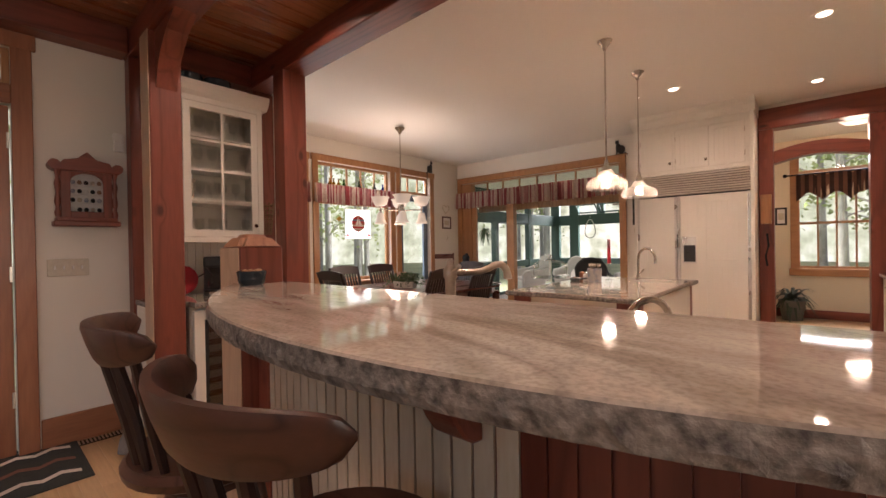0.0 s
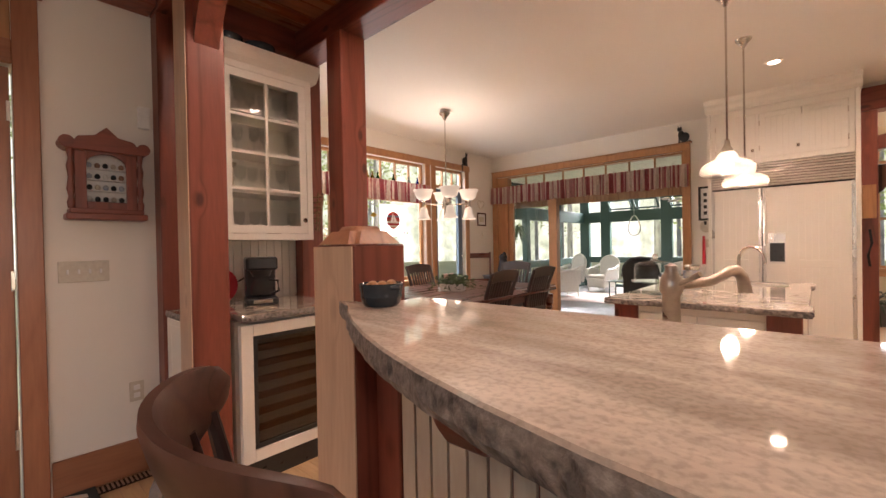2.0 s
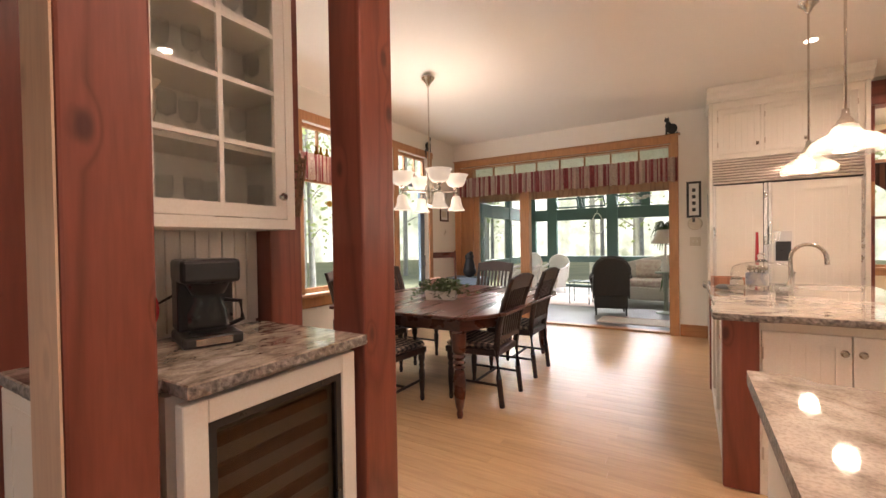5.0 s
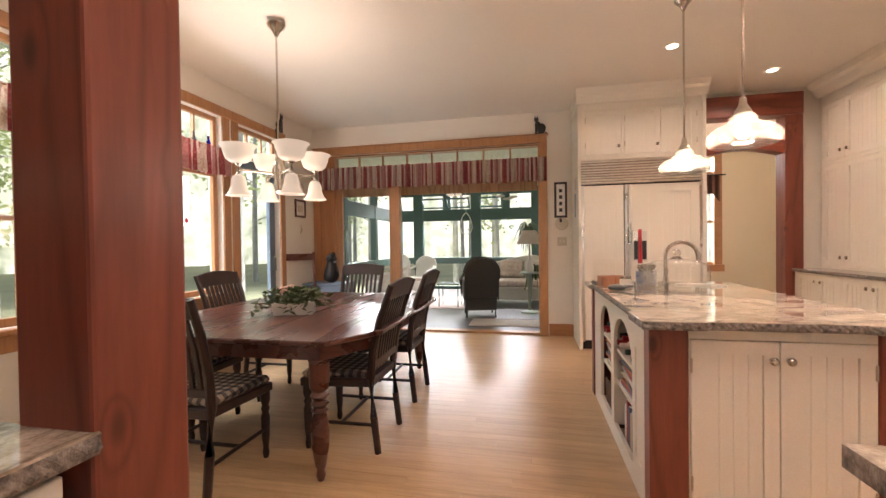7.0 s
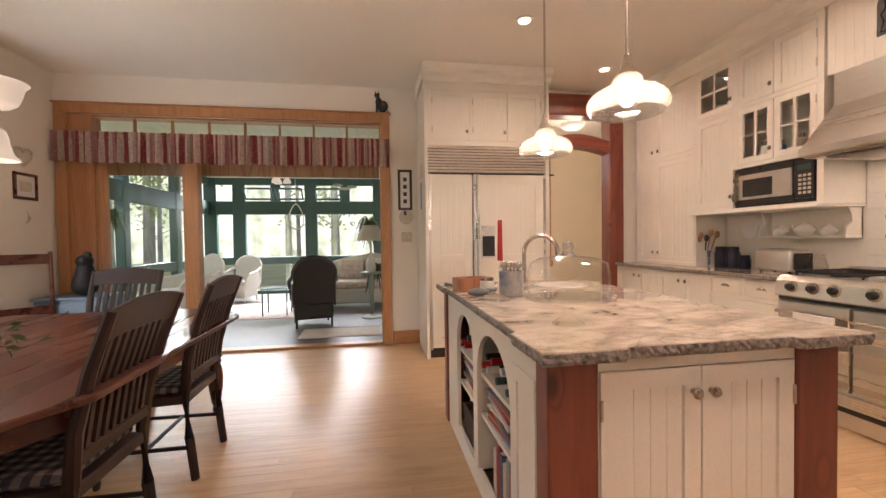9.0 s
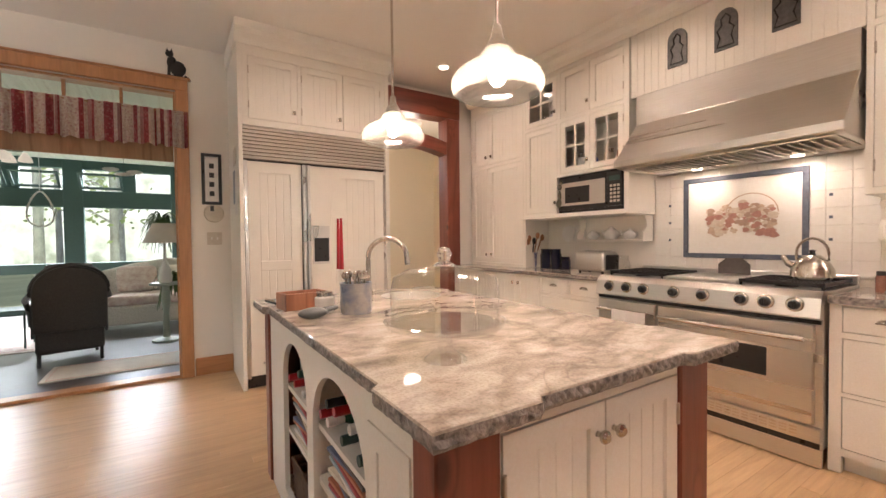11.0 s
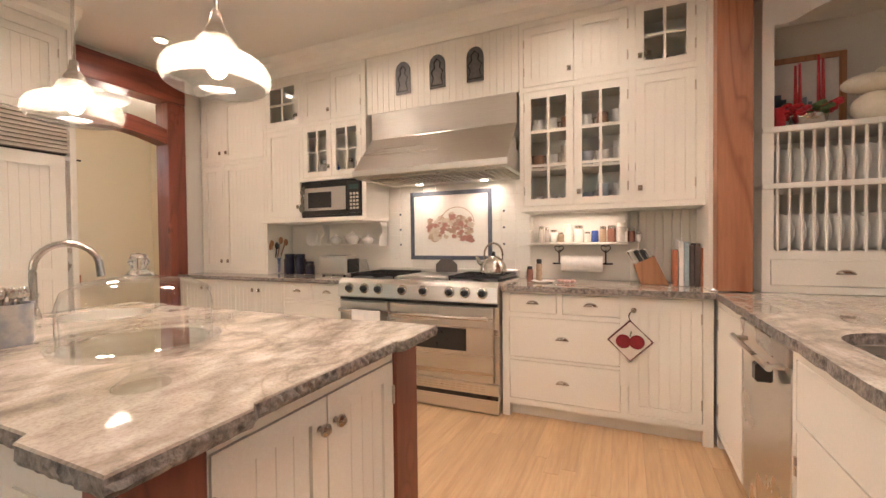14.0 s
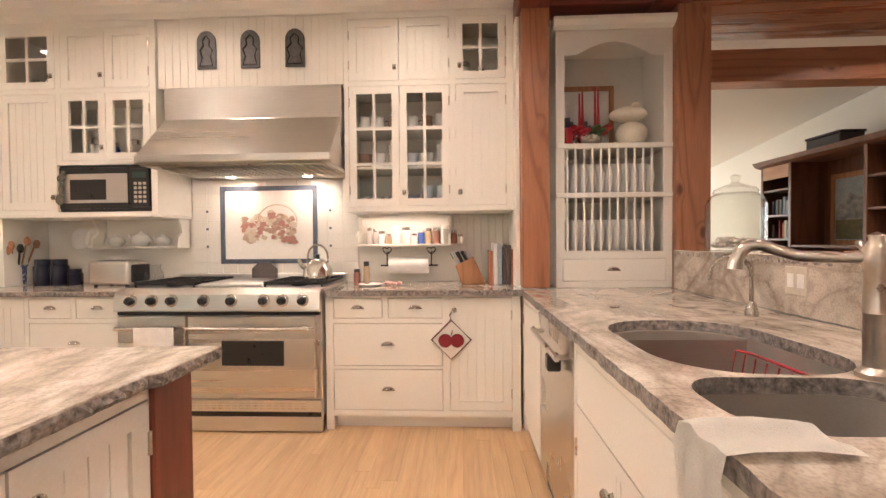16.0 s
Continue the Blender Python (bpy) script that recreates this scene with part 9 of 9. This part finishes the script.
def plant(name, label, x, y, z, r, n, size, droop, seed, pot=None, m=None):
    p = thing(name, label, "plant", x, y, z)
    rnd = random.Random(seed)
    if pot:
        part("pot", lathe(pot, seg=18), mat("pot_" + name, (0.10, 0.09, 0.08), None, 0.5, scale=8), p, smooth=True)
    top = pot[-1][1] if pot else 0
    bm = bmesh.new()
    for i in range(n):
        a, l = rnd.uniform(0, 6.28), rnd.uniform(0.5, 1.0) * r
        u = Vector((math.cos(a), math.sin(a), 0))
        s = u.cross(Vector((0, 0, 1)))
        h = rnd.uniform(0.2, 1.1) * r
        prev = None
        for k in range(5):
            q = k / 4
            c = u * l * q + Vector((0, 0, top + h * q * 1.6 - droop * r * q * q * 1.4))
            wd = size * (1 - abs(q - 0.4) * 1.4)
            cur = (bm.verts.new(c - s * max(wd, 0.002)), bm.verts.new(c + s * max(wd, 0.002)))
            if prev:
                bm.faces.new((prev[0], prev[1], cur[1], cur[0]))
            prev = cur
    part("leaves", bm, m or LEAF, p)
    return p


plant("potted_plant", "trailing green plant on the sunroom table", -2.30, 8.98, 0.726, 0.28, 60, 0.02, 1.2, 3)
plant("hanging_plant", "green fern hanging in the sunroom", -2.42, 9.3, 1.52, 0.30, 70, 0.018, 1.3, 4)
plant("hanging_plant", "green fern hanging by the glass door", -5.75, 8.2, 1.60, 0.24, 110, 0.014, 1.2, 6)
tbn = thing("green_side_table", "small dark green metal side table", "table", -3.95, 9.4, 0)
part("top", box(-0.22, 0.22, -0.22, 0.22, 0.44, 0.46, 0.005), GREENPAINT, tbn)
for a in (-0.19, 0.19):
    for b in (-0.19, 0.19):
        part("leg", bm_cyl(bmesh.new(), (a, b, 0), (a, b, 0.44), 0.011, seg=8), GREENPAINT, tbn)
for nm, x, y, w, d, lb in (("sunroom_rug", -4.4, 9.9, 1.0, 0.9, "faded rose sunroom rug"), ("sunroom_mat", -2.75, 7.75, 0.55, 0.28, "cream mat by the sunroom door")):
    o = thing(nm, lb, "rug", x, y, 0)
    part("cloth", box(-w, w, -d, d, -0.0035, 0.008, 0.003), FLORAL if nm == "sunroom_rug" else LINEN, o)
    part("border", tube([(-w * 0.92, -d * 0.9, 0.008), (w * 0.92, -d * 0.9, 0.008), (w * 0.92, d * 0.9, 0.008), (-w * 0.92, d * 0.9, 0.008)], 0.004, 6, True), PINK, o)
cf = thing("ceiling_fan", "ceiling fan with lit glass shades in the sunroom", "fan", -3.9, 9.6, 2.36)
part("rod", bm_cyl(bmesh.new(), (0, 0, 0.1), (0, 0, 0.36), 0.012, seg=8), NICKEL, cf)
part("motor", lathe([(0, 0), (0.09, 0.0), (0.11, 0.04), (0.09, 0.10), (0, 0.11)], seg=20), NICKEL, cf, smooth=True)
for i in range(4):
    bm = box(0.10, 0.62, -0.06, 0.06, 0.045, 0.052, 0.003)
    bmesh.ops.rotate(bm, verts=bm.verts[:], cent=(0, 0, 0), matrix=Matrix.Rotation(radians(20 + 90 * i), 3, "Z"))
    part("blade", bm, PAINT, cf)
for i in range(3):
    a = radians(120 * i)
    part("glass_shade", lathe([(0.02, -0.02), (0.06, -0.09), (0.07, -0.13), (0.065, -0.13), (0.05, -0.09), (0, -0.03)], (0.11 * math.cos(a), 0.11 * math.sin(a), 0), 16), OPAL, cf, smooth=True)
hb = thing("hanging_birds", "white carved birds hanging in the sunroom", "mobile", -2.75, 8.6, 2.02)
bm = bmesh.new()
bm_ball(bm, (0, 0, 0), 0.03, (3.2, 1, 0.7), 12)
bm_ball(bm, (0.10, 0, 0.03), 0.05, (1.6, 0.3, 0.5), 12)
bm_ball(bm, (-0.12, 0, 0.05), 0.05, (1.6, 0.3, 0.5), 12)
part("bird", bm, PAPER, hb, smooth=True)
part("cord", bm_cyl(bmesh.new(), (0, 0, 0.02), (0, 0, 0.70), 0.002, seg=5), BLACK, hb)
we = thing("wire_teardrop", "white wire teardrop ornament hanging in the sunroom", "ornament", -3.55, 9.0, 1.42)
bm = tube([(0.11 * math.sin(u) * (1 - 0.35 * math.cos(u)), 0, 0.20 - 0.20 * math.cos(u) * -1) for u in [2 * math.pi * i / 24 for i in range(24)]], 0.010, 6, True)
bm_tube(bm, [(0, 0, 0.4), (0, 0, 1.3)], 0.003, 5)
part("wire", bm, PAPER, we, smooth=True)
# hopper sashes and boards above the sunroom windows
structure("trim_sunroom_boards", box(-5.2, -2.26, 7.20, 7.225, 1.98, 2.30), wood("sunroom_fascia", (0.42, 0.26, 0.14), (0.32, 0.19, 0.10), "z", 0.5), "stained boards above the sunroom opening")

# ---- hall things ----
pv = valance("hall_valance", (-0.16, 9.22), (0.82, 9.22), 2.02, 2.36, PLAID, (0, -1), "brown plaid tab valance on an iron rod", 7, 9)
for v in pv.children[0].data.vertices:
    low = 1 - v.co.z / 0.34
    v.co.z += max(0.0, low) * (0.13 * abs(math.sin(math.pi * 3 * v.co.x / 0.98)) - 0.10)
part("iron_rod", bm_cyl(bmesh.new(), (-0.12, -0.03, 0.345), (1.08, -0.03, 0.345), 0.012, seg=8), IRON, pv)
part("finial", bm_ball(bmesh.new(), (-0.14, -0.03, 0.345), 0.03), IRON, pv)
plant("snake_plant", "dark broad-leaved plant in a dark pot", -0.22, 8.95, 0, 0.36, 70, 0.028, 0.9, 12, [(0, 0), (0.13, 0), (0.17, 0.28), (0.18, 0.32), (0.15, 0.32), (0, 0.30)], mat("dark_leaf", (0.025, 0.045, 0.022), None, 0.4, scale=10))
hl = thing("hall_ceiling_lamp", "lit glass bowl ceiling lamp in the hall", "lamp", 0.45, 7.55, 2.74)
part("bowl", lathe([(0, 0), (0.10, 0.01), (0.16, 0.05), (0.17, 0.08), (0.06, 0.10), (0, 0.10)], seg=24), OPAL, hl, smooth=True)
part("fixture", lathe([(0, 0.10), (0.07, 0.10), (0.07, 0.22), (0, 0.22)], seg=18), NICKEL, hl, smooth=True)
lamp("hall_lamp_light", "POINT", Matrix.Translation((0.45, 7.55, 2.60)), 16, WARM, 0.12)
picture("framed_picture", "small black-framed picture in the hall", pose(-0.36, 9.299, 1.55, 0, 0, 0), 0.16, 0.30, BLACK, 0.03, IVORY)
hp = thing("wall_phone", "wooden wall box on the hall post", "box", -0.405, 6.699, 1.50)
part("case", box(-0.055, 0.055, -0.07, 0, 0, 0.36, 0.006), FIR, hp)
hk = thing("key_hooks", "black iron hooks with a plaid cloth at the hall", "hooks", -0.40, 6.698, 0.98)
part("iron", tube([(0, -0.012, 0.40), (0.015, -0.03, 0.25), (-0.015, -0.03, 0.12), (0.0, -0.012, 0.0)], 0.012, 8), IRON, hk, smooth=True)
pb = thing("wall_note", "papers and cards hung on the refrigerator side", "papers", -1.823, 6.45, 1.45)
for i, (y, z, w, h) in enumerate(((-0.05, 0.0, 0.14, 0.36), (0.06, 0.10, 0.12, 0.28), (0.0, 0.42, 0.16, 0.14))):
    part("sheet", box(-0.004 - 0.002 * i, -0.0005 - 0.002 * i, y - w / 2, y + w / 2, z, z + h), (PAPER, BOOKC[3], IVORY)[i], pb)

# ---- living room bookcase ----
bkc = thing("bookcase", "tall carved brown bookcase with a painting and books", "bookcase", 1.75, -1.62, 0, 180)
bkc.matrix_world = pose(3.62, -1.62, 0, 0, 0, 180)
BW = wood("bookcase_wood", (0.17, 0.070, 0.032), (0.11, 0.042, 0.02), "z", 0.35)
part("back", box(0, 2.4, 0.40, 0.42, 0, 2.18), BW, bkc)
for x in (0, 0.46, 1.40, 1.90, 2.36):
    part("upright", box(x, x + 0.04, 0, 0.40, 0, 2.16, 0.004), BW, bkc)
for x0, x1, zs in ((0.04, 0.46, (0.4, 0.8, 1.2, 1.5, 1.82)), (1.44, 1.90, (0.4, 0.8, 1.2, 1.5, 1.82)), (1.94, 2.36, (0.4, 0.8, 1.2, 1.5, 1.82)), (0.50, 1.40, (0.4, 0.8, 1.12))):
    for z in zs:
        part("shelf", box(x0, x1, 0.01, 0.40, z, z + 0.025), BW, bkc)
part("crown", prism([(0.02, 2.14), (-0.05, 2.17), (-0.08, 2.22), (0.42, 2.22), (0.42, 2.14)], -0.05, 2.45, "x"), BW, bkc)
part("valance_board", box(0.04, 0.46, 0.0, 0.03, 1.98, 2.14), FIR_X, bkc)
ptg = thing("landscape_painting", "framed mountain lake painting in the bookcase", "painting", 2.67, -1.975, 1.145, 180)
ptg.scale = (0.86, 1, 0.95)
bm = bmesh.new()
for a in ((-0.38, -0.32, 0, 0.86), (0.32, 0.38, 0, 0.86), (-0.32, 0.32, 0, 0.06), (-0.32, 0.32, 0.80, 0.86)):
    bm_box(bm, a[0], a[1], 0, 0.03, a[2], a[3], 0.006)
part("frame", bm, BLOCKWOOD, ptg)
part("canvas", box(-0.32, 0.32, 0.012, 0.02, 0.06, 0.80), mat("painted_sky", (0.25, 0.33, 0.40), (0.42, 0.45, 0.45), 0.6, scale=6), ptg)
part("painted_mountain", prism([(-0.31, 0.42), (-0.1, 0.62), (0.05, 0.55), (0.2, 0.70), (0.31, 0.5), (0.31, 0.3), (-0.31, 0.3)], 0.009, 0.0118, "y"), mat("painted_hill", (0.10, 0.12, 0.13), (0.4, 0.4, 0.4), 0.6, scale=14), ptg)
part("painted_lake", prism([(-0.31, 0.07), (0.31, 0.07), (0.31, 0.30), (-0.31, 0.30)], 0.009, 0.0118, "y"), mat("painted_woods", (0.20, 0.15, 0.07), (0.06, 0.08, 0.04), 0.6, scale=18), ptg)
rnd = random.Random(6)
for x0 in (3.58, 2.12, 1.65):
    for z in (0.825, 1.225, 1.525):
        x = x0 - 0.03
        while x > x0 - 0.36:
            w = rnd.uniform(0.02, 0.045)
            if rnd.random() < 0.75:
                book(x - w / 2, -1.80, z + 0.001, w * 0.92, 0.17, rnd.uniform(0.17, 0.23), rnd.randrange(7), 0, 0, "book on the living room bookcase", "bookcase books")
            x -= w
bsk = thing("wicker_hamper", "dark wicker hamper on top of the bookcase", "basket", 2.75, -1.80, 2.221)
part("body", box(-0.22, 0.22, -0.13, 0.13, 0, 0.13, 0.01), DARKWOOD, bsk)
part("lid", box(-0.23, 0.23, -0.14, 0.14, 0.131, 0.16, 0.008), DARKWOOD, bsk)

# ---- outside ----
def forest_mat():
    m = bpy.data.materials.new("forest_glow")
    m.use_nodes = True
    t = m.node_tree
    co = t.nodes.new("ShaderNodeNewGeometry")
    mp = t.nodes.new("ShaderNodeMapping")
    mp.inputs["Scale"].default_value = (1, 1, 0.22)
    t.links.new(co.outputs["Position"], mp.inputs[0])
    n1, n2 = t.nodes.new("ShaderNodeTexNoise"), t.nodes.new("ShaderNodeTexNoise")
    n1.inputs["Scale"].default_value, n1.inputs["Detail"].default_value = 0.55, 8
    n2.inputs["Scale"].default_value, n2.inputs["Detail"].default_value = 1.1, 8
    t.links.new(mp.outputs[0], n1.inputs["Vector"])
    t.links.new(co.outputs["Position"], n2.inputs["Vector"])
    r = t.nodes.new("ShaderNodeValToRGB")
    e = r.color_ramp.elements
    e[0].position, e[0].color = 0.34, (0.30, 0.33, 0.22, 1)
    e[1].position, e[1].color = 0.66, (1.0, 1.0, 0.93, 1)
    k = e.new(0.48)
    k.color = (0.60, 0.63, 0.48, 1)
    a = t.nodes.new("ShaderNodeMath")
    a.operation = "ADD"
    t.links.new(n1.outputs["Fac"], a.inputs[0])
    t.links.new(n2.outputs["Fac"], a.inputs[1])
    h = t.nodes.new("ShaderNodeMath")
    h.operation, h.inputs[1].default_value = "MULTIPLY", 0.5
    t.links.new(a.outputs[0], h.inputs[0])
    t.links.new(h.outputs[0], r.inputs[0])
    # the backdrop glows by itself; sunlit and shaded foliage are in its colours
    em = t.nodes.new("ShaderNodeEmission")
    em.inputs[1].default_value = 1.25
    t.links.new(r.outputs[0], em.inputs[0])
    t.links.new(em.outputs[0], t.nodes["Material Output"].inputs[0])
    return m


bm = bmesh.new()
cols = []
for i in range(33):
    a = radians(40 + 190 * i / 32)
    cols.append((bm.verts.new((-3 + 34 * math.cos(a), 6 + 34 * math.sin(a), -1)), bm.verts.new((-3 + 34 * math.cos(a), 6 + 34 * math.sin(a), 20))))
for a, b in zip(cols, cols[1:]):
    bm.faces.new((a[0], b[0], b[1], a[1]))
structure("backdrop", bm, forest_mat(), "glowing backdrop patterned like a sunlit forest")
BARK = mat("pale_bark", (0.62, 0.59, 0.54), (0.24, 0.21, 0.18), 0.9, scale=5, stretch=(1, 1, 0.5), bump=0.8, fine=30, contrast=0.4)
SUNLEAF = mat("sunlit_leaf", (0.34, 0.38, 0.18), (0.24, 0.28, 0.12), 0.6, scale=3)
ln = SUNLEAF.node_tree
thin, both = ln.nodes.new("ShaderNodeBsdfTranslucent"), ln.nodes.new("ShaderNodeMixShader")
thin.inputs[0].default_value, both.inputs[0].default_value = (0.42, 0.50, 0.20, 1), 0.55
ln.links.new(ln.nodes["Principled BSDF"].outputs[0], both.inputs[1])
ln.links.new(thin.outputs[0], both.inputs[2])
ln.links.new(both.outputs[0], ln.nodes["Material Output"].inputs[0])


def tree(x, y, h, seed):
    rnd = random.Random(seed)
    t_ = thing("birch_tree", "slender pale-barked tree with light green leaves", "tree", x, y, -0.26, 0, "trees outside")
    bend = rnd.uniform(-0.3, 0.3)
    bm = tube([(bend * q * q, 0.1 * bend * q, h * q) for q in (0, 0.25, 0.5, 0.75, 1)], [0.12, 0.10, 0.085, 0.06, 0.02], 9)
    tips = []
    for i in range(7):
        q = rnd.uniform(0.22, 0.9)
        a = rnd.uniform(0, 6.28)
        l = rnd.uniform(0.8, 1.8)
        p0 = Vector((bend * q * q, 0.1 * bend * q, h * q))
        p1 = p0 + Vector((l * math.cos(a), l * math.sin(a), l * 0.35))
        bm_tube(bm, [p0, (p0 + p1) / 2 + Vector((0, 0, 0.1)), p1], [0.03, 0.02, 0.008], 6)
        tips.append((p0, p1))
    part("trunk", bm, BARK, t_, smooth=True)
    verts, faces = [], []
    for p0, p1 in tips:
        for i in range(34):
            c = p0.lerp(p1, rnd.uniform(0.3, 1.1)) + Vector((rnd.gauss(0, 0.35), rnd.gauss(0, 0.35), rnd.gauss(0, 0.28)))
            m = Euler((rnd.uniform(0, 6), rnd.uniform(0, 6), rnd.uniform(0, 6))).to_matrix()
            n = len(verts)
            for v in ((-0.05, 0, 0), (0, 0.09, 0.015), (0.05, 0, 0), (0, -0.09, 0.015)):
                verts.append(tuple(c + m @ Vector(v)))
            faces.append((n, n + 1, n + 2, n + 3))
    me = bpy.data.meshes.new("crown")
    me.from_pydata(verts, [], faces)
    me.materials.append(SUNLEAF)
    ob = new("crown", me)
    ob.parent = t_


rnd = random.Random(77)
for i in range(34):
    if i % 2:
        x, y = rnd.uniform(-22, -10.5), rnd.uniform(0, 14)
    else:
        x, y = rnd.uniform(-14, 4), rnd.uniform(16, 26)
    tree(x, y, rnd.uniform(7, 11), 100 + i)
for i in range(5):
    tree(rnd.uniform(-2, 3.5), rnd.uniform(13.5, 20), 8, 200 + i)

floor_boards()
